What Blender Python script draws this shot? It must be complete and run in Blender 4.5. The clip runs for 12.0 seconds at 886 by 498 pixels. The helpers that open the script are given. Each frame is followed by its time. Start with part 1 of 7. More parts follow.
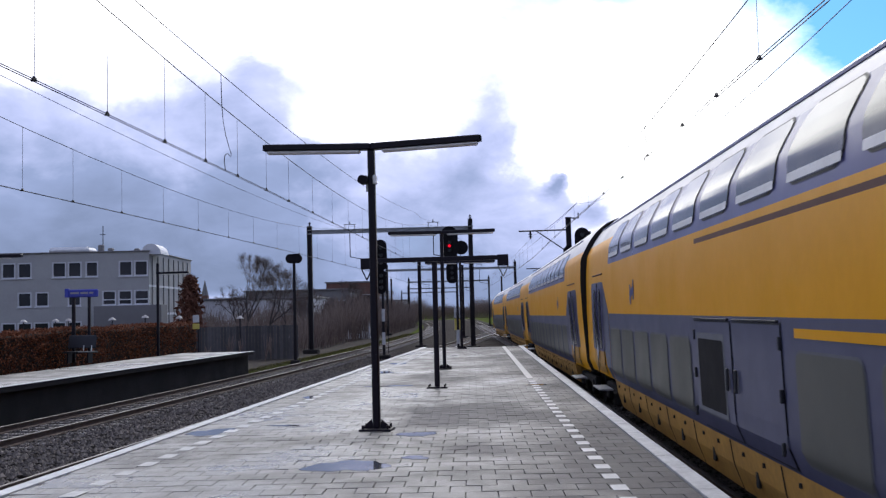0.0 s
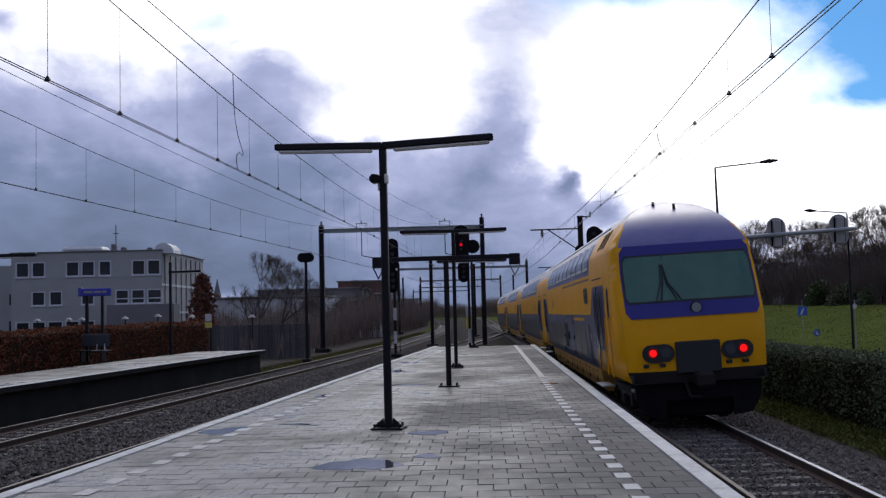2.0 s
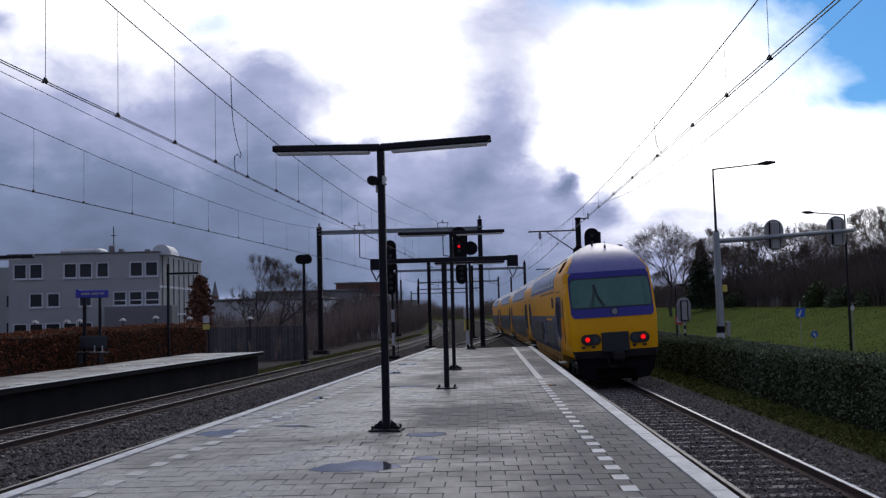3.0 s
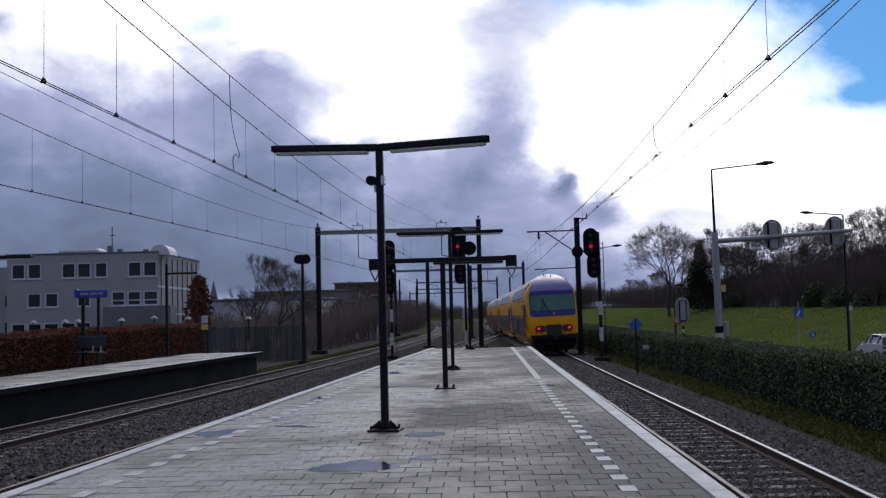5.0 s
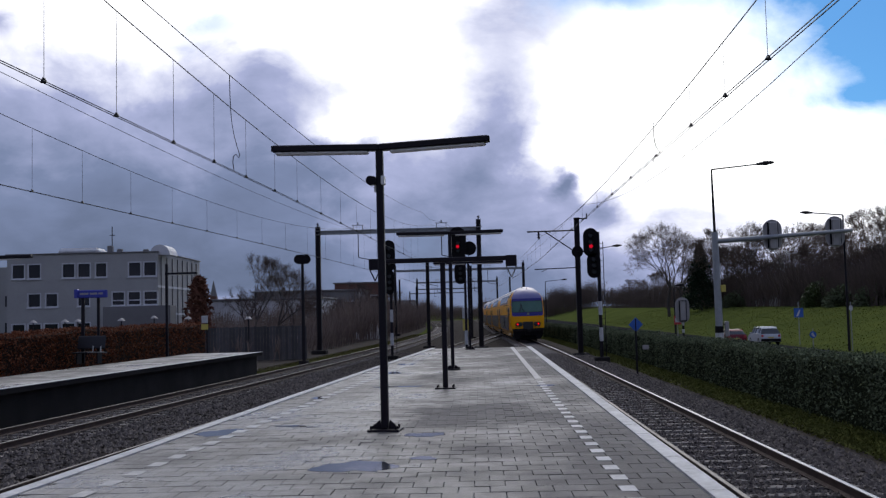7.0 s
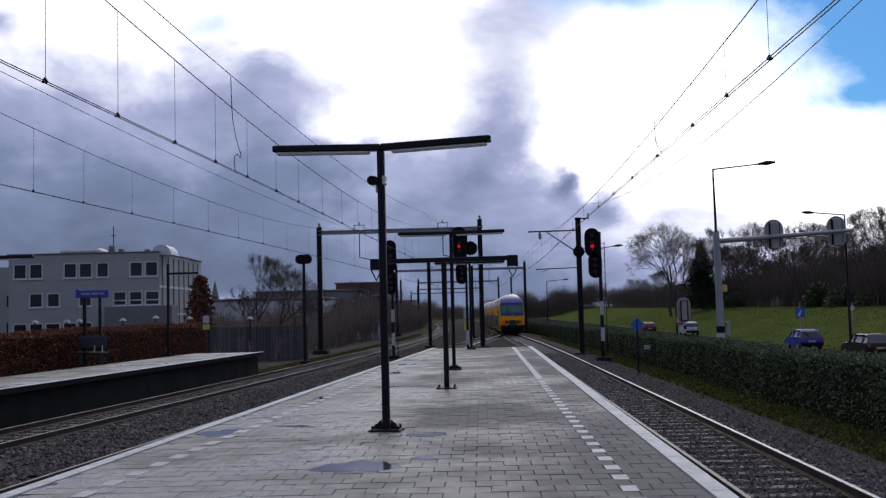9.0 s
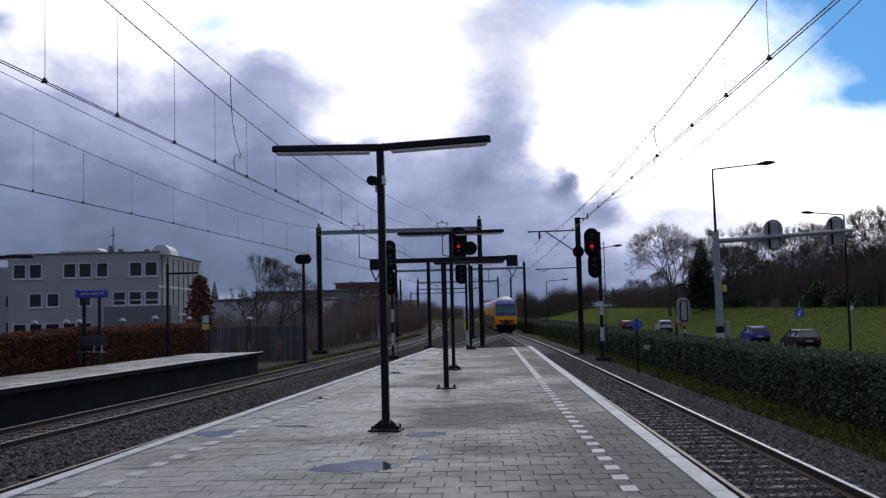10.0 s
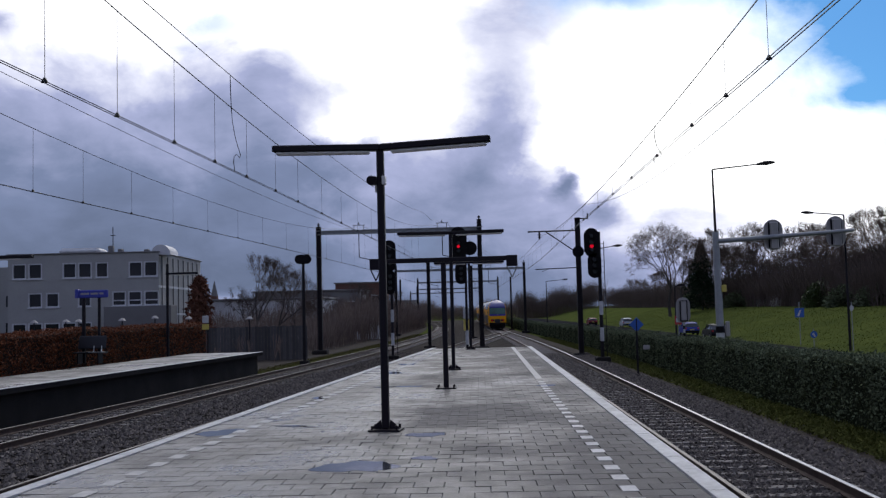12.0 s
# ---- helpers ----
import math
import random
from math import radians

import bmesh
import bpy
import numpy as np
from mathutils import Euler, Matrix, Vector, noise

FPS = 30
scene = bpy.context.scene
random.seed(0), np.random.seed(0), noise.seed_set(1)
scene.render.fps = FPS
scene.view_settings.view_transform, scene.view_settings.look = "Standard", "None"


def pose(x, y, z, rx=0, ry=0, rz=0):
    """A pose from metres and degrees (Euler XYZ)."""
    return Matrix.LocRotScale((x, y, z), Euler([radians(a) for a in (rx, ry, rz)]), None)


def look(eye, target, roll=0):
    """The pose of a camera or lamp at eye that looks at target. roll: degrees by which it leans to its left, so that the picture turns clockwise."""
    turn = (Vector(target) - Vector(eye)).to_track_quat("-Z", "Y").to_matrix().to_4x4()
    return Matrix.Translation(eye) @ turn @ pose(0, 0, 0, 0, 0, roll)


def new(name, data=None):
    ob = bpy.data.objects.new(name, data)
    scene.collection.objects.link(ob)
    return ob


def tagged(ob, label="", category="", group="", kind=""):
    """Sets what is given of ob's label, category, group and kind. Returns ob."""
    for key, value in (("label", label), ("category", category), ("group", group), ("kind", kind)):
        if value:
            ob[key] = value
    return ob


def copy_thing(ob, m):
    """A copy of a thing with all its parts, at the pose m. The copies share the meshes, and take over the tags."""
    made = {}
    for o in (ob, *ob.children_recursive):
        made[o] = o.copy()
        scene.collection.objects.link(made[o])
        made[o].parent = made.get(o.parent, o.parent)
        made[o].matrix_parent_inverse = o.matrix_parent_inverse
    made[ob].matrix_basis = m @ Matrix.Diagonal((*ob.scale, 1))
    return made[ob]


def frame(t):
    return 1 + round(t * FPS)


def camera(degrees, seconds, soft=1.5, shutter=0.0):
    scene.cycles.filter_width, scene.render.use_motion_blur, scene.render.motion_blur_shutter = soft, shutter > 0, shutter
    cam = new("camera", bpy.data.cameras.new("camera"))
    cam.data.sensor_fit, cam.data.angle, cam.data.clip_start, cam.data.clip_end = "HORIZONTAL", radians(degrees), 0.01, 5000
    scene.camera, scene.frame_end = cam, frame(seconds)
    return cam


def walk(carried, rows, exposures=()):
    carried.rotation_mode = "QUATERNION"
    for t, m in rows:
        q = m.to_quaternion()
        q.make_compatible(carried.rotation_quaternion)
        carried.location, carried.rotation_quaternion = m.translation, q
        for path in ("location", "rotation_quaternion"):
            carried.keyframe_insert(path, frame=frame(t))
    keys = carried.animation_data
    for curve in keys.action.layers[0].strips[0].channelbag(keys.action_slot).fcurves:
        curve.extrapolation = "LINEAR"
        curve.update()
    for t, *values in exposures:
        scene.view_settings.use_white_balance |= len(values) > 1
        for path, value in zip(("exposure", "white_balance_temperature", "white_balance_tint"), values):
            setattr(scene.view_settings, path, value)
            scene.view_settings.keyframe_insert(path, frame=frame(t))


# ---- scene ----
cam = camera(49.16, 12.0, soft=1.3, shutter=0.12)
F_LENS = 784 / math.tan(radians(49.16 / 2))
EYE = (0.0, 0.0, 1.704)


def aim(dx=0.0, dy=0.0):
    """The hand-held view: the standing aim, swung by a small shake to the side and up."""
    yaw = radians(-2.09) - dx / F_LENS
    pitch = radians(3.60) + dy / F_LENS
    far = (EYE[0] + math.sin(yaw) * math.cos(pitch), EYE[1] + math.cos(yaw) * math.cos(pitch), EYE[2] + math.sin(pitch))
    return look(EYE, far, -1.43)


walk(cam, [(0, aim(-14.5, -1.5)), (0.5, aim(-18.4)), (1.0, aim(-24.5)), (1.5, aim(-3.2, -1.5)), (2.0, aim(6.1, -3)),
           (2.5, aim(4.7)), (3.0, aim(2.4)), (3.5, aim(1)), (4.5, aim(0)), (5.0, aim(0)), (7.0, aim(0)), (7.6, aim(0.8)), (8.4, aim(2.2)),
           (9.0, aim(2.3)), (9.5, aim(1.6)), (10.0, aim(1.6)), (11.0, aim(1.6)), (12.0, aim(1.3))],
     exposures=[(0, 0.75), (0.5, 0.5), (1.0, 0.32), (1.5, 0.16), (2.0, 0.08), (3.0, 0.0), (12.0, 0.0)])

# ---- world, sun ----
SUN_DIR = Vector((0.12, 0.75, 0.65)).normalized()
world = bpy.data.worlds.new("sky")
scene.world = world
world.use_nodes = True


class Nodes:
    """Short hand for wiring a node tree."""

    def __init__(self, tree):
        self.tree = tree
        tree.nodes.clear()

    def add(self, kind):
        return self.tree.nodes.new(kind)

    def link(self, a, b):
        self.tree.links.new(a, b)

    def plug(self, sock, value):
        if isinstance(value, bpy.types.NodeSocket):
            self.tree.links.new(value, sock)
        else:
            sock.default_value = value

    def math(self, op, a, b=0.0, c=None, clamp=False):
        n = self.add("ShaderNodeMath")
        n.operation, n.use_clamp = op, clamp
        self.plug(n.inputs[0], a)
        self.plug(n.inputs[1], b)
        if c is not None:
            self.plug(n.inputs[2], c)
        return n.outputs[0]

    def vmath(self, op, a, b=(0, 0, 0)):
        n = self.add("ShaderNodeVectorMath")
        n.operation = op
        self.plug(n.inputs[0], a)
        self.plug(n.inputs[1], b)
        return n.outputs["Value"] if op in ("DOT_PRODUCT", "LENGTH") else n.outputs[0]

    def noise(self, vec, scale, detail=4.0, rough=0.5, distort=0.0):
        n = self.add("ShaderNodeTexNoise")
        self.plug(n.inputs["Vector"], vec)
        n.inputs["Scale"].default_value = scale
        n.inputs["Detail"].default_value = detail
        n.inputs["Roughness"].default_value = rough
        n.inputs["Distortion"].default_value = distort
        return n.outputs["Fac"]

    def ramp(self, fac, *stops):
        n = self.add("ShaderNodeValToRGB")
        self.plug(n.inputs[0], fac)
        e = n.color_ramp.elements
        while len(e) < len(stops):
            e.new(0.5)
        for k, (p, c) in zip(e, stops):
            k.position = p
            k.color = (*c, 1) if isinstance(c, tuple) else (c, c, c, 1)
        return n.outputs[0]

    def mix(self, fac, a, b, mode="MIX"):
        n = self.add("ShaderNodeMix")
        n.data_type, n.blend_type = "RGBA", mode
        self.plug(n.inputs[0], fac)
        self.plug(n.inputs[6], (*a, 1) if isinstance(a, tuple) else a)
        self.plug(n.inputs[7], (*b, 1) if isinstance(b, tuple) else b)
        return n.outputs[2]


n = Nodes(world.node_tree)
direction = n.add("ShaderNodeTexCoord").outputs["Generated"]
sky = n.add("ShaderNodeTexSky")
sky.sky_type, sky.sun_disc, sky.dust_density = "NISHITA", False, 0.6
sky.sun_elevation, sky.sun_rotation = math.asin(SUN_DIR.z), math.atan2(SUN_DIR.x, SUN_DIR.y)
sep = n.add("ShaderNodeSeparateXYZ")
n.link(direction, sep.inputs[0])
lift = n.math("ADD", n.math("MAXIMUM", sep.outputs[2], 0.0), 0.42)
plane = n.add("ShaderNodeCombineXYZ")
n.link(n.math("DIVIDE", sep.outputs[0], lift), plane.inputs[0])
n.link(n.math("DIVIDE", sep.outputs[1], lift), plane.inputs[1])
plane.inputs[2].default_value = 3.7
big = n.noise(plane.outputs[0], 2.1, 6.0, 0.50, 0.35)
fine = n.noise(plane.outputs[0], 6.5, 6.0, 0.58, 0.3)
body = n.math("ADD", n.math("MULTIPLY", big, 0.72), n.math("MULTIPLY", fine, 0.28))
# the cloud is thin and bright round the veiled sun, thick and slate-blue away from it and low down
toward = n.vmath("DOT_PRODUCT", direction, tuple(Vector((0.26, 0.90, 0.32)).normalized()))
glow = n.math("POWER", n.math("MAXIMUM", toward, 0.0), 13.0)
ahead = n.math("POWER", n.math("MAXIMUM", n.vmath("DOT_PRODUCT", direction, (0.0, 0.95, 0.31)), 0.0), 3.0)
height = n.math("MULTIPLY", n.math("MULTIPLY", n.math("MINIMUM", n.math("MAXIMUM", sep.outputs[2], 0.0), 0.3), 2.4), ahead)
crest = n.math("MULTIPLY", n.math("MULTIPLY", n.math("MINIMUM", n.math("MAXIMUM", n.math("SUBTRACT", sep.outputs[2], 0.215), 0.0), 0.08), 5.5), ahead)
height = n.math("ADD", n.math("ADD", height, crest), n.math("MULTIPLY", n.math("MULTIPLY", n.math("MINIMUM", sep.outputs[0], 0.0), ahead), 0.30))
thin = n.math("ADD", n.math("ADD", n.math("MULTIPLY", n.math("SUBTRACT", body, 0.5), 1.7), n.math("MULTIPLY", glow, 0.36)), n.math("ADD", n.math("SUBTRACT", height, 0.04), n.math("MULTIPLY", n.math("SUBTRACT", 1.0, ahead), 0.36)))
# the view down the line, cloud directions placed to fit the camera's view: a slate bank on the left that sinks to the
# right, a grey plume, a small cumulus head
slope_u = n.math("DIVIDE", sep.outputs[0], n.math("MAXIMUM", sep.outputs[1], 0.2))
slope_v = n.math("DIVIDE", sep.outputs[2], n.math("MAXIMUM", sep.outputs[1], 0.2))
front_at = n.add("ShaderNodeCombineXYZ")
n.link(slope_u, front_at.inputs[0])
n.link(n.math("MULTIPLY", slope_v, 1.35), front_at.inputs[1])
puff = n.noise(front_at.outputs[0], 7.0, 7.0, 0.56, 0.25)
shift = n.add("ShaderNodeVectorMath")
shift.operation = "ADD"
n.link(front_at.outputs[0], shift.inputs[0])
shift.inputs[1].default_value = (3.1, 1.7, 0.4)
curl = n.noise(shift.outputs[0], 9.0, 7.0, 0.58, 0.25)
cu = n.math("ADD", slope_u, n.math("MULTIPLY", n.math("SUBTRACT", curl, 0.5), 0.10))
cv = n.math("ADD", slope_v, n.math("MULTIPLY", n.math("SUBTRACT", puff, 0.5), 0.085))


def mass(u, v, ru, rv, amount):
    """A soft lump of cloud about one direction, chosen to fit the camera's view."""
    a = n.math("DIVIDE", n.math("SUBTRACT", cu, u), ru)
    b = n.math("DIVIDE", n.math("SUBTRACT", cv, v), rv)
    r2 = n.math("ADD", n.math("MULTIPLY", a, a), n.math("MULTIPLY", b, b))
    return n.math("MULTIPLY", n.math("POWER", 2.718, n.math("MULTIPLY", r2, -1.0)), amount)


def total(items):
    out = items[0]
    for it in items[1:]:
        out = n.math("ADD", out, it)
    return out


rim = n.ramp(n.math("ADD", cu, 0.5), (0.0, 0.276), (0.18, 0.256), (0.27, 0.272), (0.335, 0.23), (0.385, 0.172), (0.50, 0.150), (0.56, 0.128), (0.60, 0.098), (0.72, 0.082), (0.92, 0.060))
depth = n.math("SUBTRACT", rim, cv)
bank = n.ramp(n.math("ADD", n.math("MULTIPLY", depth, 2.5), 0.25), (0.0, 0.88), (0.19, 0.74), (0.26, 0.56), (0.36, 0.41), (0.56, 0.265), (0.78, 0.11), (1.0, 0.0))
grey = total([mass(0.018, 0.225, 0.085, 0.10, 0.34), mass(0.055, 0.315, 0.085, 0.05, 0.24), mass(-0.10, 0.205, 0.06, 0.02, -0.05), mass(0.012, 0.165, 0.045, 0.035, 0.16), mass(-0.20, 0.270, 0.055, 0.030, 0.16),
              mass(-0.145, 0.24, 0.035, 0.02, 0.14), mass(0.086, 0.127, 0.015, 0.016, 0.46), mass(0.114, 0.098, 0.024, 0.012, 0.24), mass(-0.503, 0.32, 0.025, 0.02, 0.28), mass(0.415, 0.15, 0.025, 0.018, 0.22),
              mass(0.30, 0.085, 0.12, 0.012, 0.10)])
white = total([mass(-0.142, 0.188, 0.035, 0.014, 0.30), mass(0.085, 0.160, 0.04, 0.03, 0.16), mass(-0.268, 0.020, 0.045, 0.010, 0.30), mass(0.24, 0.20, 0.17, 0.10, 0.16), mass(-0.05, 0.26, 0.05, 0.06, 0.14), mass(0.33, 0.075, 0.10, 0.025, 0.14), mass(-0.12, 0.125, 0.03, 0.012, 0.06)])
billow = n.math("ADD", n.math("MULTIPLY", n.math("SUBTRACT", puff, 0.5), 0.30), n.math("MULTIPLY", n.math("SUBTRACT", fine, 0.5), 0.30))
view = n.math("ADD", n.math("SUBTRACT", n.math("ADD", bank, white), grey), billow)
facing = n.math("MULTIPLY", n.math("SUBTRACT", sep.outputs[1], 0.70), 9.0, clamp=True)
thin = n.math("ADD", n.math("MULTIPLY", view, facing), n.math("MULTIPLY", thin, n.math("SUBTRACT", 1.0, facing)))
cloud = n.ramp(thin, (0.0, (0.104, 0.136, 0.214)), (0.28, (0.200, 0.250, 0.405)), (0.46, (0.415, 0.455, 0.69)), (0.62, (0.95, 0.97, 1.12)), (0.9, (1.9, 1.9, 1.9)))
blue = n.mix(1.0, sky.outputs[0], (0.024, 0.055, 0.090), "MULTIPLY")
gap_noise = n.noise(plane.outputs[0], 1.7, 5.0, 0.55, 0.2)
side = n.vmath("DOT_PRODUCT", direction, tuple(Vector((0.62, 0.75, 0.42)).normalized()))
gap = n.math("ADD", n.math("MULTIPLY", n.math("SUBTRACT", gap_noise, 0.5), 2.2), n.math("MULTIPLY", n.math("SUBTRACT", side, 0.90), 10.0))
gap = n.math("MULTIPLY", n.ramp(gap, (0.1, 0.0), (0.45, 1.0)), n.math("SUBTRACT", 1.0, facing))
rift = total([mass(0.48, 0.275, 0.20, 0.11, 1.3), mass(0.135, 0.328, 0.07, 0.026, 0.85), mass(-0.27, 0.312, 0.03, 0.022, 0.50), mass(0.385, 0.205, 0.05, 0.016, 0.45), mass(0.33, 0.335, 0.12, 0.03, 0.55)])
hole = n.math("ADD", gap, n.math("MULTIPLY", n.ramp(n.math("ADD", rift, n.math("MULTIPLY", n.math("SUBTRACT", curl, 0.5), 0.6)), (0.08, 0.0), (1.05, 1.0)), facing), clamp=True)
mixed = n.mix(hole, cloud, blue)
back = n.add("ShaderNodeBackground")
n.link(mixed, back.inputs[0])
back.inputs[1].default_value = 1.0
n.link(back.outputs[0], n.add("ShaderNodeOutputWorld").inputs[0])

sun = new("sun", bpy.data.lights.new("sun", "SUN"))
sun.data.energy, sun.data.angle, sun.data.color = 0.6, radians(16), (1.0, 0.96, 0.9)
sun.matrix_world = look(SUN_DIR * 50, (0, 0, 0))


# ---- materials ----
def material(name, base, rough=0.6, metal=0.0, other=None, scale=2.0, fine=30.0, amount=0.5, bump=0.0, bump_scale=60.0,
             vary=0.0, island=False, coat=0.0, spec=0.5):
    """A surface of two colours mixed by stains and grain, in metres."""
    m = bpy.data.materials.new(name)
    m.use_nodes = True
    k = Nodes(m.node_tree)
    bsdf = k.add("ShaderNodeBsdfPrincipled")
    k.link(bsdf.outputs[0], k.add("ShaderNodeOutputMaterial").inputs[0])
    co = k.add("ShaderNodeNewGeometry").outputs["Position"] if vary == 0 and not island else k.add("ShaderNodeTexCoord").outputs["Object"]
    other = other or tuple(c * 0.7 for c in base)
    large = k.noise(co, scale, 5.0, 0.6)
    small = k.noise(co, fine, 3.0, 0.6)
    f = k.math("ADD", k.math("MULTIPLY", k.math("SUBTRACT", large, 0.5), 2.2 * amount), k.math("MULTIPLY", k.math("SUBTRACT", small, 0.5), 1.2 * amount))
    f = k.math("ADD", f, 0.4, clamp=True)
    col = k.mix(f, base, other)
    if vary:
        rnd = k.add("ShaderNodeNewGeometry").outputs["Random Per Island"] if island else k.add("ShaderNodeObjectInfo").outputs["Random"]
        hsv = k.add("ShaderNodeHueSaturation")
        k.link(col, hsv.inputs["Color"])
        k.link(k.math("ADD", k.math("MULTIPLY", k.math("SUBTRACT", rnd, 0.5), 2 * vary), 1.0), hsv.inputs["Value"])
        col = hsv.outputs[0]
    k.link(col, bsdf.inputs["Base Color"])
    k.plug(bsdf.inputs["Roughness"], k.math("ADD", k.math("MULTIPLY", k.math("SUBTRACT", large, 0.5), 0.3), rough, clamp=True))
    bsdf.inputs["Metallic"].default_value = metal
    bsdf.inputs["Coat Weight"].default_value = coat
    bsdf.inputs["Specular IOR Level"].default_value = spec
    if bump:
        b = k.add("ShaderNodeBump")
        b.inputs["Strength"].default_value = 1.0
        b.inputs["Distance"].default_value = bump
        k.link(k.noise(co, bump_scale, 4.0, 0.65), b.inputs["Height"])
        k.link(b.outputs[0], bsdf.inputs["Normal"])
    return m


def glowing(name, colour, strength):
    m = bpy.data.materials.new(name)
    m.use_nodes = True
    k = Nodes(m.node_tree)
    e = k.add("ShaderNodeEmission")
    e.inputs[0].default_value, e.inputs[1].default_value = (*colour, 1), strength
    k.link(e.outputs[0], k.add("ShaderNodeOutputMaterial").inputs[0])
    return m


def glass(name, colour, rough=0.05, spec=0.8):
    """Dark tinted glazing with the sky's reflection on it."""
    m = material(name, colour, rough, other=tuple(c * 0.6 for c in colour), scale=0.7, fine=3, spec=spec, coat=0.3)
    return m


def paving(name, base, other, wet=True, vary=0.14, island=False):
    """Concrete paving, damp: smooth dark wet patches among rougher drier ones."""
    m = bpy.data.materials.new(name)
    m.use_nodes = True
    k = Nodes(m.node_tree)
    bsdf = k.add("ShaderNodeBsdfPrincipled")
    k.link(bsdf.outputs[0], k.add("ShaderNodeOutputMaterial").inputs[0])
    geo = k.add("ShaderNodeNewGeometry")
    pos = geo.outputs["Position"]
    large = k.noise(pos, 0.35, 5.0, 0.62, 0.4)
    mid = k.noise(pos, 2.3, 5.0, 0.65)
    grain = k.noise(pos, 70.0, 3.0, 0.7)
    f = k.math("ADD", k.math("MULTIPLY", mid, 0.6), k.math("MULTIPLY", grain, 0.4))
    col = k.mix(k.ramp(f, (0.3, 0.0), (0.7, 1.0)), base, other)
    rnd = geo.outputs["Random Per Island"] if island else k.add("ShaderNodeObjectInfo").outputs["Random"]
    hsv = k.add("ShaderNodeHueSaturation")
    k.link(col, hsv.inputs["Color"])
    k.link(k.math("ADD", k.math("MULTIPLY", k.math("SUBTRACT", rnd, 0.5), 2 * vary), 1.0), hsv.inputs["Value"])
    # damp mask raised leftwards and lowered rightwards to give the left its brighter sheen
    place = k.add("ShaderNodeSeparateXYZ")
    k.link(pos, place.inputs[0])
    low = k.math("MULTIPLY", k.math("MAXIMUM", k.math("MINIMUM", k.math("SUBTRACT", -0.6, place.outputs[0]), 1.6), -2.4), 0.036)
    damp = k.ramp(k.math("ADD", low, k.math("ADD", k.math("MULTIPLY", large, 0.70), k.math("MULTIPLY", mid, 0.30))), (0.41, 0.0), (0.64, 1.0))
    k.link(k.mix(k.math("MULTIPLY", damp, 0.34), hsv.outputs[0], (0.07, 0.07, 0.075)), bsdf.inputs["Base Color"])
    k.plug(bsdf.inputs["Specular IOR Level"], k.math("ADD", k.math("MULTIPLY", damp, 0.36), 0.08))
    k.plug(bsdf.inputs["Roughness"], k.math("ADD", k.math("MULTIPLY", damp, -0.42), k.math("ADD", k.math("MULTIPLY", grain, 0.15), 0.58)))
    b = k.add("ShaderNodeBump")
    b.inputs["Distance"].default_value = 0.004
    k.plug(b.inputs["Strength"], k.math("SUBTRACT", 1.0, k.math("MULTIPLY", damp, 0.6)))
    k.link(grain, b.inputs["Height"])
    k.link(b.outputs[0], bsdf.inputs["Normal"])
    return m


M_TILE = paving("grey_paving", (0.132, 0.126, 0.125), (0.088, 0.083, 0.083))
M_TILE_FAR = paving("grey_paving_field", (0.132, 0.126, 0.125), (0.088, 0.083, 0.083), island=True)
M_JOINT = material("joint_sand", (0.12, 0.116, 0.112), 0.9, spec=0.1)
M_FADED = material("faded_line_paint", (0.48, 0.47, 0.46), 0.6, other=(0.27, 0.265, 0.26), scale=5, fine=40, amount=0.6, spec=0.2)
M_WHITE = material("worn_white_paint", (0.56, 0.56, 0.565), 0.6, other=(0.30, 0.295, 0.29), scale=3.5, fine=40, amount=0.75, spec=0.2)
M_CONC = material("concrete", (0.28, 0.27, 0.26), 0.8, other=(0.16, 0.15, 0.145), bump=0.004, scale=1.2)
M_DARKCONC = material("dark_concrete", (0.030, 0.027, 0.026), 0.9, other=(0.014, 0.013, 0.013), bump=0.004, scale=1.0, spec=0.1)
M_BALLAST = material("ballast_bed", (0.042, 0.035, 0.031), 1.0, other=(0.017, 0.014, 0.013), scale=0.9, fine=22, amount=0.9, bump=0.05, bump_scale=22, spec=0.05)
M_STONE = material("ballast_stone", (0.17, 0.147, 0.130), 0.85, other=(0.05, 0.043, 0.038), vary=0.5, island=True, scale=8, spec=0.12)
M_SLEEPER = material("concrete_sleeper", (0.22, 0.20, 0.188), 0.85, other=(0.12, 0.108, 0.10), vary=0.2, scale=4, bump=0.004, spec=0.2)
M_RAILTOP = material("polished_rail", (0.30, 0.30, 0.32), 0.38, 0.9, scale=3)
M_RAILDULL = material("dull_rail_head", (0.10, 0.085, 0.08), 0.5, 0.5, scale=3)
M_RAIL = material("rusty_rail", (0.085, 0.055, 0.045), 0.75, 0.2, other=(0.04, 0.03, 0.028), scale=5, spec=0.2)
M_DARK = material("dark_painted_steel", (0.008, 0.006, 0.011), 0.45, other=(0.012, 0.009, 0.012), scale=3, spec=0.18)
M_MAST = material("dark_mast_steel", (0.013, 0.011, 0.015), 0.55, other=(0.022, 0.018, 0.019), scale=2, spec=0.15)
M_GALV = material("galvanised_steel", (0.34, 0.35, 0.36), 0.5, 0.5, other=(0.22, 0.225, 0.235), scale=3)
M_WIRE = material("copper_wire", (0.03, 0.028, 0.03), 0.5, 0.5)
M_TUBE = material("lamp_diffuser", (0.75, 0.72, 0.68), 0.4, other=(0.55, 0.52, 0.48))
M_GRASS = material("grass_ground", (0.092, 0.112, 0.030), 0.95, other=(0.048, 0.064, 0.020), scale=0.22, fine=4, amount=1.0, bump=0.06, bump_scale=6, spec=0.0)
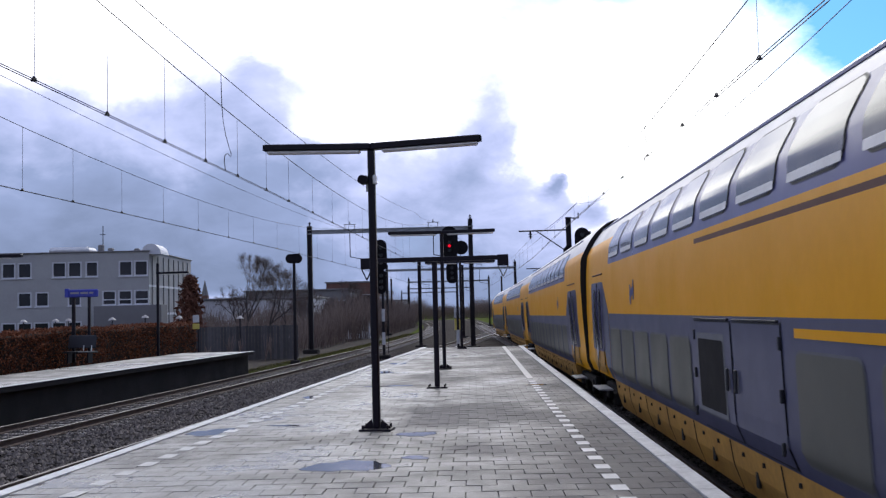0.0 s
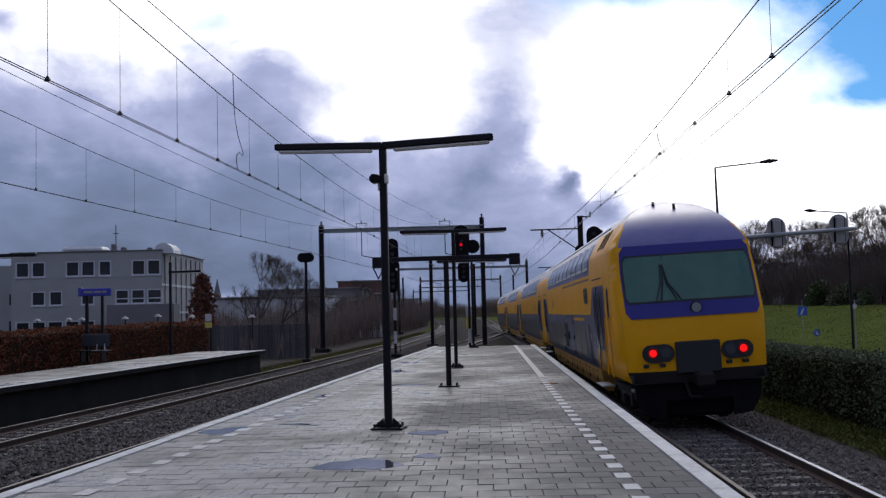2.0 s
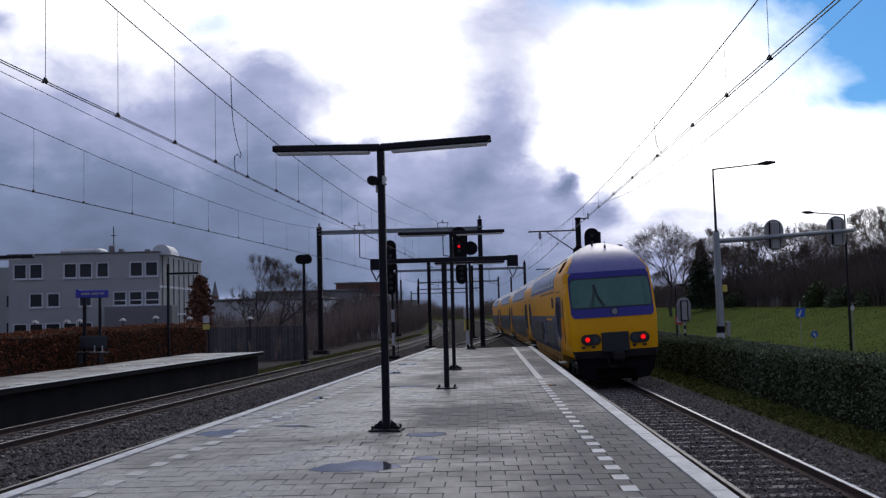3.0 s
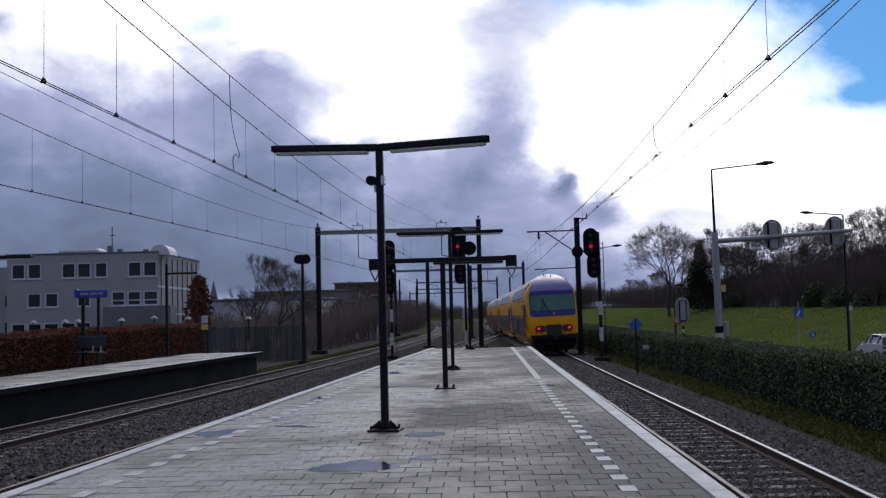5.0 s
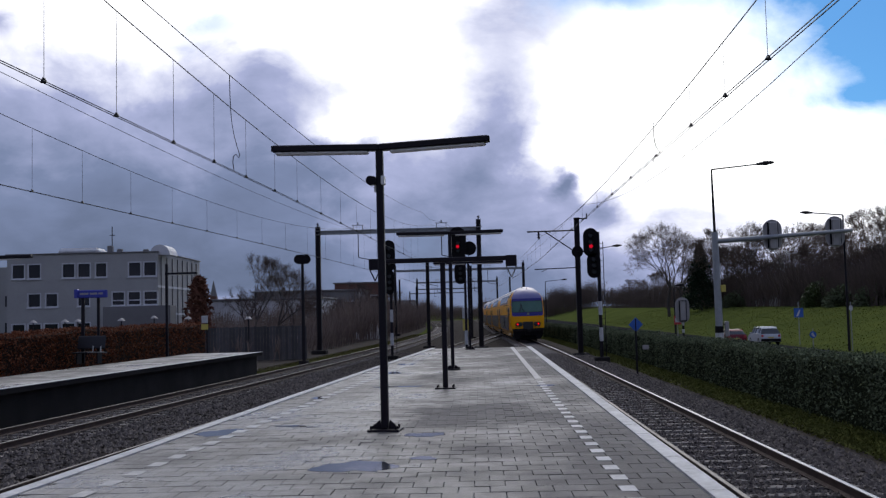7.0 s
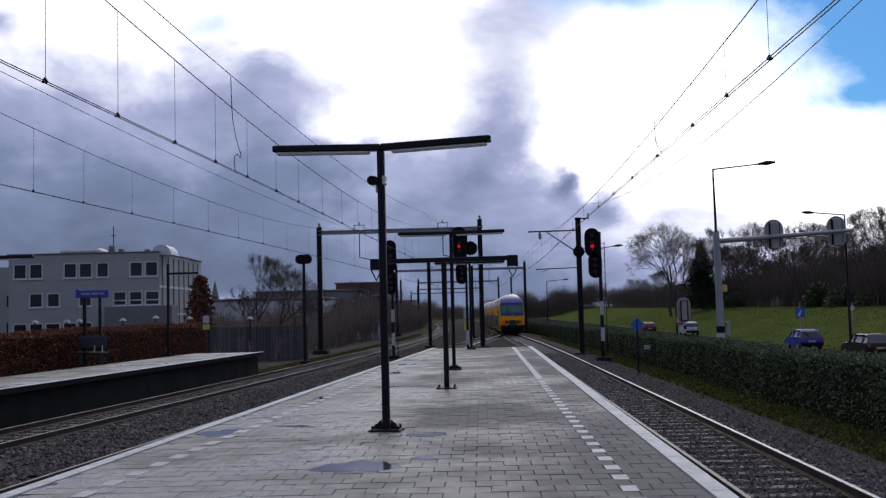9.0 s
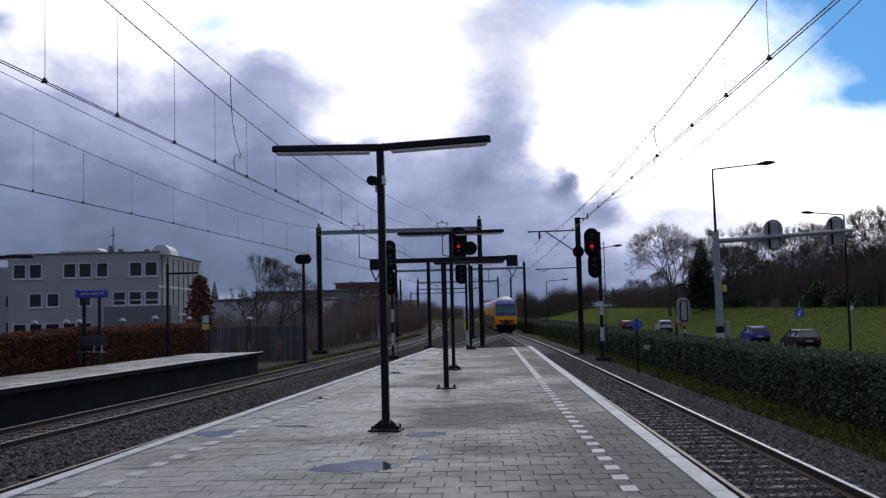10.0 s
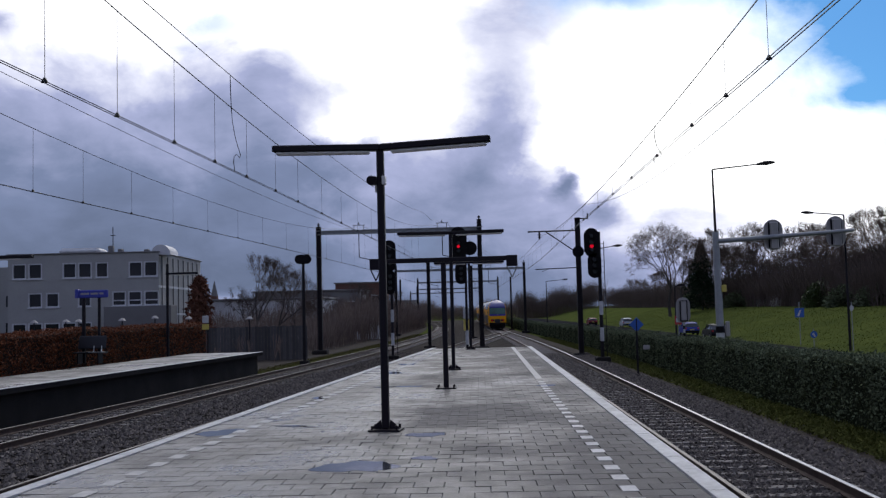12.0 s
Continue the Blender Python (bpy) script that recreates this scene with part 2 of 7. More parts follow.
M_BLADE = material("grass_blade", (0.115, 0.120, 0.036), 0.9, other=(0.070, 0.076, 0.024), vary=0.35, island=True, spec=0.0)
M_TUFT = material("bank_grass_tuft", (0.135, 0.155, 0.042), 0.95, other=(0.080, 0.100, 0.028), vary=0.3, island=True, spec=0.0)
M_STRAW = material("dry_grass_blade", (0.105, 0.095, 0.032), 0.9, other=(0.06, 0.058, 0.02), vary=0.35, island=True, spec=0.05)
M_SOIL = material("soil", (0.055, 0.046, 0.040), 0.95, other=(0.035, 0.031, 0.027), scale=0.8, fine=10, bump=0.03, bump_scale=12, spec=0.05)
M_ROAD = material("asphalt", (0.036, 0.036, 0.037), 1.0, other=(0.026, 0.026, 0.027), scale=0.8, fine=40, spec=0.0)
M_HEDGE = material("hedge_leaf", (0.145, 0.170, 0.098), 0.95, other=(0.088, 0.100, 0.064), vary=0.5, island=True, scale=1.3, spec=0.0)
# near-black core colours stand for the shade inside the hedges
M_HEDGE_CORE = material("hedge_core_shade", (0.022, 0.026, 0.015), 0.9, spec=0.0)
M_BEECH = material("dry_beech_leaf", (0.20, 0.066, 0.028), 0.8, other=(0.11, 0.038, 0.02), vary=0.5, island=True, spec=0.15)
M_BEECH_CORE = material("beech_core_shade", (0.022, 0.012, 0.009), 0.9, spec=0.05)
M_RUSTLEAF = material("rust_red_leaf", (0.17, 0.075, 0.05), 0.85, other=(0.10, 0.05, 0.036), vary=0.4, island=True, spec=0.05)
M_BARK = material("grey_bark", (0.06, 0.05, 0.042), 0.9, other=(0.035, 0.03, 0.026), scale=4, bump=0.02, bump_scale=15)
M_TWIG = material("bare_twigs", (0.135, 0.104, 0.088), 0.95, other=(0.085, 0.067, 0.058), vary=0.3, island=True, spec=0.05)
M_BRUSH = material("winter_brush", (0.21, 0.162, 0.135), 0.9, other=(0.14, 0.108, 0.092), vary=0.4, island=True, spec=0.05)
M_CONIFER = material("conifer_needles", (0.02, 0.034, 0.018), 0.8, other=(0.012, 0.022, 0.012), vary=0.4, island=True, spec=0.1)
M_SHRUB = material("evergreen_leaf", (0.06, 0.085, 0.02), 0.6, other=(0.03, 0.05, 0.014), vary=0.4, island=True)
M_YELLOW = material("yellow_coach_paint", (0.82, 0.375, 0.004), 0.40, other=(0.70, 0.31, 0.004), scale=0.9, fine=9, amount=0.5, coat=0.02, spec=0.14)
M_BLUE = material("blue_coach_paint", (0.068, 0.066, 0.20), 0.34, other=(0.075, 0.072, 0.17), scale=0.9, fine=9, coat=0.08, spec=0.3)
M_DOORBLUE = material("door_blue_paint", (0.052, 0.050, 0.155), 0.42, other=(0.058, 0.055, 0.13), scale=0.9, fine=9, coat=0.1, spec=0.3)
M_GREYBLUE = material("grey_blue_coach_paint", (0.085, 0.088, 0.145), 0.45, other=(0.070, 0.070, 0.110), scale=0.9, fine=9, coat=0.1, spec=0.3)
M_ROOF = material("coach_roof_grey", (0.42, 0.40, 0.43), 0.38, other=(0.30, 0.29, 0.33), scale=0.8, fine=8)
M_GASKET = material("black_rubber", (0.012, 0.012, 0.014), 0.6)
M_GLASS = material("coach_window_glass", (0.050, 0.050, 0.052), 0.10, other=(0.085, 0.082, 0.078), scale=2.2, fine=9, amount=0.7, spec=0.3)
M_GLASS_LOW = material("coach_lower_glass", (0.115, 0.112, 0.092), 0.35, other=(0.09, 0.09, 0.078), scale=0.7, fine=3, spec=0.10)
M_GLASS_DOOR = material("coach_door_glass", (0.030, 0.032, 0.040), 0.25, other=(0.022, 0.024, 0.032), scale=0.9, fine=4, spec=0.15)
M_RIM = material("pale_window_seal", (0.17, 0.17, 0.185), 0.6, spec=0.2)
M_SKIRT = material("grimy_yellow_paint", (0.50, 0.265, 0.055), 0.6, other=(0.32, 0.17, 0.05), scale=1.5, fine=12, amount=0.8, spec=0.2)
M_SCREEN = glass("windscreen_glass", (0.045, 0.135, 0.105), 0.10, 0.22)
M_UNDER = material("underframe_dark", (0.015, 0.013, 0.013), 0.85, other=(0.026, 0.022, 0.020), scale=3, spec=0.2)
M_TAIL = glowing("tail_light_red", (1.0, 0.010, 0.012), 1.0)
M_TAILRIM = material("red_lamp_glass", (0.28, 0.008, 0.010), 0.25, spec=0.4)
M_SIGRED = glowing("signal_red", (1.0, 0.010, 0.04), 0.55)
M_LENS = material("dull_lens", (0.05, 0.055, 0.06), 0.2, spec=0.4)
M_RENDER = material("pale_render_wall", (0.375, 0.37, 0.355), 0.85, other=(0.29, 0.285, 0.28), scale=0.4, fine=4, spec=0.1)
M_RENDER_DARK = material("grey_plinth_wall", (0.17, 0.165, 0.165), 0.8, other=(0.13, 0.125, 0.125), scale=0.5)
M_FRAMEW = material("white_window_frame", (0.62, 0.62, 0.64), 0.5)
M_PANE = glass("building_pane", (0.014, 0.014, 0.017), 0.12, 0.16)
M_SIGNBLUE = material("sign_blue", (0.03, 0.04, 0.33), 0.4, other=(0.025, 0.035, 0.28))
M_SIGNBLUE2 = material("traffic_sign_blue", (0.02, 0.10, 0.42), 0.4)
M_BLACK = material("matt_black", (0.010, 0.009, 0.011), 0.7, spec=0.1)
M_BRICK = material("brown_brick", (0.15, 0.075, 0.055), 0.85, other=(0.10, 0.05, 0.04), scale=1)
M_SIGNBACK = material("signal_back_grey", (0.33, 0.31, 0.30), 0.6, other=(0.25, 0.235, 0.23), scale=2)
M_YELLOWBOX = material("yellow_box", (0.6, 0.48, 0.10), 0.5)
M_REDSIGN = material("red_sign", (0.45, 0.03, 0.03), 0.5)
M_WATERP = material("standing_water", (0.06, 0.063, 0.075), 0.05, other=(0.05, 0.053, 0.064), spec=0.14)
M_TYRE = material("tyre_rubber", (0.015, 0.015, 0.015), 0.8)
M_CARGLASS = glass("car_glass", (0.02, 0.023, 0.026))


# ---- mesh helpers ----
class Mesh:
    """Collects vertices and faces, then makes one mesh."""

    def __init__(self):
        self.v, self.f, self.k = [], [], []

    def face(self, pts, k=0):
        i = len(self.v)
        self.v.extend(tuple(p) for p in pts)
        self.f.append(tuple(range(i, i + len(pts))))
        self.k.append(k)

    def box(self, centre, size, bevel=0.0, m=None, k=0):
        c, h = Vector(centre), Vector(size) / 2
        b = min(bevel, *(h * 0.9))
        i = len(self.v)
        signs = [(x, y, z) for x in (-1, 1) for y in (-1, 1) for z in (-1, 1)]
        if b <= 0:
            pts = [Vector((s[0] * h.x, s[1] * h.y, s[2] * h.z)) for s in signs]
            fs = [(0, 1, 3, 2), (4, 6, 7, 5), (0, 4, 5, 1), (2, 3, 7, 6), (0, 2, 6, 4), (1, 5, 7, 3)]
        else:
            pts = []
            for s in signs:
                for ax in range(3):
                    pts.append(Vector([s[j] * (h[j] if j == ax else h[j] - b) for j in range(3)]))
            fs = []
            idx = {s: n for n, s in enumerate(signs)}
            for ax in range(3):
                o = [a for a in range(3) if a != ax]
                for sg in (-1, 1):
                    loop = []
                    for a, d in ((-1, -1), (1, -1), (1, 1), (-1, 1)):
                        s = [0, 0, 0]
                        s[ax], s[o[0]], s[o[1]] = sg, a, d
                        loop.append(idx[tuple(s)] * 3 + ax)
                    fs.append(tuple(loop if (sg > 0) ^ (ax == 1) else loop[::-1]))
            for ax in range(3):
                o = [a for a in range(3) if a != ax]
                for a in (-1, 1):
                    for d in (-1, 1):
                        s0, s1 = [0, 0, 0], [0, 0, 0]
                        s0[ax], s1[ax] = -1, 1
                        s0[o[0]] = s1[o[0]] = a
                        s0[o[1]] = s1[o[1]] = d
                        p, q = idx[tuple(s0)] * 3, idx[tuple(s1)] * 3
                        loop = (p + o[0], q + o[0], q + o[1], p + o[1])
                        fs.append(loop if (a * d > 0) ^ (ax == 1) else loop[::-1])
            for s in signs:
                p = idx[s] * 3
                fs.append((p, p + 1, p + 2) if s[0] * s[1] * s[2] > 0 else (p, p + 2, p + 1))
        for p in pts:
            w = (m @ p if m else p) + c
            self.v.append(tuple(w))
        self.f.extend(tuple(i + a for a in g) for g in fs)
        self.k.extend([k] * len(fs))
        return self

    def tube(self, p0, p1, r0, r1=None, seg=10, cap=True, k=0):
        p0, p1 = Vector(p0), Vector(p1)
        r1 = r0 if r1 is None else r1
        d = (p1 - p0).normalized()
        a = d.orthogonal().normalized()
        b = d.cross(a)
        i = len(self.v)
        for p, r in ((p0, r0), (p1, r1)):
            for j in range(seg):
                t = 2 * math.pi * j / seg
                self.v.append(tuple(p + a * (r * math.cos(t)) + b * (r * math.sin(t))))
        for j in range(seg):
            q = (j + 1) % seg
            self.f.append((i + j, i + q, i + seg + q, i + seg + j))
            self.k.append(k)
        if cap:
            self.f.append(tuple(i + j for j in reversed(range(seg))))
            self.f.append(tuple(i + seg + j for j in range(seg)))
            self.k += [k, k]
        return self

    def slab(self, outline, d, k=0):
        """A flat outline of 3D points, thickened by the vector d."""
        o = [Vector(p) for p in outline]
        d = Vector(d)
        n0 = len(o)
        i = len(self.v)
        self.v.extend(tuple(p) for p in o)
        self.v.extend(tuple(p + d) for p in o)
        self.f.append(tuple(i + j for j in reversed(range(n0))))
        self.f.append(tuple(i + n0 + j for j in range(n0)))
        for j in range(n0):
            q = (j + 1) % n0
            self.f.append((i + j, i + q, i + n0 + q, i + n0 + j))
        self.k += [k] * (n0 + 2)
        return self

    def sweep(self, path, section, k=0, caps=True):
        """A closed section (side, up) carried along a path of points."""
        i = len(self.v)
        ns = len(section)
        P = [Vector(p) for p in path]
        for j, p in enumerate(P):
            t = (P[min(j + 1, len(P) - 1)] - P[max(j - 1, 0)]).normalized()
            s = t.cross(Vector((0, 0, 1))).normalized()
            u = s.cross(t)
            for a, b in section:
                self.v.append(tuple(p + s * a + u * b))
        for j in range(len(P) - 1):
            for a in range(ns):
                b = (a + 1) % ns
                self.f.append((i + j * ns + a, i + j * ns + b, i + (j + 1) * ns + b, i + (j + 1) * ns + a))
                self.k.append(k)
        if caps:
            self.f.append(tuple(i + a for a in reversed(range(ns))))
            self.f.append(tuple(i + (len(P) - 1) * ns + a for a in range(ns)))
            self.k += [k, k]
        return self

    def data(self, name, mats):
        me = bpy.data.meshes.new(name)
        me.from_pydata(self.v, [], self.f)
        mats = mats if isinstance(mats, (list, tuple)) else [mats]
        for m in mats:
            me.materials.append(m)
        if len(mats) > 1:
            me.polygons.foreach_set("material_index", self.k)
        me.update()
        return me


def smooth(ob, angle=40):
    ob.data.shade_smooth()
    ob.data.set_sharp_from_angle(angle=radians(angle))
    return ob


def part(name, mesh, mats, parent=None, label="", kind="", soft=False):
    ob = new(name, mesh.data(name, mats))
    if soft:
        bm = bmesh.new()
        bm.from_mesh(ob.data)
        bmesh.ops.remove_doubles(bm, verts=bm.verts, dist=0.0005)
        bm.to_mesh(ob.data)
        bm.free()
    if parent:
        ob.parent = parent
    if soft:
        smooth(ob)
    return tagged(ob, label, kind=kind)


def reach_down(ob):
    """Lengthens a thing's foot down to the lowered ground; its upper parts stay."""
    d = view_drop(ob.matrix_basis.translation.y)
    for p in [q for c in ob.children for q in [c, *c.children]]:
        for v in p.data.vertices:
            if v.co.z < 0.36:
                v.co.z += d
    return ob


def thing(name, label, category, group="", m=None, kind=""):
    ob = new(name)
    if m:
        ob.matrix_basis = m
    return tagged(ob, label, category, group, kind)


# ---- plan of the lines ----
RAIL_Z = -0.69      # rail top under the platform's surface
BED_Z = -0.93


def view_drop(y):
    """Lowers the line and the low ground beside it with distance, to fit the camera's view."""
    return -0.0065 * max(0.0, min(y - 13.0, 150.0))


def right_x(y):
    x = 3.98 + 0.0040 * max(0.0, min(y, 110) - 15)
    if y > 45:
        x -= 2.2e-4 * (min(y, 110) - 45) ** 2
    if y > 110:
        x -= 0.0185 * (y - 110)
    if y > 165:
        x -= 5e-5 * (y - 165) ** 2
    return x


def edge_x(y):
    return -4.75 + 0.0725 * (y - 9.45)


def middle_x(y):
    if y < 62:
        return edge_x(y) - 1.72
    x = edge_x(62) - 1.72
    if y < 128:
        e = (y - 62) / 66
        return x + (right_x(128) - x) * (e * 0.8 + 0.2 * e * e)
    return right_x(y)


def left_x(y):
    return -11.9 + 0.085 * y - 0.00033 * y * y


def terrain(x, y):
    """Height of the open ground: formation, sunken road, grass bank."""
    bend = (right_x(max(0, min(y, 300))) - 4.05)
    r = x - bend
    if r < 9.2:
        z = -0.98 + view_drop(y)
    elif r < 13:
        z = -0.98 + view_drop(y) - (0.95 + view_drop(y)) * (r - 9.2) / 3.8
    elif r < 25.6:
        z = -1.93
    elif r < 43.6:
        e = (r - 25.6) / 18.0
        z = -1.93 + 2.9 * e * e * (3 - 2 * e)
    else:
        z = 0.97
    if x < -20:
        z -= 0.2 * min(1, (-20 - x) / 10)
    return z


# ---- ground ----
def build_ground():
    xs = [-2500, -1200, -600, -300, -180, -120, -80, -50, -30, -20, -16, -12, -6, 0, 5, 7.3, 8.2, 9.2, 10, 11, 12, 13, 15, 18, 21, 24, 25.6, 27.2, 29, 31, 33, 35, 37, 39, 41, 43, 45, 50, 60, 80, 120, 200, 400, 900, 2500]
    ys = [-400, -100, -40, -10] + list(range(0, 200, 6)) + [210, 230, 260, 300, 360, 450, 600, 900, 1500, 2600]
    me = Mesh()
    me.v = [(x, y, terrain(x, y)) for y in ys for x in xs]
    w = len(xs)
    for j in range(len(ys) - 1):
        for i in range(w - 1):
            me.f.append((j * w + i, j * w + i + 1, (j + 1) * w + i + 1, (j + 1) * w + i))
    ob = part("ground", me, M_GRASS, soft=True)
    tagged(ob, "damp green winter grass sloping up beyond the road", "ground", kind="structure")


def strip(name, mat, left, right, z, y0, y1, step, label, thick=0.06, category="ground"):
    """A long slab between two lines of the plan."""
    me = Mesh()
    count = int((y1 - y0) / step)
    for j in range(count + 1):
        y = y0 + (y1 - y0) * j / count
        a, b = left(y), right(y)
        za, zb = z(a, y) if callable(z) else z, z(b, y) if callable(z) else z
        me.v += [(a, y, za - thick), (a, y, za), (b, y, zb), (b, y, zb - thick)]
    for j in range(count):
        p, q = j * 4, j * 4 + 4
        for a in range(3):
            me.f.append((p + a, q + a, q + a + 1, p + a + 1))
    me.f += [(0, 1, 2, 3), (count * 4 + 3, count * 4 + 2, count * 4 + 1, count * 4)]
    ob = part(name, me, mat)
    return tagged(ob, label, category, kind="structure")


def stones(name, left, right, z, y0, y1, count, size, label, mat=None):
    """Loose ballast: many small irregular stones, thicker near the camera."""
    rng = np.random.default_rng(5)
    u, w = rng.random(count), rng.random(count)
    y = y0 + (y1 - y0) * u ** 1.6
    base = np.array([[1, 0, 0], [-1, 0, 0], [0, 1, 0], [0, -1, 0], [0, 0, 0.8], [0, 0, -0.6]], float)
    fs = [(0, 2, 4), (2, 1, 4), (1, 3, 4), (3, 0, 4), (2, 0, 5), (1, 2, 5), (3, 1, 5), (0, 3, 5)]
    me = Mesh()
    for i in range(count):
        yy = float(y[i])
        xx = left(yy) + (right(yy) - left(yy)) * w[i]
        s = size * (0.55 + 0.8 * rng.random())
        pts = base * s * (0.6 + 0.7 * rng.random((6, 1)))
        a = rng.random() * 6.28
        c, d = math.cos(a), math.sin(a)
        k = len(me.v)
        for p in pts:
            me.v.append((xx + c * p[0] - d * p[1], yy + d * p[0] + c * p[1], z(xx, yy) + p[2] + 0.3 * s))
        me.f += [(k + a0, k + a1, k + a2) for a0, a1, a2 in fs]
    ob = part(name, me, mat or M_STONE)
    return tagged(ob, label, "ballast", kind="stuff")


RAIL_TOP = [(-0.034, -0.012), (0.034, -0.012), (0.034, -0.002), (0.026, 0.0), (-0.026, 0.0), (-0.034, -0.002)]
RAIL_LOW = [(-0.07, -0.16), (0.07, -0.16), (0.07, -0.145), (0.012, -0.12), (0.012, -0.045), (0.036, -0.035), (0.036, -0.0125), (-0.036, -0.0125), (-0.036, -0.035), (-0.012, -0.045), (-0.012, -0.12), (-0.07, -0.145)]


def build_track(line, y0, y1, near, label, head=None):
    """Two rails on concrete sleepers; the sleepers near by are parts, the far ones one mesh."""
    tr = thing("railway_track", label, "railway track", "railway tracks", kind="structure")
    ys = []
    y = y0
    while y < y1:
        ys.append(y)
        y += 2.0 if y < 160 else 8.0
    ys.append(y1)
    # by default the left head is dulled to blend in from the camera
    for side, top in ((-0.7525, head or M_RAILDULL), (0.7525, head or M_RAILTOP)):
        path = [(line(t) + side, t, RAIL_Z + view_drop(t)) for t in ys]
        rail = part("rail", Mesh().sweep(path, RAIL_LOW), M_RAIL, tr)
        part("rail_head", Mesh().sweep(path, RAIL_TOP), top, rail, "steel rail head")
    one = Mesh()
    one.v = [(sx * 1.26, sy * b, z) for sx in (-1, 1) for sy, b, z in ((-1, 0.14, -0.2), (1, 0.14, -0.2), (1, 0.10, 0.0), (-1, 0.10, 0.0))]
    one.f = [(0, 1, 2, 3), (7, 6, 5, 4), (3, 2, 6, 7), (0, 3, 7, 4), (2, 1, 5, 6)]
    shared = one.data("sleeper", M_SLEEPER)
    far = Mesh()
    y = y0
    while y < y1:
        slope = math.atan2(line(y + 1) - line(y - 1), 2.0)
        m = pose(line(y), y, RAIL_Z - 0.165 + view_drop(y), rx=-0.37 if 13 < y < 163 else 0, rz=-math.degrees(slope))
        if near[0] < y < near[1]:
            s = new("sleeper", shared)
            s.parent, s.matrix_basis = tr, m
        elif y < 200:
            i = len(far.v)
            far.v += [tuple(m @ Vector(p)) for p in one.v]
            far.f += [tuple(i + a for a in g) for g in one.f]
        y += 0.6
    if far.v:
        part("far_sleepers", far, M_SLEEPER, tr, kind="stuff")
    return tr


PLAT_Y0, PLAT_Y1 = -8.0, 43.0
EDGE_R = 2.20


def build_platform():
    """The island platform's body, tapering to its end, with coping slabs, white lines and paving."""
    me = Mesh()
    outline = [(edge_x(PLAT_Y0) + 0.12, PLAT_Y0), (EDGE_R - 0.12, PLAT_Y0), (EDGE_R - 0.12, PLAT_Y1 - 0.05), (edge_x(PLAT_Y1 + 1) + 0.12, PLAT_Y1 + 1)]
    me.slab([(x, y, -1.3) for x, y in outline], (0, 0, 1.275))
    plat = tagged(part("platform", me, [M_JOINT]), "grey paved island platform, damp, narrowing to its end", "platform", kind="structure")
    # coping slabs of 1 m with a painted white edge strip
    def coping(line, sign, y_end, w):
        y = PLAT_Y0
        while y < y_end - 0.1:
            b = min(y + 0.992, y_end)
            mesh = Mesh()
            o = [(line(y), y), (line(y) + sign * w, y), (line(b) + sign * w, b), (line(b), b)]
            if sign < 0:
                o = o[::-1]
            o = o if sign < 0 else o[::-1]
            mesh.slab([(x, t, -0.16) for x, t in (o[::-1])], (0, 0, 0.172 + random.uniform(-0.002, 0.002)))
            part("coping_slab", mesh, M_WHITE, plat, "white-painted platform edge slab")
            y += 1.0
    coping(lambda y: EDGE_R, -1, PLAT_Y1, 0.19)
    coping(edge_x, 1, PLAT_Y1 + 1, 0.17)
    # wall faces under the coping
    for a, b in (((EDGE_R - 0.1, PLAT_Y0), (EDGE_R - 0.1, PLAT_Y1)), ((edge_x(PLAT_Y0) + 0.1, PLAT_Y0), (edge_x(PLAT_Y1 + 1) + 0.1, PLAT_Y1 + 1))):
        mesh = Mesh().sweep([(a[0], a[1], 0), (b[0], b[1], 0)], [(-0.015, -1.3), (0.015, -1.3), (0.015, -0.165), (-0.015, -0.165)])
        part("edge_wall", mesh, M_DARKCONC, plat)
    # narrow border between the left coping and the first tiles
    border = Mesh()
    y = PLAT_Y0
    while y < PLAT_Y1 - 0.5:
        b = y + 0.593
        border.slab([(edge_x(y) + 0.175, y, -0.03), (edge_x(y) + 0.52, y, -0.03), (edge_x(b) + 0.52, b, -0.03), (edge_x(b) + 0.175, b, -0.03)], (0, 0, 0.0235))
        y += 0.6
    part("border_strip", border, M_TILE_FAR, plat, kind="stuff")
    # marking lines: dashes first, a solid strip towards the end
    def dash(x, y, l, w, slope, up=0.0015):
        t = Vector((slope, 1, 0)).normalized()
        s = Vector((1, -slope, 0)).normalized()
        c = Vector((x, y, up))
        mesh = Mesh().slab([c - t * l / 2 - s * w / 2, c - t * l / 2 + s * w / 2, c + t * l / 2 + s * w / 2, c + t * l / 2 - s * w / 2], (0, 0, 0.004))
        part("marking_tile", mesh, M_FADED if l > 1 or (slope and y < 13) else M_WHITE, plat, "worn white marking tile")
    y = 6.2
    while y < 23.0:
        dash(1.335, y, 0.27, 0.15, 0)
        y += 0.6
    dash(1.355, (23.3 + 42.8) / 2, 19.3, 0.15, 0)
    y = 6.4
    while y < 40:
        dash(edge_x(y) + 0.85, y, 0.3, 0.17, 0.0725)
        y += 0.6
    return plat


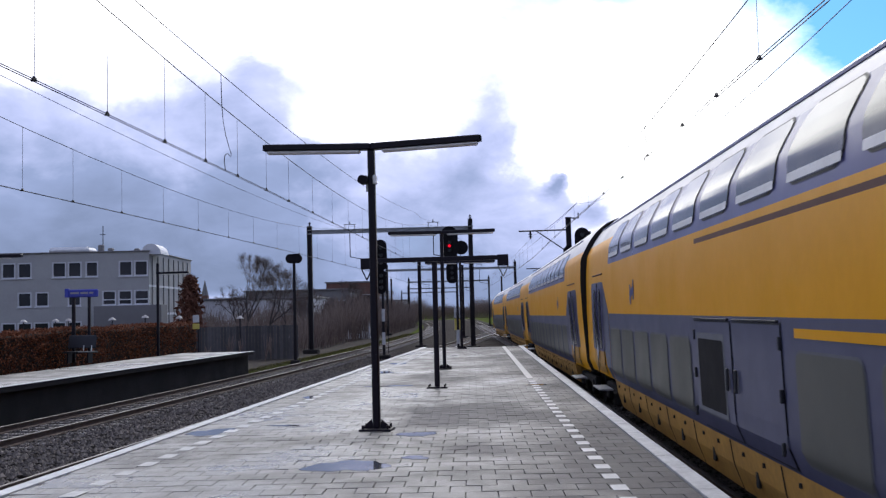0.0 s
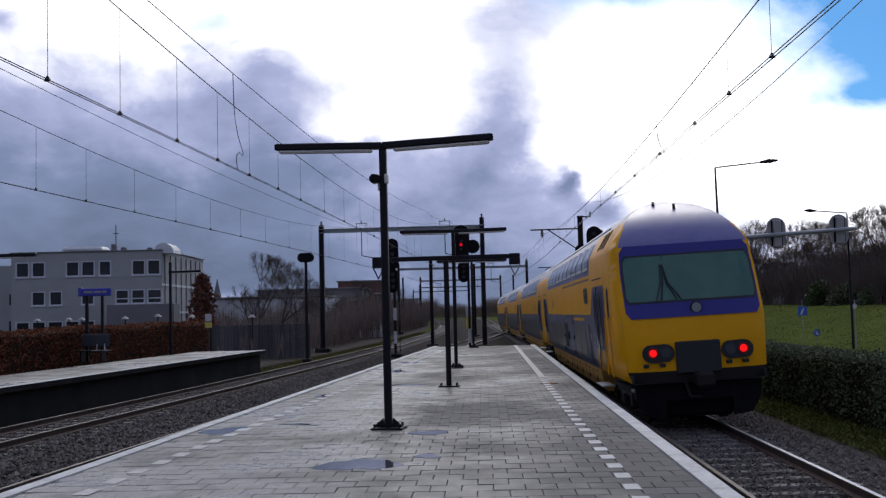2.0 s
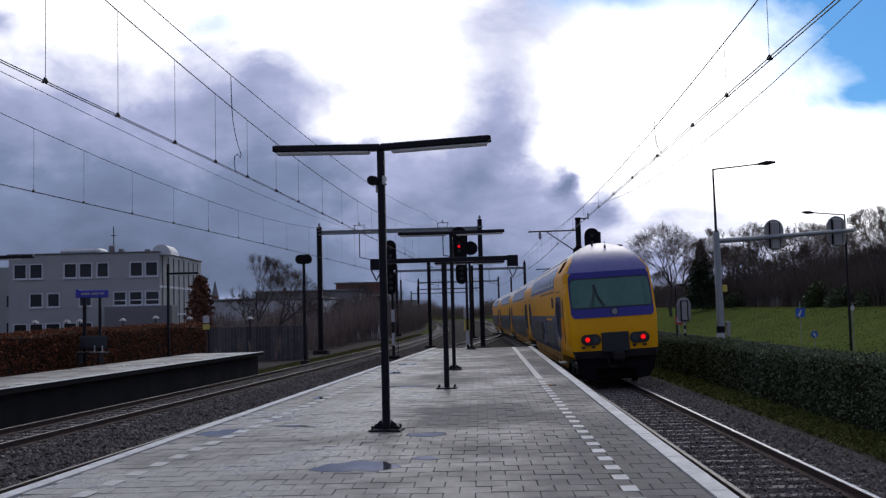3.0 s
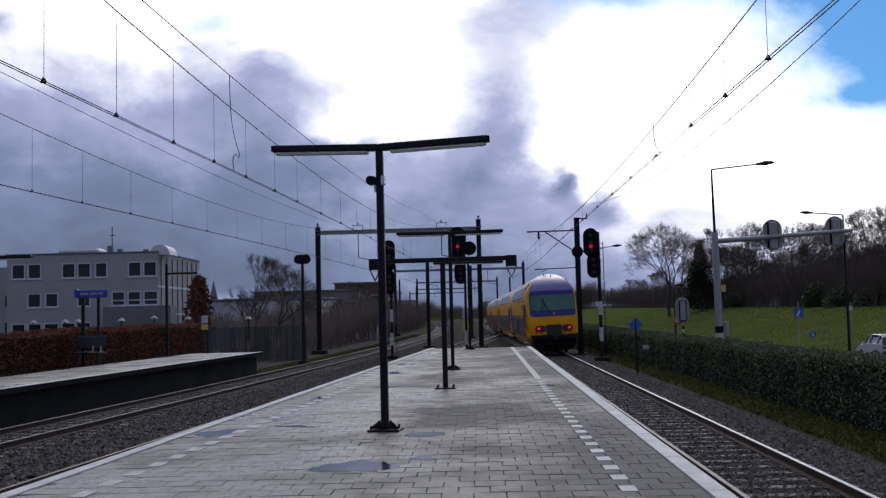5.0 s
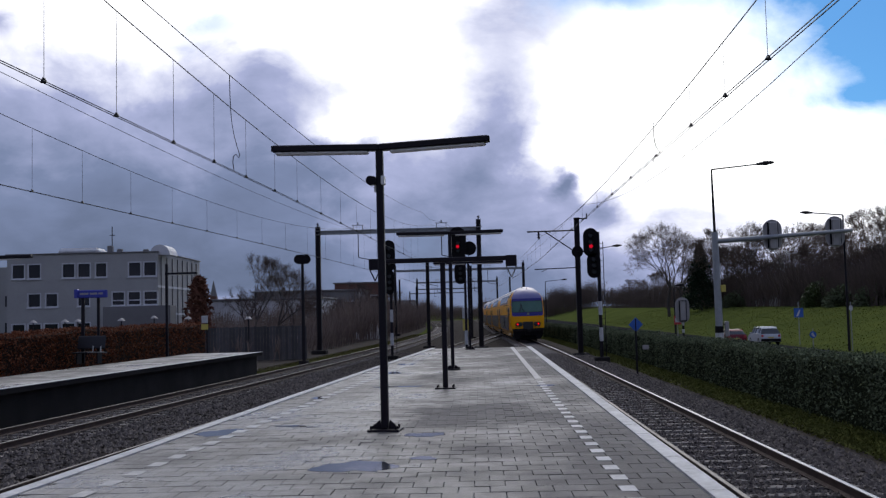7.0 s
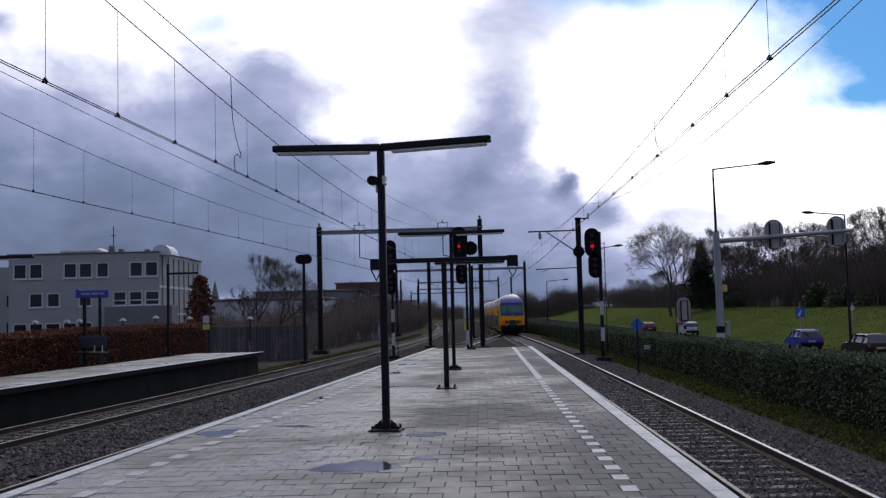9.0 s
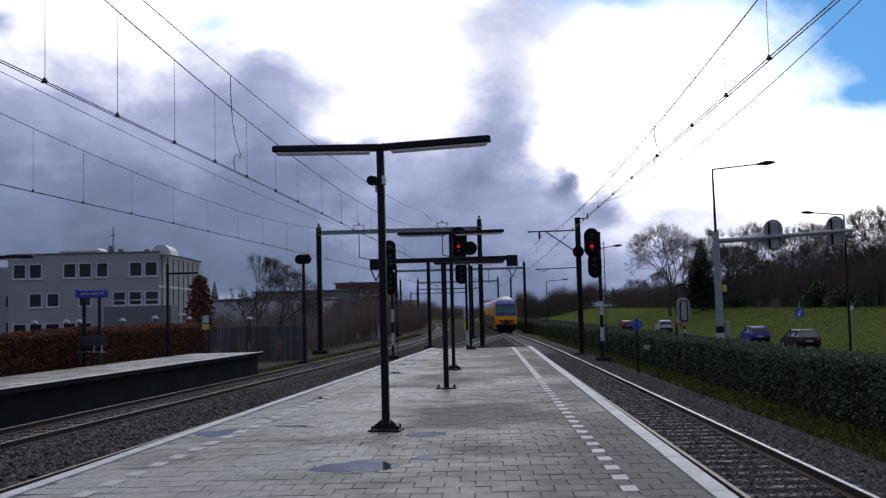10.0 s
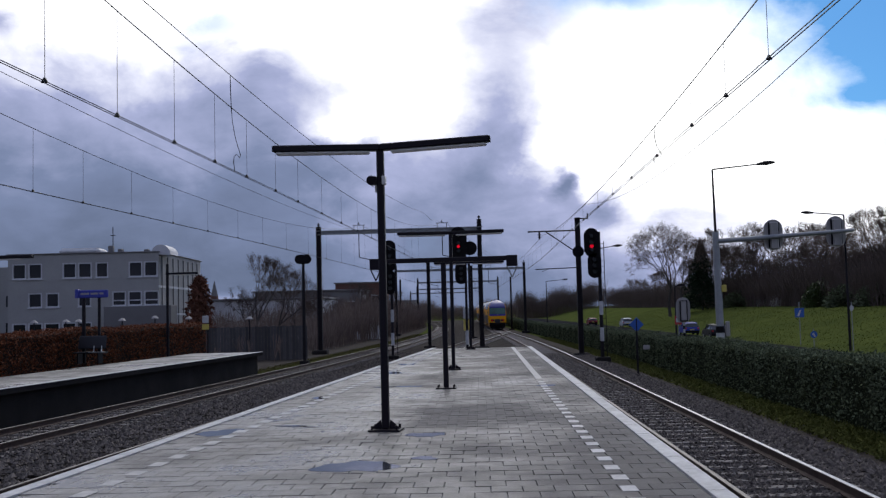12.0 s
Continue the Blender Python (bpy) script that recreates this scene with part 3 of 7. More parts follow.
def build_paving(plat):
    """Square tiles in staggered rows: the nearest as pieces, the rest one field."""
    size, gap = 0.3, 0.0055
    shared = []
    for s in range(3):
        mesh = Mesh()
        h, c = size / 2 - gap / 2, 0.005
        z = 0.0
        mesh.v = [(-h, -h, -0.03), (h, -h, -0.03), (h, h, -0.03), (-h, h, -0.03), (-h, -h, z - c), (h, -h, z - c), (h, h, z - c), (-h, h, z - c),
                  (-h + c, -h + c, z), (h - c, -h + c, z), (h - c, h - c, z), (-h + c, h - c, z)]
        mesh.f = [(8, 9, 10, 11)] + [(4 + i, 4 + (i + 1) % 4, 8 + (i + 1) % 4, 8 + i) for i in range(4)] + [(i, (i + 1) % 4, 4 + (i + 1) % 4, 4 + i) for i in range(4)]
        shared.append((mesh, mesh.data("paving_tile", M_TILE)))
    field = Mesh()
    rng = random.Random(11)
    row, made = 0, 0
    y = PLAT_Y0 + 0.2
    while y < PLAT_Y1 - 0.2:
        x0 = edge_x(y) + 0.2
        x = EDGE_R - 0.2 - size / 2
        if row % 2:
            hx = EDGE_R - 0.2 - size / 4
            i = len(field.v)
            field.v += [(hx + p[0] * 0.5, y + p[1], p[2]) for p in shared[0][0].v[4:]]
            field.f += [(i + 4, i + 5, i + 6, i + 7)] + [(i + a, i + (a + 1) % 4, i + 4 + (a + 1) % 4, i + 4 + a) for a in range(4)]
            x -= size / 2
        while x > x0:
            m = Matrix.Translation((x, y, rng.uniform(-0.003, 0.003))) @ Euler((rng.uniform(-0.006, 0.006), rng.uniform(-0.006, 0.006), rng.uniform(-0.01, 0.01))).to_matrix().to_4x4()
            if y > 8.6 and made < 300 and x > -3.2:
                t = new("paving_tile", shared[row % 3][1])
                t.parent, t.matrix_basis = plat, m
                made += 1
            else:
                i = len(field.v)
                field.v += [tuple(m @ Vector(p)) for p in shared[0][0].v[4:]]
                field.f += [(i + 4, i + 5, i + 6, i + 7)] + [(i + a, i + (a + 1) % 4, i + 4 + (a + 1) % 4, i + 4 + a) for a in range(4)]
            x -= size
        row += 1
        y += size
    part("paving_field", field, M_TILE_FAR, plat, kind="stuff")


def build_puddles():
    rng = random.Random(3)
    for x, y, w, l in ((-1.42, 10.78, 0.50, 0.52), (-0.70, 11.3, 0.2, 0.16), (-3.84, 14.1, 0.36, 0.5), (-0.8, 13.4, 0.3, 0.3), (-2.5, 26.8, 0.4, 0.5), (-1.86, 21.95, 0.6, 0.22), (-3.3, 19.5, 0.14, 0.4), (1.4, 21.4, 0.25, 0.2), (-2.4, 31, 0.3, 0.6), (-2.9, 14.75, 0.28, 0.1)):
        o = []
        f0, f1, f2 = rng.uniform(0, 6), rng.uniform(0, 6), rng.uniform(0, 6)
        for i in range(40):
            a = 2 * math.pi * i / 40
            r = 0.8 + 0.14 * math.sin(2 * a + f0) + 0.10 * math.sin(3 * a + f1) + 0.06 * math.sin(7 * a + f2)
            o.append((x + w * r * math.cos(a), y + l * r * math.sin(a), 0.0015))
        ob = part("puddle", Mesh().slab(o, (0, 0, 0.002)), M_WATERP)
        tagged(ob, "shallow rain puddle on the paving", "puddle", "puddles", kind="structure")


# ---- things on the platform ----
def platform_lamp(m, lean, speaker):
    """Dark steel lamp post: foot plate with bolts, pole and two raised arms with tube lights."""
    ob = thing("platform_lamp", "dark steel platform lamp post with two tube-light arms", "lamp post", "lamps on the platform", m)
    foot = Mesh().box((0, 0, 0.015), (0.46, 0.34, 0.03), 0.006)
    for a in (-1, 1):
        foot.slab([(a * 0.05, -0.012, 0.03), (a * 0.2, -0.012, 0.03), (a * 0.2, -0.012, 0.05), (a * 0.07, -0.012, 0.16)], (0, 0.024, 0))
    foot = part("foot_plate", foot, M_DARK, ob)
    for a in (-1, 1):
        for b in (-1, 1):
            part("bolt", Mesh().tube((a * 0.18, b * 0.12, 0.03), (a * 0.18, b * 0.12, 0.085), 0.018, seg=6), M_DARK, foot)
    pole = Mesh().box((0, 0, 2.035), (0.105, 0.105, 4.01), 0.018)
    part("pole", pole, M_DARK, ob)
    part("service_door", Mesh().box((0, -0.055, 0.9), (0.07, 0.01, 0.36), 0.003), M_DARK, ob)
    for s in (-1, 1):
        r = Euler((0, -s * lean, 0)).to_matrix()
        arm = Mesh().box((s * 0.8, 0, 4.085 + 0.8 * math.sin(lean)), (1.6, 0.16, 0.095), 0.015, r)
        arm = part("arm", arm, M_DARK, ob)
        part("tube_light", Mesh().box((s * 0.86, 0, 4.015 + 0.86 * math.sin(lean)), (1.4, 0.12, 0.05), 0.02, r), M_TUBE, arm, "pale tube-light diffuser, unlit")
        part("end_cap", Mesh().box((s * 1.605, 0, 4.085 + 1.6 * math.sin(lean)), (0.012, 0.15, 0.085), 0.003, r), M_BLACK, arm)
    if speaker:
        bx = part("loudspeaker", Mesh().box((-0.11, -0.02, 3.60), (0.13, 0.17, 0.12), 0.02).tube((-0.11, -0.1, 3.60), (-0.11, -0.16, 3.59), 0.045, 0.07), M_DARK, ob, "small dark horn loudspeaker")
        part("bracket", Mesh().box((-0.06, 0, 3.50), (0.05, 0.03, 0.14), 0.005).box((0.05, -0.01, 3.60), (0.05, 0.12, 0.13), 0.01), M_TUBE, bx)
    return ob


def indicator_frame(m):
    """A low T-shaped frame with boxes at its arm ends and V-shaped hangers."""
    ob = thing("mirror_frame", "dark steel T-frame with boxes and V hangers at its ends", "platform frame", "", m)
    foot = part("foot_plate", Mesh().box((0, 0, 0.015), (0.44, 0.34, 0.03), 0.006), M_DARK, ob)
    for a in (-1, 1):
        for b in (-1, 1):
            part("bolt", Mesh().tube((a * 0.17, b * 0.12, 0.03), (a * 0.17, b * 0.12, 0.08), 0.018, seg=6), M_DARK, foot)
    part("pole", Mesh().box((0, 0, 1.37), (0.11, 0.11, 2.74), 0.018), M_DARK, ob)
    part("beam", Mesh().box((0, 0, 2.80), (2.8, 0.12, 0.10), 0.012), M_DARK, ob)
    for s in (-1, 1):
        bx = part("end_box", Mesh().box((s * 1.5, 0, 2.74), (0.24, 0.2, 0.24), 0.012), M_DARK, ob)
        v = Mesh()
        v.tube((s * 1.5 - 0.11, 0, 2.62), (s * 1.5, 0, 2.38), 0.016, seg=6).tube((s * 1.5 + 0.11, 0, 2.62), (s * 1.5, 0, 2.38), 0.016, seg=6)
        part("v_hanger", v, M_GALV if s > 0 else M_DARK, bx)
    return ob


def far_lamps():
    yaw = -6
    platform_lamp(pose(-1.40, 13.94, 0, rz=yaw), 0.032, True)
    indicator_frame(pose(-0.79, 21.18, 0, rz=-3))
    platform_lamp(pose(-0.81, 27.65, 0, rz=-3), 0.01, False).scale = (0.95, 0.95, 0.955)
    platform_lamp(pose(-0.45, 41.3, 0, rz=-3), 0.0, False).scale = (0.93, 0.93, 0.905)


# ---- signals and masts ----
def capsule(cx, cz, w, h, y, seg=8):
    """A tall plate outline with round ends, facing along y."""
    r = w / 2
    o = []
    for i in range(seg + 1):
        a = math.pi * i / seg
        o.append((cx + r * math.cos(a), y, cz + h / 2 - r + r * math.sin(a)))
    for i in range(seg + 1):
        a = math.pi + math.pi * i / seg
        o.append((cx + r * math.cos(a), y, cz - h / 2 + r + r * math.sin(a)))
    return o


def rail_signal(m, post_x, top, heads, lit, disc=None, bands=(), back=False, ladder=True):
    ob = thing("railway_signal", "railway colour-light signal on a banded post" + (" showing red" if lit else ", seen from behind"), "railway signal", "signals along the tracks", m)
    post = part("post", Mesh().tube((post_x, 0.06, 0), (post_x, 0.06, top - 0.4), 0.085, 0.075), M_MAST, ob)
    part("base", Mesh().box((post_x, 0.06, 0.14), (0.75, 0.6, 0.28), 0.03), M_DARKCONC, ob)
    for z0, z1 in bands:
        part("white_band", Mesh().tube((post_x, 0.06, z0), (post_x, 0.06, z1), 0.10, seg=12), M_WHITE, post)
    for (cx, cz, w, h) in heads:
        hd = part("signal_head", Mesh().slab(capsule(cx, cz, w, h, -0.08), (0, 0.05, 0)), M_BLACK, ob)
        part("housing", Mesh().box((cx, 0.06, cz), (w * 0.6, 0.25, h * 0.75), 0.03), M_BLACK, hd)
        for i in range(3):
            lz = cz + h * (0.24 - 0.24 * i)
            y = -0.08
            part("hood", Mesh().tube((cx, y, lz), (cx, y - 0.22, lz), 0.13, 0.12, seg=12, cap=False), M_BLACK, hd)
            part("lens", Mesh().tube((cx, y - 0.02, lz), (cx, y - 0.03, lz), 0.1, seg=12), M_LENS, hd)
    if lit:
        x, z = lit
        part("red_lamp", Mesh().tube((x, -0.1, z), (x, -0.135, z), 0.10, seg=14), M_SIGRED, ob, "lit red signal lamp")
    if disc:
        x, z, r = disc
        part("round_plate", Mesh().tube((x, 0.12, z), (x, 0.16, z), r, seg=20).box(((x + post_x) / 2, 0.1, z), (abs(x - post_x), 0.05, 0.05)), M_BLACK, ob)
    if ladder:
        lad = Mesh()
        for s in (-0.16, 0.16):
            lad.tube((post_x + 0.1 + s, 0.28, 0.3), (post_x + 0.1 + s, 0.28, top - 0.9), 0.02, seg=5)
        z = 0.5
        while z < top - 1.0:
            lad.tube((post_x - 0.06, 0.28, z), (post_x + 0.26, 0.28, z), 0.012, seg=4)
            z += 0.3
        part("ladder", lad, M_MAST, ob)
    return reach_down(ob)


def mast(m, h, w=0.28, label="dark steel overhead-line mast on a concrete foot"):
    ob = thing("overhead_mast", label, "mast", "overhead-line masts", m)
    me = Mesh()
    for s in (-1, 1):
        me.box((s * (w / 2 - 0.01), 0, h / 2), (0.02, w, h))
    me.box((0, 0, h / 2), (w - 0.04, 0.02, h))
    part("post", me, M_MAST, ob)
    part("foot", Mesh().box((0, 0, 0.05), (0.95, 0.9, 0.36), 0.05), M_DARKCONC, ob)
    part("cap", Mesh().box((0, 0, h + 0.03), (w + 0.06, w + 0.06, 0.05), 0.01), M_MAST, ob)
    return reach_down(ob)


def portal(y, xl, xr, beam_z, hangers, top_l, top_r):
    """A pair of masts with a galvanised beam across the tracks and insulators on it."""
    ob = thing("overhead_portal", "overhead-line portal of dark masts with a grey steel beam", "portal", "portals across the tracks", pose(0, y, -1.0))
    for x, t in ((xl, top_l), (xr, top_r)):
        me = Mesh()
        h = t + 1.0
        for s in (-1, 1):
            me.box((x + s * 0.16, 0, h / 2), (0.03, 0.34, h))
        me.box((x, 0, h / 2), (0.28, 0.03, h))
        mp = part("mast", me, M_MAST, ob)
        part("foot", Mesh().box((x, 0, 0.1), (1.1, 1.0, 0.5), 0.06), M_DARKCONC, mp)
        part("insulator", Mesh().tube((x, 0, h), (x, 0, h + 0.3), 0.05, 0.03).tube((x, 0, h + 0.08), (x, 0, h + 0.12), 0.11).tube((x, 0, h + 0.18), (x, 0, h + 0.22), 0.1), M_DARK, mp)
    bz = beam_z + 1.0
    bm = Mesh()
    for dz in (-0.14, 0.14):
        bm.box(((xl + xr) / 2, 0, bz + dz), (xr - xl + 0.5, 0.16, 0.045))
    nn = int((xr - xl) / 0.8)
    for i in range(nn):
        a = xl + (xr - xl) * i / nn
        b = xl + (xr - xl) * (i + 1) / nn
        bm.tube((a, 0, bz - 0.12), (b, 0, bz + 0.12), 0.035, seg=5).tube((a, 0.04, bz + 0.12), (b, 0.04, bz - 0.12), 0.035, seg=5)
    beam = part("beam", bm.box(((xl + xr) / 2, 0.05, bz), (xr - xl, 0.05, 0.22)), M_GALV, ob)
    for x in hangers:
        hg = Mesh()
        for s in (-0.35, 0.35):
            hg.box((x + s, 0, bz + 0.33), (0.05, 0.06, 0.36))
        hg.box((x, 0, bz + 0.5), (0.9, 0.06, 0.05)).tube((x, 0, bz + 0.5), (x, 0, bz + 0.72), 0.06, 0.04)
        part("hanger", hg, M_GALV, beam)
        part("drop_arm", Mesh().tube((x, 0, bz - 0.15), (x, 0, bz - 1.9), 0.035, seg=6).tube((x, 0, bz - 1.9), (x + 1.1, 0, bz - 2.15), 0.03, seg=6), M_MAST, beam)
    return reach_down(ob)


def cantilever_mast():
    ob = mast(pose(right_x(58.5) + 1.85, 58.5, -1.0), 8.0, 0.30, "dark overhead-line mast with a bracket arm over the track")
    arm = part("bracket_arm", Mesh().tube((0, 0, 7.3), (-3.0, 0, 7.28), 0.045, seg=8).tube((0, 0, 5.9), (-1.95, 0, 7.28), 0.035, seg=6), M_MAST, ob)
    part("insulator", Mesh().tube((-2.3, 0, 7.25), (-2.3, 0, 6.8), 0.06, 0.04).tube((-2.3, 0, 7.1), (-2.3, 0, 7.05), 0.12).tube((-2.3, 0, 6.95), (-2.3, 0, 6.9), 0.11), M_DARK, arm)
    part("registration_arm", Mesh().tube((0, 0, 5.05), (-2.6, 0, 5.0), 0.03, seg=6).tube((-1.8, 0, 5.02), (-2.2, 0, 4.85), 0.02, seg=5), M_MAST, ob)
    part("top_bracket", Mesh().tube((0, 0, 8.0), (0.65, 0, 8.0), 0.035, seg=6).tube((0.62, 0, 8.0), (0.62, 0, 8.3), 0.04), M_MAST, ob)


# ---- wires ----
def wire_path(line, z, y0, y1, step=3.0):
    k = max(2, int((y1 - y0) / step))
    return [(line(y0 + (y1 - y0) * i / k), y0 + (y1 - y0) * i / k, z(y0 + (y1 - y0) * i / k)) for i in range(k + 1)]


def thread(path, r):
    return Mesh().sweep(path, [(r * math.cos(a), r * math.sin(a)) for a in (0.5, 2.07, 3.64, 5.21)])


def overhead(label, line, mess, mess_line, feed, feed_line, cz, y0, y1, drops):
    ob = thing("overhead_line", label, "overhead line", "overhead lines")
    for s in (-0.028, 0.028):
        part("contact_wire", thread(wire_path(lambda y: line(y) + s, cz, y0, y1), 0.008), M_WIRE, ob)
    part("carrier_wire", thread(wire_path(mess_line, mess, y0, y1), 0.010), M_WIRE, ob)
    part("feeder_wire", thread(wire_path(feed_line, feed, y0, y1), 0.009), M_WIRE, ob)
    for y in drops:
        a, b = (line(y), y, cz(y)), (mess_line(y), y, mess(y))
        part("dropper", Mesh().tube(a, b, 0.0045, seg=4), M_WIRE, ob)
        part("clamp", Mesh().slab([(a[0] - 0.045, y - 0.02, a[2] - 0.01), (a[0] + 0.045, y - 0.02, a[2] - 0.01), (a[0] + 0.01, y - 0.02, a[2] + 0.055), (a[0] - 0.01, y - 0.02, a[2] + 0.055)], (0, 0.04, 0)), M_WIRE, ob)
    return ob


def build_wires():
    def sag(low, mid, curve, top):
        return lambda y: min(top, low + curve * (y - mid) ** 2) if y < 71 else top
    # over the straight track by the train
    rl = lambda y: 3.90 + (right_x(y) - 3.90) * min(1, max(0, y - 40) / 25)
    overhead("dark twin contact wires hung from a carrier wire over the track", rl, sag(5.42, 33, 0.00105, 6.3), rl,
             sag(6.05, 28, 0.002, 7.6), lambda y: right_x(y) + 2.10, lambda y: 4.91, -4, 185, [6.2, 9.7, 12.8, 15.05, 17.5, 21, 24.5, 28, 31.5, 36, 40.5, 45, 49.5, 54] + [64 + 5 * i for i in range(18)])
    ml = lambda y: -5.85 + 0.035 * y if y < 71 else middle_x(y) - 0.5
    overhead("dark contact wires over the track beside the platform", ml, sag(5.88, 32, 0.0014, 7.9), ml,
             sag(6.75, 24, 0.0009, 8.2), ml, lambda y: 4.76 - 0.0052 * max(0.0, 22 - y), -4, 130, [8.4, 11.9, 14.15, 16.6, 18.9, 21.2, 23.8, 26.3, 29.6, 33, 36.4, 40, 44, 48, 52, 56, 60])
    ll = lambda y: left_x(y) - 0.4
    overhead("dark contact wire and carrier over the far track", ll, sag(5.85, 37, 0.002, 7.7), ll,
             sag(6.85, 45, 0.0008, 7.7), ll, lambda y: 4.75, -4, 185, [18.5, 22.5, 25, 28, 31.2, 34.5, 38, 41.5, 45.5, 50, 54.5, 59, 63.5, 68] + [74 + 5 * i for i in range(14)])
    # slack jumper loops between carrier and contact wire
    for x, y, top in ((-5.15, 20.0, 6.75), (3.80, 20.6, 5.6)):
        drop = 4.74 - top
        way = [(0.0, 0.0), (0.0, 0.18), (0.005, 0.34), (0.02, 0.48), (0.07, 0.64), (0.13, 0.76), (0.17, 0.83), (0.15, 0.86), (0.08, 0.82), (0.02, 0.84), (0.0, 0.90), (0.02, 1.0)]
        pts = [(x + a, y + 0.02 * i, top + drop * b) for i, (a, b) in enumerate(way)]
        tagged(part("jumper_wire", thread(pts, 0.009), M_WIRE), "slack dark jumper wire hanging between the overhead wires", "wire", "jumper wires")


# ---- the double-deck train ----
PROFILE = [(0.90, 1.26), (1.15, 1.36), (2.27, 1.39), (2.95, 1.388), (3.20, 1.378), (3.36, 1.366), (3.62, 1.34), (3.70, 1.318), (3.86, 1.235), (4.06, 1.11), (4.22, 0.99), (4.38, 0.83), (4.54, 0.61), (4.64, 0.33), (4.68, 0.0)]
SKIRT = [(0.34, 1.12), (0.62, 1.22), (0.90, 1.26)]
CAR = 26.4
STRIPE_END = 14.2


def half_width(z):
    for (z0, w0), (z1, w1) in zip(PROFILE, PROFILE[1:]):
        if z <= z1:
            return w0 + (w1 - w0) * max(0, (z - z0)) / (z1 - z0)
    return 0.0


def nose_y(z, u):
    """How far the cab's front lies behind its foremost line, by height and place across."""
    if z < 2.15:
        y = 0.03 * (2.15 - z)
    elif z < 3.62:
        y = 0.62 * (z - 2.15) / 1.47
    else:
        e = (z - 3.62) / 1.03
        y = 0.62 + 0.85 * e + 0.85 * e ** 3
    return y + 0.06 * u * u + 0.14 * abs(u) ** 8 * max(0.12, min(1.0, (3.75 - z) / 0.45))


def patch(me, side, y0, y1, z0, z1, r, off, k=0, rows=7, slant=0.0):
    """A panel with rounded corners that follows the curve of the coach side."""
    zs = [z0 + (z1 - z0) * i / rows for i in range(rows + 1)]
    zs = sorted(set(zs + [z0 + r * 0.3, z0 + r, z1 - r * 0.3, z1 - r])) if r else zs
    prev = None
    for z in zs:
        d = min(z - z0, z1 - z)
        cut = r - math.sqrt(max(0, r * r - (r - d) ** 2)) if r and d < r else 0
        lean = slant * (z - z0)
        x = side * (half_width(z) + off)
        cur = ((x, y0 + cut + lean, z), (x, y1 - cut + lean, z))
        if prev:
            q = [prev[0], prev[1], cur[1], cur[0]]
            me.face(q if side > 0 else q[::-1], k)
        prev = cur


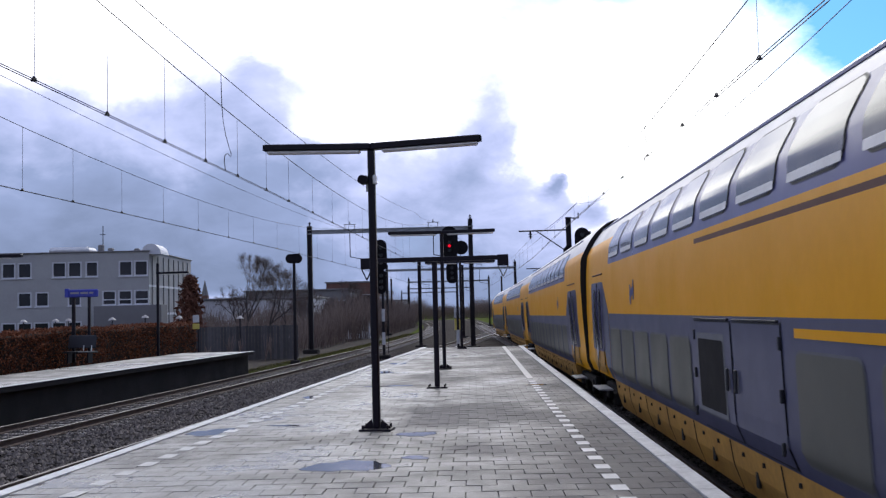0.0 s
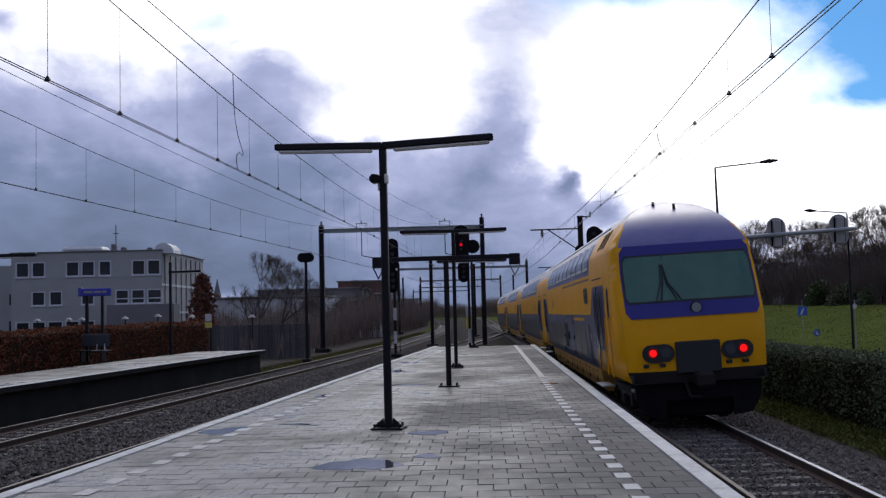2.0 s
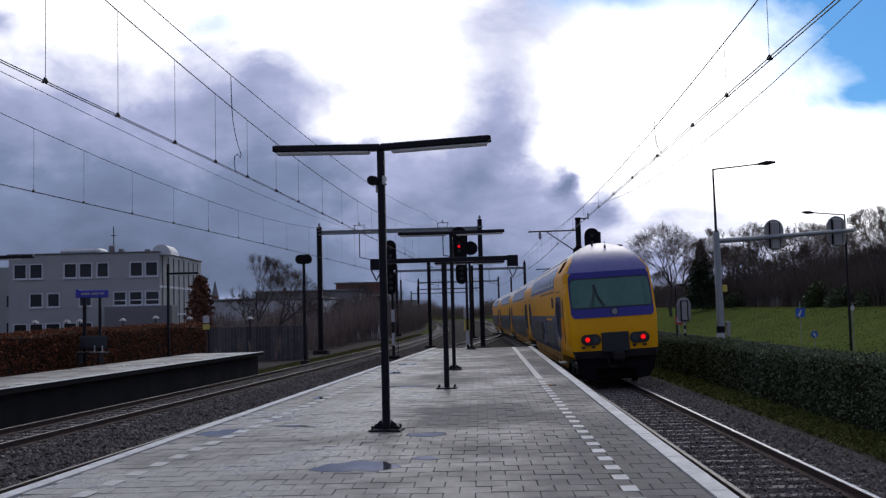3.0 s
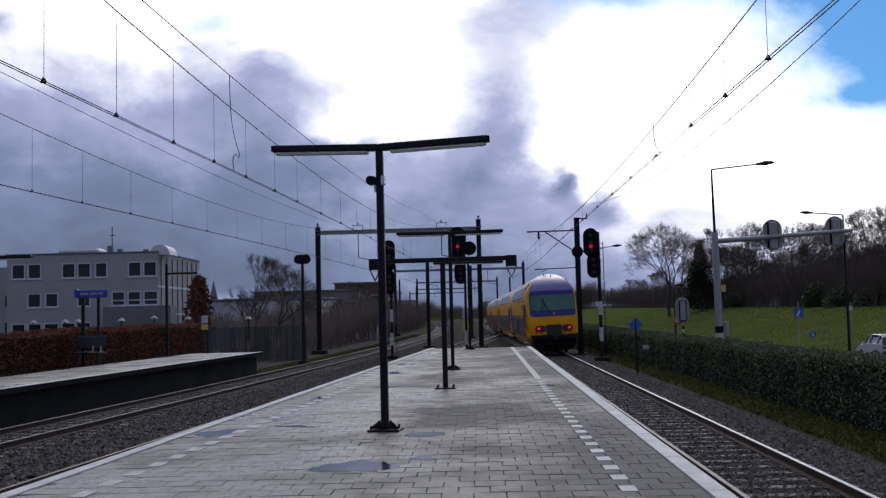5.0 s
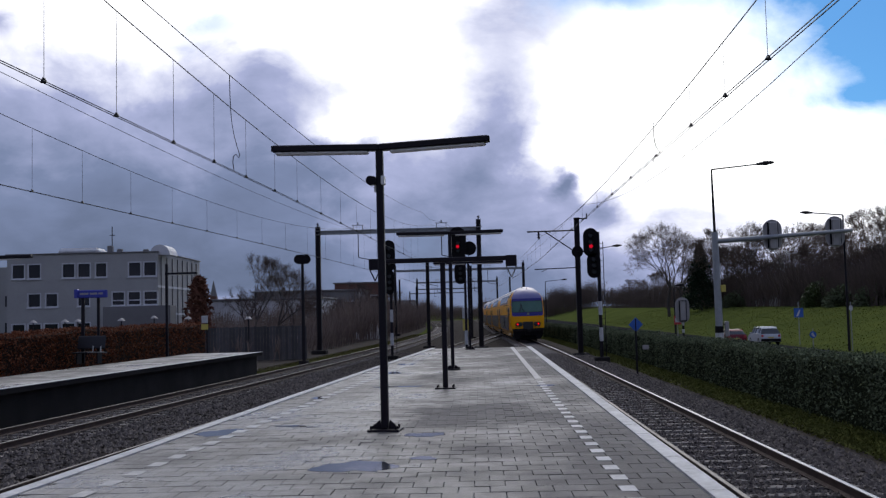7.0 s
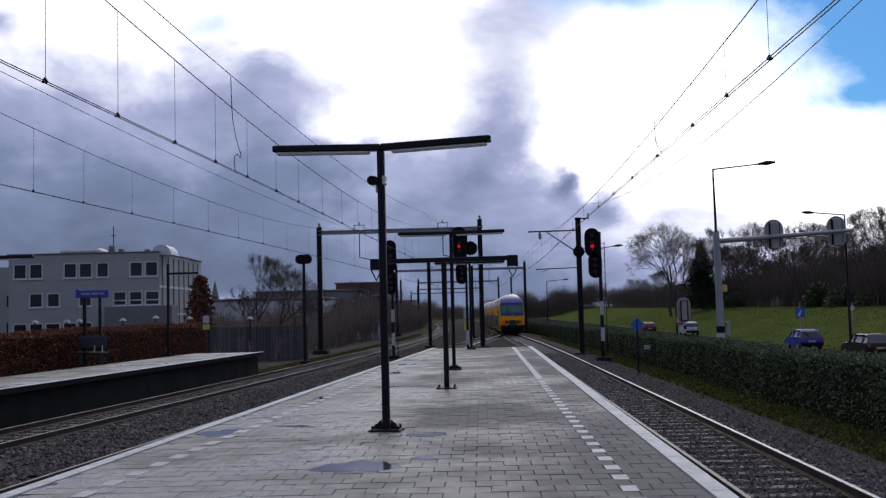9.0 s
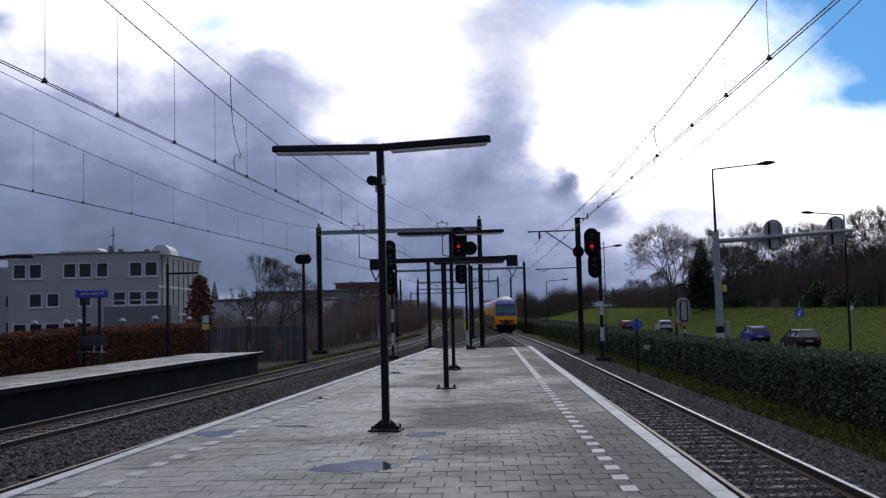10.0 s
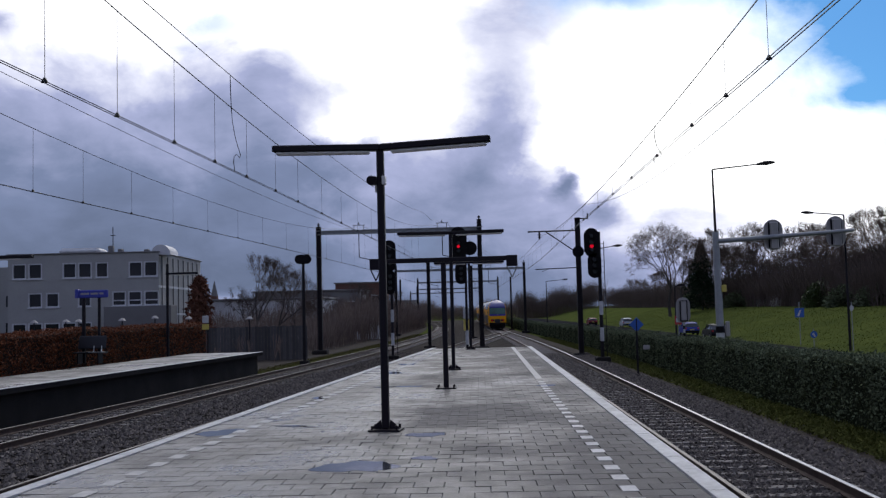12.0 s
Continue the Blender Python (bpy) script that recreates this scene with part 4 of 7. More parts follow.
def coach(cab):
    """One double-deck coach, from y = 0 (the end towards the camera) to CAR."""
    ob = thing("double_deck_coach", "yellow and blue double-deck control coach with red tail lights" if cab else "yellow and blue double-deck railway coach", "railway coach", "coaches of the train")
    y_end = CAR - 0.03
    y_a = 0.0 if cab else 0.03
    v0, v1 = (5.75, 22.3) if cab else (4.2, 22.3)
    # shell: rows along the profile, cut where the colours change
    zs = [0.90, 1.15, 1.6, 2.27, 2.95, 3.14, 3.20, 3.28, 3.36, 3.62, 3.70, 3.86, 4.06, 4.22, 4.38, 4.54, 4.64, 4.68]
    cuts = [y_a, 2.2, v0, STRIPE_END, v1, y_end]
    shell = Mesh()

    def tone(z, i):
        mid = i in (2, 3)
        if z > (4.22 if cab and i < 2 else 4.05):
            return 2
        if not mid:
            return 0 if z < 3.9 or cab and i < 2 else 2
        if z < 2.27:
            return 3
        if z < 3.14:
            return 0
        if z < 3.20:
            return 6 if cab and i == 2 else 0
        if z < 3.28:
            return 0
        return 1
    for z0, z1 in zip(zs, zs[1:]):
        for i, (a, b) in enumerate(zip(cuts, cuts[1:])):
            for s in (-1, 1):
                ya0 = nose_y(z0, 1) if cab and i == 0 else a
                ya1 = nose_y(z1, 1) if cab and i == 0 else a
                b0, b1 = max(b, ya0 + 0.01), max(b, ya1 + 0.01)
                aa0, aa1 = (ya0, ya1) if i == 0 else (max(a, nose_y(z0, 1) + 0.01) if cab and i == 1 else a, max(a, nose_y(z1, 1) + 0.01) if cab and i == 1 else a)
                p = [(s * half_width(z0), aa0, z0), (s * half_width(z0), b0, z0), (s * half_width(z1), b1, z1), (s * half_width(z1), aa1, z1)]
                shell.face(p if s > 0 else p[::-1], tone((z0 + z1) / 2, i))
    # ends and floor
    ends = [y_end] if cab else [y_end, y_a]
    for y in ends:
        o = [(half_width(z), y, z) for z in zs] + [(-half_width(z), y, z) for z in reversed(zs[:-1])]
        shell.face(o if y > 1 else o[::-1], 4)
    shell.face([(-1.26, y_a, 0.9), (-1.26, y_end, 0.9), (1.26, y_end, 0.9), (1.26, y_a, 0.9)], 4)
    if cab:
        us = [-1, -0.97, -0.9, -0.75, -0.5, -0.25, 0, 0.25, 0.5, 0.75, 0.9, 0.97, 1]
        fz = [0.90, 1.0, 1.13, 1.6, 2.15, 2.27, 2.5, 2.95, 3.20, 3.36, 3.48, 3.62, 3.74, 3.86, 3.96, 4.06, 4.22, 4.38, 4.54, 4.64, 4.679]
        for z0, z1 in zip(fz, fz[1:]):
            for u0, u1 in zip(us, us[1:]):
                z = (z0 + z1) / 2
                k = 4 if z < 1.13 else 0 if z < 3.62 or abs(u0 + u1) > 1.9 and z < 4.1 else 5
                shell.face([(u0 * half_width(z0), nose_y(z0, u0), z0), (u1 * half_width(z0), nose_y(z0, u1), z0),
                            (u1 * half_width(z1), nose_y(z1, u1), z1), (u0 * half_width(z1), nose_y(z1, u0), z1)], k)
    part("body", shell, [M_YELLOW, M_BLUE, M_ROOF, M_GREYBLUE, M_UNDER, M_ROOFBLUE, M_BRICK], ob, soft=True)
    # yellow skirt between the bogies
    sk = Mesh()
    for s in (-1, 1):
        for (z0, w0), (z1, w1) in zip(SKIRT, SKIRT[1:]):
            p = [(s * w0, v0 - 0.2, z0), (s * w0, v1 + 0.2, z0), (s * w1, v1 + 0.2, z1), (s * w1, v0 - 0.2, z1)]
            sk.face(p if s > 0 else p[::-1])
        sk.face([(s * w, v0 - 0.2, z) for z, w in SKIRT] + [(0, v0 - 0.2, 0.9), (0, v0 - 0.2, 0.34)])
        sk.face([(s * w, v1 + 0.2, z) for z, w in reversed(SKIRT)] + [(0, v1 + 0.2, 0.34), (0, v1 + 0.2, 0.9)])
    sk.face([(-1.12, v0, 0.34), (-1.12, v1, 0.34), (1.12, v1, 0.34), (1.12, v0, 0.34)])
    skirt = part("skirt", sk, M_SKIRT, ob)
    for i in range(9):
        y = v0 + 1.1 + i * 1.85
        # slots and holes are raised dark blocks, the recess's shade put into their colour
        part("hatch_slot", Mesh().box((-1.215, y, 0.60), (0.03, 0.10, 0.17), 0.008), M_UNDER, skirt)
        part("panel_joint", Mesh().slab([(-1.118, y + 0.9, 0.345), (-1.118, y + 0.925, 0.345), (-1.222, y + 0.925, 0.62), (-1.262, y + 0.925, 0.895), (-1.262, y + 0.9, 0.895), (-1.222, y + 0.9, 0.62)], (-0.006, 0, 0)), M_UNDER, skirt)
        for d in (-0.35, 0.4):
            part("lock_hole", Mesh().box((-1.252, y + d, 0.80), (0.025, 0.045, 0.045)), M_UNDER, skirt)
    # roof edge rail
    for s in (-1, 1):
        part("roof_gutter", Mesh().sweep([(s * (half_width(4.3) + 0.01), v0 - 1.5, 4.3), (s * (half_width(4.3) + 0.01), y_end, 4.3)], [(-0.02, -0.015), (0.02, -0.015), (0.02, 0.015), (-0.02, 0.015)]), M_BLUE, ob)

    def window(side, y0, y1, z0, z1, r, mat, name="window", rim=0.024, pale=0.0):
        me = Mesh()
        patch(me, side, y0 - rim, y1 + rim, z0 - rim, z1 + rim, r + rim, 0.006)
        w = part(name, me, M_GASKET if z0 > 2 or mat is M_GASKET else M_RIM, ob)
        g = Mesh()
        patch(g, side, y0, y1, z0, z1, r, 0.012, rows=14 if z0 > 3 else 5)
        part("pane", g, mat, w, soft=True)
        if pale:
            q = Mesh()
            patch(q, side, y0 + 0.02, y1 - 0.02, z0 + 0.01, z0 + pale, 0.02, 0.016, rows=2)
            part("pale_sill", q, M_TUBE, w)
        return w

    for s in (-1, 1):
        # upper deck
        count = 10 if cab else 11
        for i in range(count):
            y = v0 + 0.24 + i * 1.65
            window(s, y, y + 1.3, 3.40, 4.06, 0.16, M_GLASS, pale=0.09)
        # lower deck and machine doors on the control coach
        if cab:
            lows = [(7.45, 8.75), (9.05, 10.5)] + [(14.6 + 1.54 * i, 15.92 + 1.54 * i) for i in range(5)]
            for y0, y1 in lows:
                window(s, y0, y1, 1.06, 1.98, 0.10, M_GLASS_LOW)
            window(s, 6.22, 6.68, 0.98, 2.0, 0.06, M_GASKET, "dark_vent")
            for j, (y0, y1) in enumerate(((10.88, 12.5), (12.6, 14.3))):
                me = Mesh()
                patch(me, s, y0 - 0.02, y1 + 0.02, 0.93, 2.22, 0, 0.004)
                dr = part("machine_door", me, M_GASKET, ob)
                me = Mesh()
                patch(me, s, y0, y1, 0.95, 2.20, 0, 0.012)
                part("door_leaf", me, M_GREYBLUE, dr)
                for z in (1.12, 1.58, 2.04):
                    part("hinge", Mesh().box((s * 1.398, y0 + 0.02 if j == 0 else y1 - 0.02, z), (0.03, 0.04, 0.12), 0.006), M_GASKET, dr)
                part("drip_rail", Mesh().box((s * 1.40, (y0 + y1) / 2, 2.235), (0.035, y1 - y0 - 0.1, 0.02), 0.004), M_GASKET, dr)
                if j:
                    me = Mesh()
                    patch(me, s, y0 + 0.26, y1 - 0.14, 1.13, 2.07, 0.03, 0.015)
                    part("vent_frame", me, M_RIM, dr)
                    me = Mesh()
                    patch(me, s, y0 + 0.32, y1 - 0.2, 1.2, 2.0, 0.03, 0.018)
                    part("vent_grille", me, M_BLACK, dr)
                part("handle", Mesh().box((s * 1.41, y1 - 0.12 if j == 0 else y0 + 0.12, 1.6), (0.03, 0.05, 0.24), 0.01), M_GASKET, dr)
            window(s, 6.3, 7.15, 2.58, 2.95, 0.09, M_GLASS)
            window(s, 2.08, 2.36, 1.35, 2.85, 0.11, M_GLASS, "cab_door_window")
            for y in (1.8, 2.6):
                part("handrail", Mesh().tube((s * 1.43, y, 0.95), (s * 1.43, y, 2.2), 0.018, seg=6), M_YELLOW, ob)
            for y in (1.7, 2.72):
                me = Mesh()
                patch(me, s, y, y + 0.02, 0.95, 3.3, 0, 0.004)
                part("door_joint", me, M_GASKET, ob)
            me = Mesh()
            patch(me, s, 7.5, 10.5, 2.10, 2.18, 0, 0.006)
            part("yellow_stripe", me, M_YELLOW, ob)
        else:
            for i in range(11):
                y = v0 + 0.3 + i * 1.64
                window(s, y, y + 1.25, 1.06, 1.98, 0.10, M_GLASS_LOW)
        # double doors with their blue surround
        for y0, y1, lean in (((3.2, 5.0, 1), (23.2, 24.9, -1)) if cab else ((1.5, 3.3, 1), (23.2, 24.9, -1))):
            me = Mesh()
            inner, outer, join = (y1 + 0.05, y0 - 0.35, v0 + 0.02) if lean > 0 else (y0 - 0.05, y1 + 0.35, v1 - 0.02)
            patch(me, s, min(inner, outer), max(inner, outer), 1.45, 2.95, 0.12, 0.004)
            prev = None
            for z in (0.92, 1.15, 1.45, 1.86, 2.27, 2.6, 2.94):
                a = inner - lean * 0.02 + (lean * 0.40 * (1.45 - z) / 0.5 if z < 1.45 else 0)
                b = join if z <= 2.27 else join + (inner - join) * (z - 2.27) / 0.68
                cur = ((s * (half_width(z) + 0.007), a, z), (s * (half_width(z) + 0.007), b, z))
                if prev:
                    me.face([prev[0], prev[1], cur[1], cur[0]])
                prev = cur
            part("blue_surround", me, M_GREYBLUE, ob)
            half = (y1 - y0) / 2
            for j in range(2):
                a = y0 + j * half
                me = Mesh()
                patch(me, s, a + 0.005, a + half - 0.005, 0.98, 2.85, 0, 0.02)
                leaf = part("door", me, [M_DOORBLUE], ob)
                me = Mesh()
                patch(me, s, a + 0.005, a + half - 0.005, 0.98, 1.45, 0, 0.024)
                part("kick_panel", me, M_SKIRT, leaf)
                me = Mesh()
                patch(me, s, a + 0.27, a + half - 0.25, 1.52, 2.76, 0.09, 0.034)
                rim = Mesh()
                patch(rim, s, a + 0.23, a + half - 0.21, 1.48, 2.80, 0.1, 0.028)
                part("pane_seal", rim, M_GASKET, leaf)
                part("door_pane", me, M_GLASS_DOOR, leaf)
            part("step", Mesh().box((s * 1.34, (y0 + y1) / 2, 0.62), (0.3, 1.2, 0.04), 0.01), M_GALV, ob)
            part("rain_strip", Mesh().box((s * 1.385, (y0 + y1) / 2, 3.12), (0.04, y1 - y0, 0.03), 0.008), M_BRICK, ob)
            c = (y0 + y1) / 2
            part("door_split", Mesh().box((s * 1.412, c, 1.95), (0.02, 0.03, 1.95), 0.004), M_GASKET, ob)
            dm = Mesh()
            dm.face([(s * 1.427, c - 0.13, 1.45), (s * 1.427, c, 1.19), (s * 1.427, c + 0.13, 1.45), (s * 1.427, c, 1.71)])
            part("diamond_decal", dm, M_WHITE, ob)
    if cab:
        for s in (-1, 1):
            me = Mesh()
            patch(me, s, 5.98, 6.10, 1.56, 1.80, 0.05, 0.016, rows=4)
            part("round_decal", me, M_WHITE, ob)
            for y, z in ((6.98, 1.55), (7.22, 3.42)):
                me = Mesh()
                patch(me, s, y, y + 0.06, z, z + 0.36, 0, 0.016, rows=3)
                part("class_mark", me, M_WHITE, ob, "white class mark")
    # plain emblem of two bent bars
    for y in ((18.9,) if cab else (6.5,)):
        me = Mesh()
        for a, b, c0, c1 in ((0, 0.12, 2.52, 2.86), (0.34, 0.46, 2.44, 2.78)):
            patch(me, -1, y + a, y + b, c0, c1, 0, 0.006, rows=1)
        me.face([(-1.398, y + 0.0, 2.80), (-1.398, y + 0.0, 2.66), (-1.398, y + 0.46, 2.50), (-1.398, y + 0.46, 2.64)])
        part("emblem", me, M_BLUE, ob, "blue emblem bars")
    # bogies
    for yc in ((2.9 if cab else 2.6), 23.8):
        bg = Mesh()
        for s in (-1, 1):
            bg.box((s * 1.0, yc, 0.58), (0.16, 3.3, 0.2), 0.03).box((s * 1.02, yc, 0.4), (0.22, 0.6, 0.3), 0.04)
            for d in (-1.25, 1.25):
                bg.box((s * 1.03, yc + d, 0.46), (0.18, 0.34, 0.34), 0.04)
        bg.box((0, yc, 0.55), (1.9, 0.5, 0.3), 0.03)
        bogie = part("bogie", bg, M_UNDER, ob)
        for d in (-1.25, 1.25):
            w = Mesh()
            for s in (-1, 1):
                w.tube((s * 0.69, yc + d, 0.46), (s * 0.82, yc + d, 0.46), 0.46, seg=20)
            w.tube((-0.7, yc + d, 0.46), (0.7, yc + d, 0.46), 0.09)
            part("wheelset", w, M_UNDER, bogie)
    part("gangway", Mesh().box((0, CAR - 0.13, 2.2), (1.5, 0.5, 2.6), 0.1), M_GASKET, ob)
    part("floor_box", Mesh().box((0, (v0 + v1) / 2, 0.6), (1.7, v1 - v0 - 1.0, 0.55), 0.05), M_UNDER, ob)
    if cab:
        build_cab(ob)
    return ob


def front(me, u0, u1, z0, z1, off, r=0.0, nu=8, nz=6, k=0, u_low=None):
    """A panel on the curved cab front; u_low narrows its lower edge."""
    for i in range(nz):
        za, zb = z0 + (z1 - z0) * i / nz, z0 + (z1 - z0) * (i + 1) / nz

        def span(z):
            d = min(z - z0, z1 - z)
            cut = (r - math.sqrt(max(0, r * r - (r - d) ** 2))) if r and d < r else 0
            e = (z - z0) / (z1 - z0)
            sc = 1 if u_low is None else u_low + (1 - u_low) * e
            w = max(0.2, half_width(z))
            return (u0 * sc + cut / w, u1 * sc - cut / w)
        for j in range(nu):
            q = []
            for z, t in ((za, j), (za, j + 1), (zb, j + 1), (zb, j)):
                a, b = span(z)
                u = a + (b - a) * t / nu
                q.append((u * (half_width(z)), nose_y(z, u) - off, z))
            me.face(q, k)


def build_cab(ob):
    """Windscreen, lamps, coupler panel, plough and roof fittings of the control coach's end."""
    me = Mesh()
    front(me, -0.955, 0.955, 2.17, 3.64, 0.03, 0.08, nu=22, nz=12, u_low=0.985)
    mask = part("front_mask", me, M_MASKBLUE, ob, "blue windscreen surround")
    me = Mesh()
    front(me, -0.93, 0.93, 2.46, 3.44, 0.036, 0.06, nu=22, nz=10)
    gasket = part("windscreen_seal", me, M_GASKET, mask)
    me = Mesh()
    front(me, -0.905, 0.905, 2.50, 3.40, 0.042, 0.05, nu=22, nz=10)
    part("windscreen", me, M_SCREEN, gasket, "green-tinted windscreen glass")
    me = Mesh()
    y = nose_y(2.32, 0.1)
    part("round_lamp", Mesh().tube((0.04, y - 0.02, 2.34), (0.04, y - 0.08, 2.33), 0.115, seg=18), M_GASKET, mask)
    part("lamp_glass", Mesh().tube((0.04, y - 0.075, 2.335), (0.04, y - 0.09, 2.333), 0.095, seg=18), M_PALELENS, mask, "pale round lamp glass")
    wp = Mesh()
    for x0, x1, x2 in ((-0.60, -0.47, -0.44), (-0.50, -0.43, -0.40), (-0.20, -0.36, -0.42), (-0.12, -0.33, -0.39)):
        a = (x0 - 0.1, nose_y(2.5, 0) - 0.05, 2.52)
        b = (x1 - 0.1, nose_y(2.85, 0.2) - 0.06, 2.86)
        c = (x2 - 0.1, nose_y(3.2, 0.2) - 0.05, 3.22)
        wp.tube(a, b, 0.013, seg=5).tube(b, c, 0.010, seg=5)
    part("wipers", wp, M_GASKET, ob, "black windscreen wipers")
    for s in (-1, 1):
        bz = Mesh()
        o = []
        for i in range(16):
            a = 2 * math.pi * i / 16
            cx = s * 0.76 + (0.13 if math.cos(a) > 0 else -0.13)
            o.append((cx + 0.18 * math.cos(a), -0.01, 1.48 + 0.18 * math.sin(a)))
        bz.slab(o[::-1], (0, 0.2, 0))
        lamp = part("lamp_housing", bz, M_GASKET, ob, "black lamp housing")
        part("tail_light", Mesh().tube((s * 0.87, -0.020, 1.49), (s * 0.87, -0.040, 1.49), 0.072, seg=18), M_TAIL, lamp, "lit red tail light")
        part("tail_glass", Mesh().tube((s * 0.87, -0.011, 1.49), (s * 0.87, -0.030, 1.49), 0.105, seg=18), M_TAILRIM, lamp, "red tail-light glass")
        part("head_light", Mesh().tube((s * 0.62, -0.012, 1.49), (s * 0.62, -0.035, 1.49), 0.105, seg=18), M_LENS, lamp, "unlit headlight")
        for d in (-0.22, 0.1):
            part("bracket", Mesh().box((s * 0.80 + d, -0.02, 1.25), (0.1, 0.1, 0.07), 0.01), M_GASKET, lamp)
        part("front_step", Mesh().box((s * 1.1, 0.5, 0.75), (0.3, 0.3, 0.04)), M_GALV, ob)
        part("side_plough", Mesh().slab([(s * 0.62, 0.18, 0.92), (s * 1.24, 0.22, 0.92), (s * 1.20, 0.24, 0.52), (s * 1.02, 0.26, 0.24), (s * 0.66, 0.2, 0.20)][::s], (0, 0.10, 0)), M_BLACK, ob)
        part("lamp_iron", Mesh().box((s * 1.28, 0.1, 1.0), (0.06, 0.06, 0.14), 0.01), M_GASKET, ob)
    part("coupler_panel", Mesh().box((0.0, 0.06, 1.38), (0.86, 0.2, 0.62), 0.02), M_GASKET, ob, "black coupling flap")
    part("under_nose", Mesh().box((0, 0.75, 0.72), (2.1, 1.1, 0.62), 0.14), M_BLACK, ob)
    part("plough", Mesh().box((0, 0.55, 0.36), (1.5, 0.2, 0.36), 0.08), M_BLACK, ob)
    part("coupler", Mesh().box((0.05, -0.12, 0.95), (0.34, 0.5, 0.3), 0.06).tube((0.05, 0.3, 0.95), (0.05, -0.3, 0.95), 0.1), M_UNDER, ob)
    part("buffer_hose", Mesh().tube((-0.3, 0.02, 1.0), (-0.22, -0.05, 0.62), 0.03, seg=8).tube((-0.22, -0.05, 0.62), (0.0, -0.05, 0.6), 0.03, seg=8), M_UNDER, ob)
    for x, z, yy in ((-0.26, 4.50, 2.10), (0.12, 4.40, 1.78)):
        part("air_horn", Mesh().tube((x, yy, z - 0.15), (x, yy, z + 0.16), 0.045, 0.03).box((x, yy, z - 0.02), (0.16, 0.2, 0.07), 0.02), M_BLACK, ob)
    for s in (-1, 1):
        me = Mesh()
        patch(me, s, 2.0, 2.3, 3.5, 4.25, 0, 0.012, slant=0.35)
        part("roof_ladder_panel", me, M_YELLOW, ob)
        for k in range(3):
            part("grab_rail", Mesh().tube((s * (half_width(3.7) + 0.04), 2.6 + k * 0.5, 3.75), (s * (half_width(4.15) + 0.04), 2.75 + k * 0.5, 4.15), 0.015, seg=5), M_UNDER, ob)


M_PALELENS = material("pale_lens", (0.30, 0.32, 0.33), 0.25, spec=0.4)
M_MASKBLUE = material("deep_blue_paint", (0.035, 0.033, 0.21), 0.5, other=(0.042, 0.040, 0.18), spec=0.2)
M_ROOFBLUE = material("cab_roof_blue", (0.13, 0.13, 0.30), 0.36, other=(0.19, 0.185, 0.34), scale=1.5, fine=6, coat=0.04, spec=0.3)

# ---- road vehicles ----

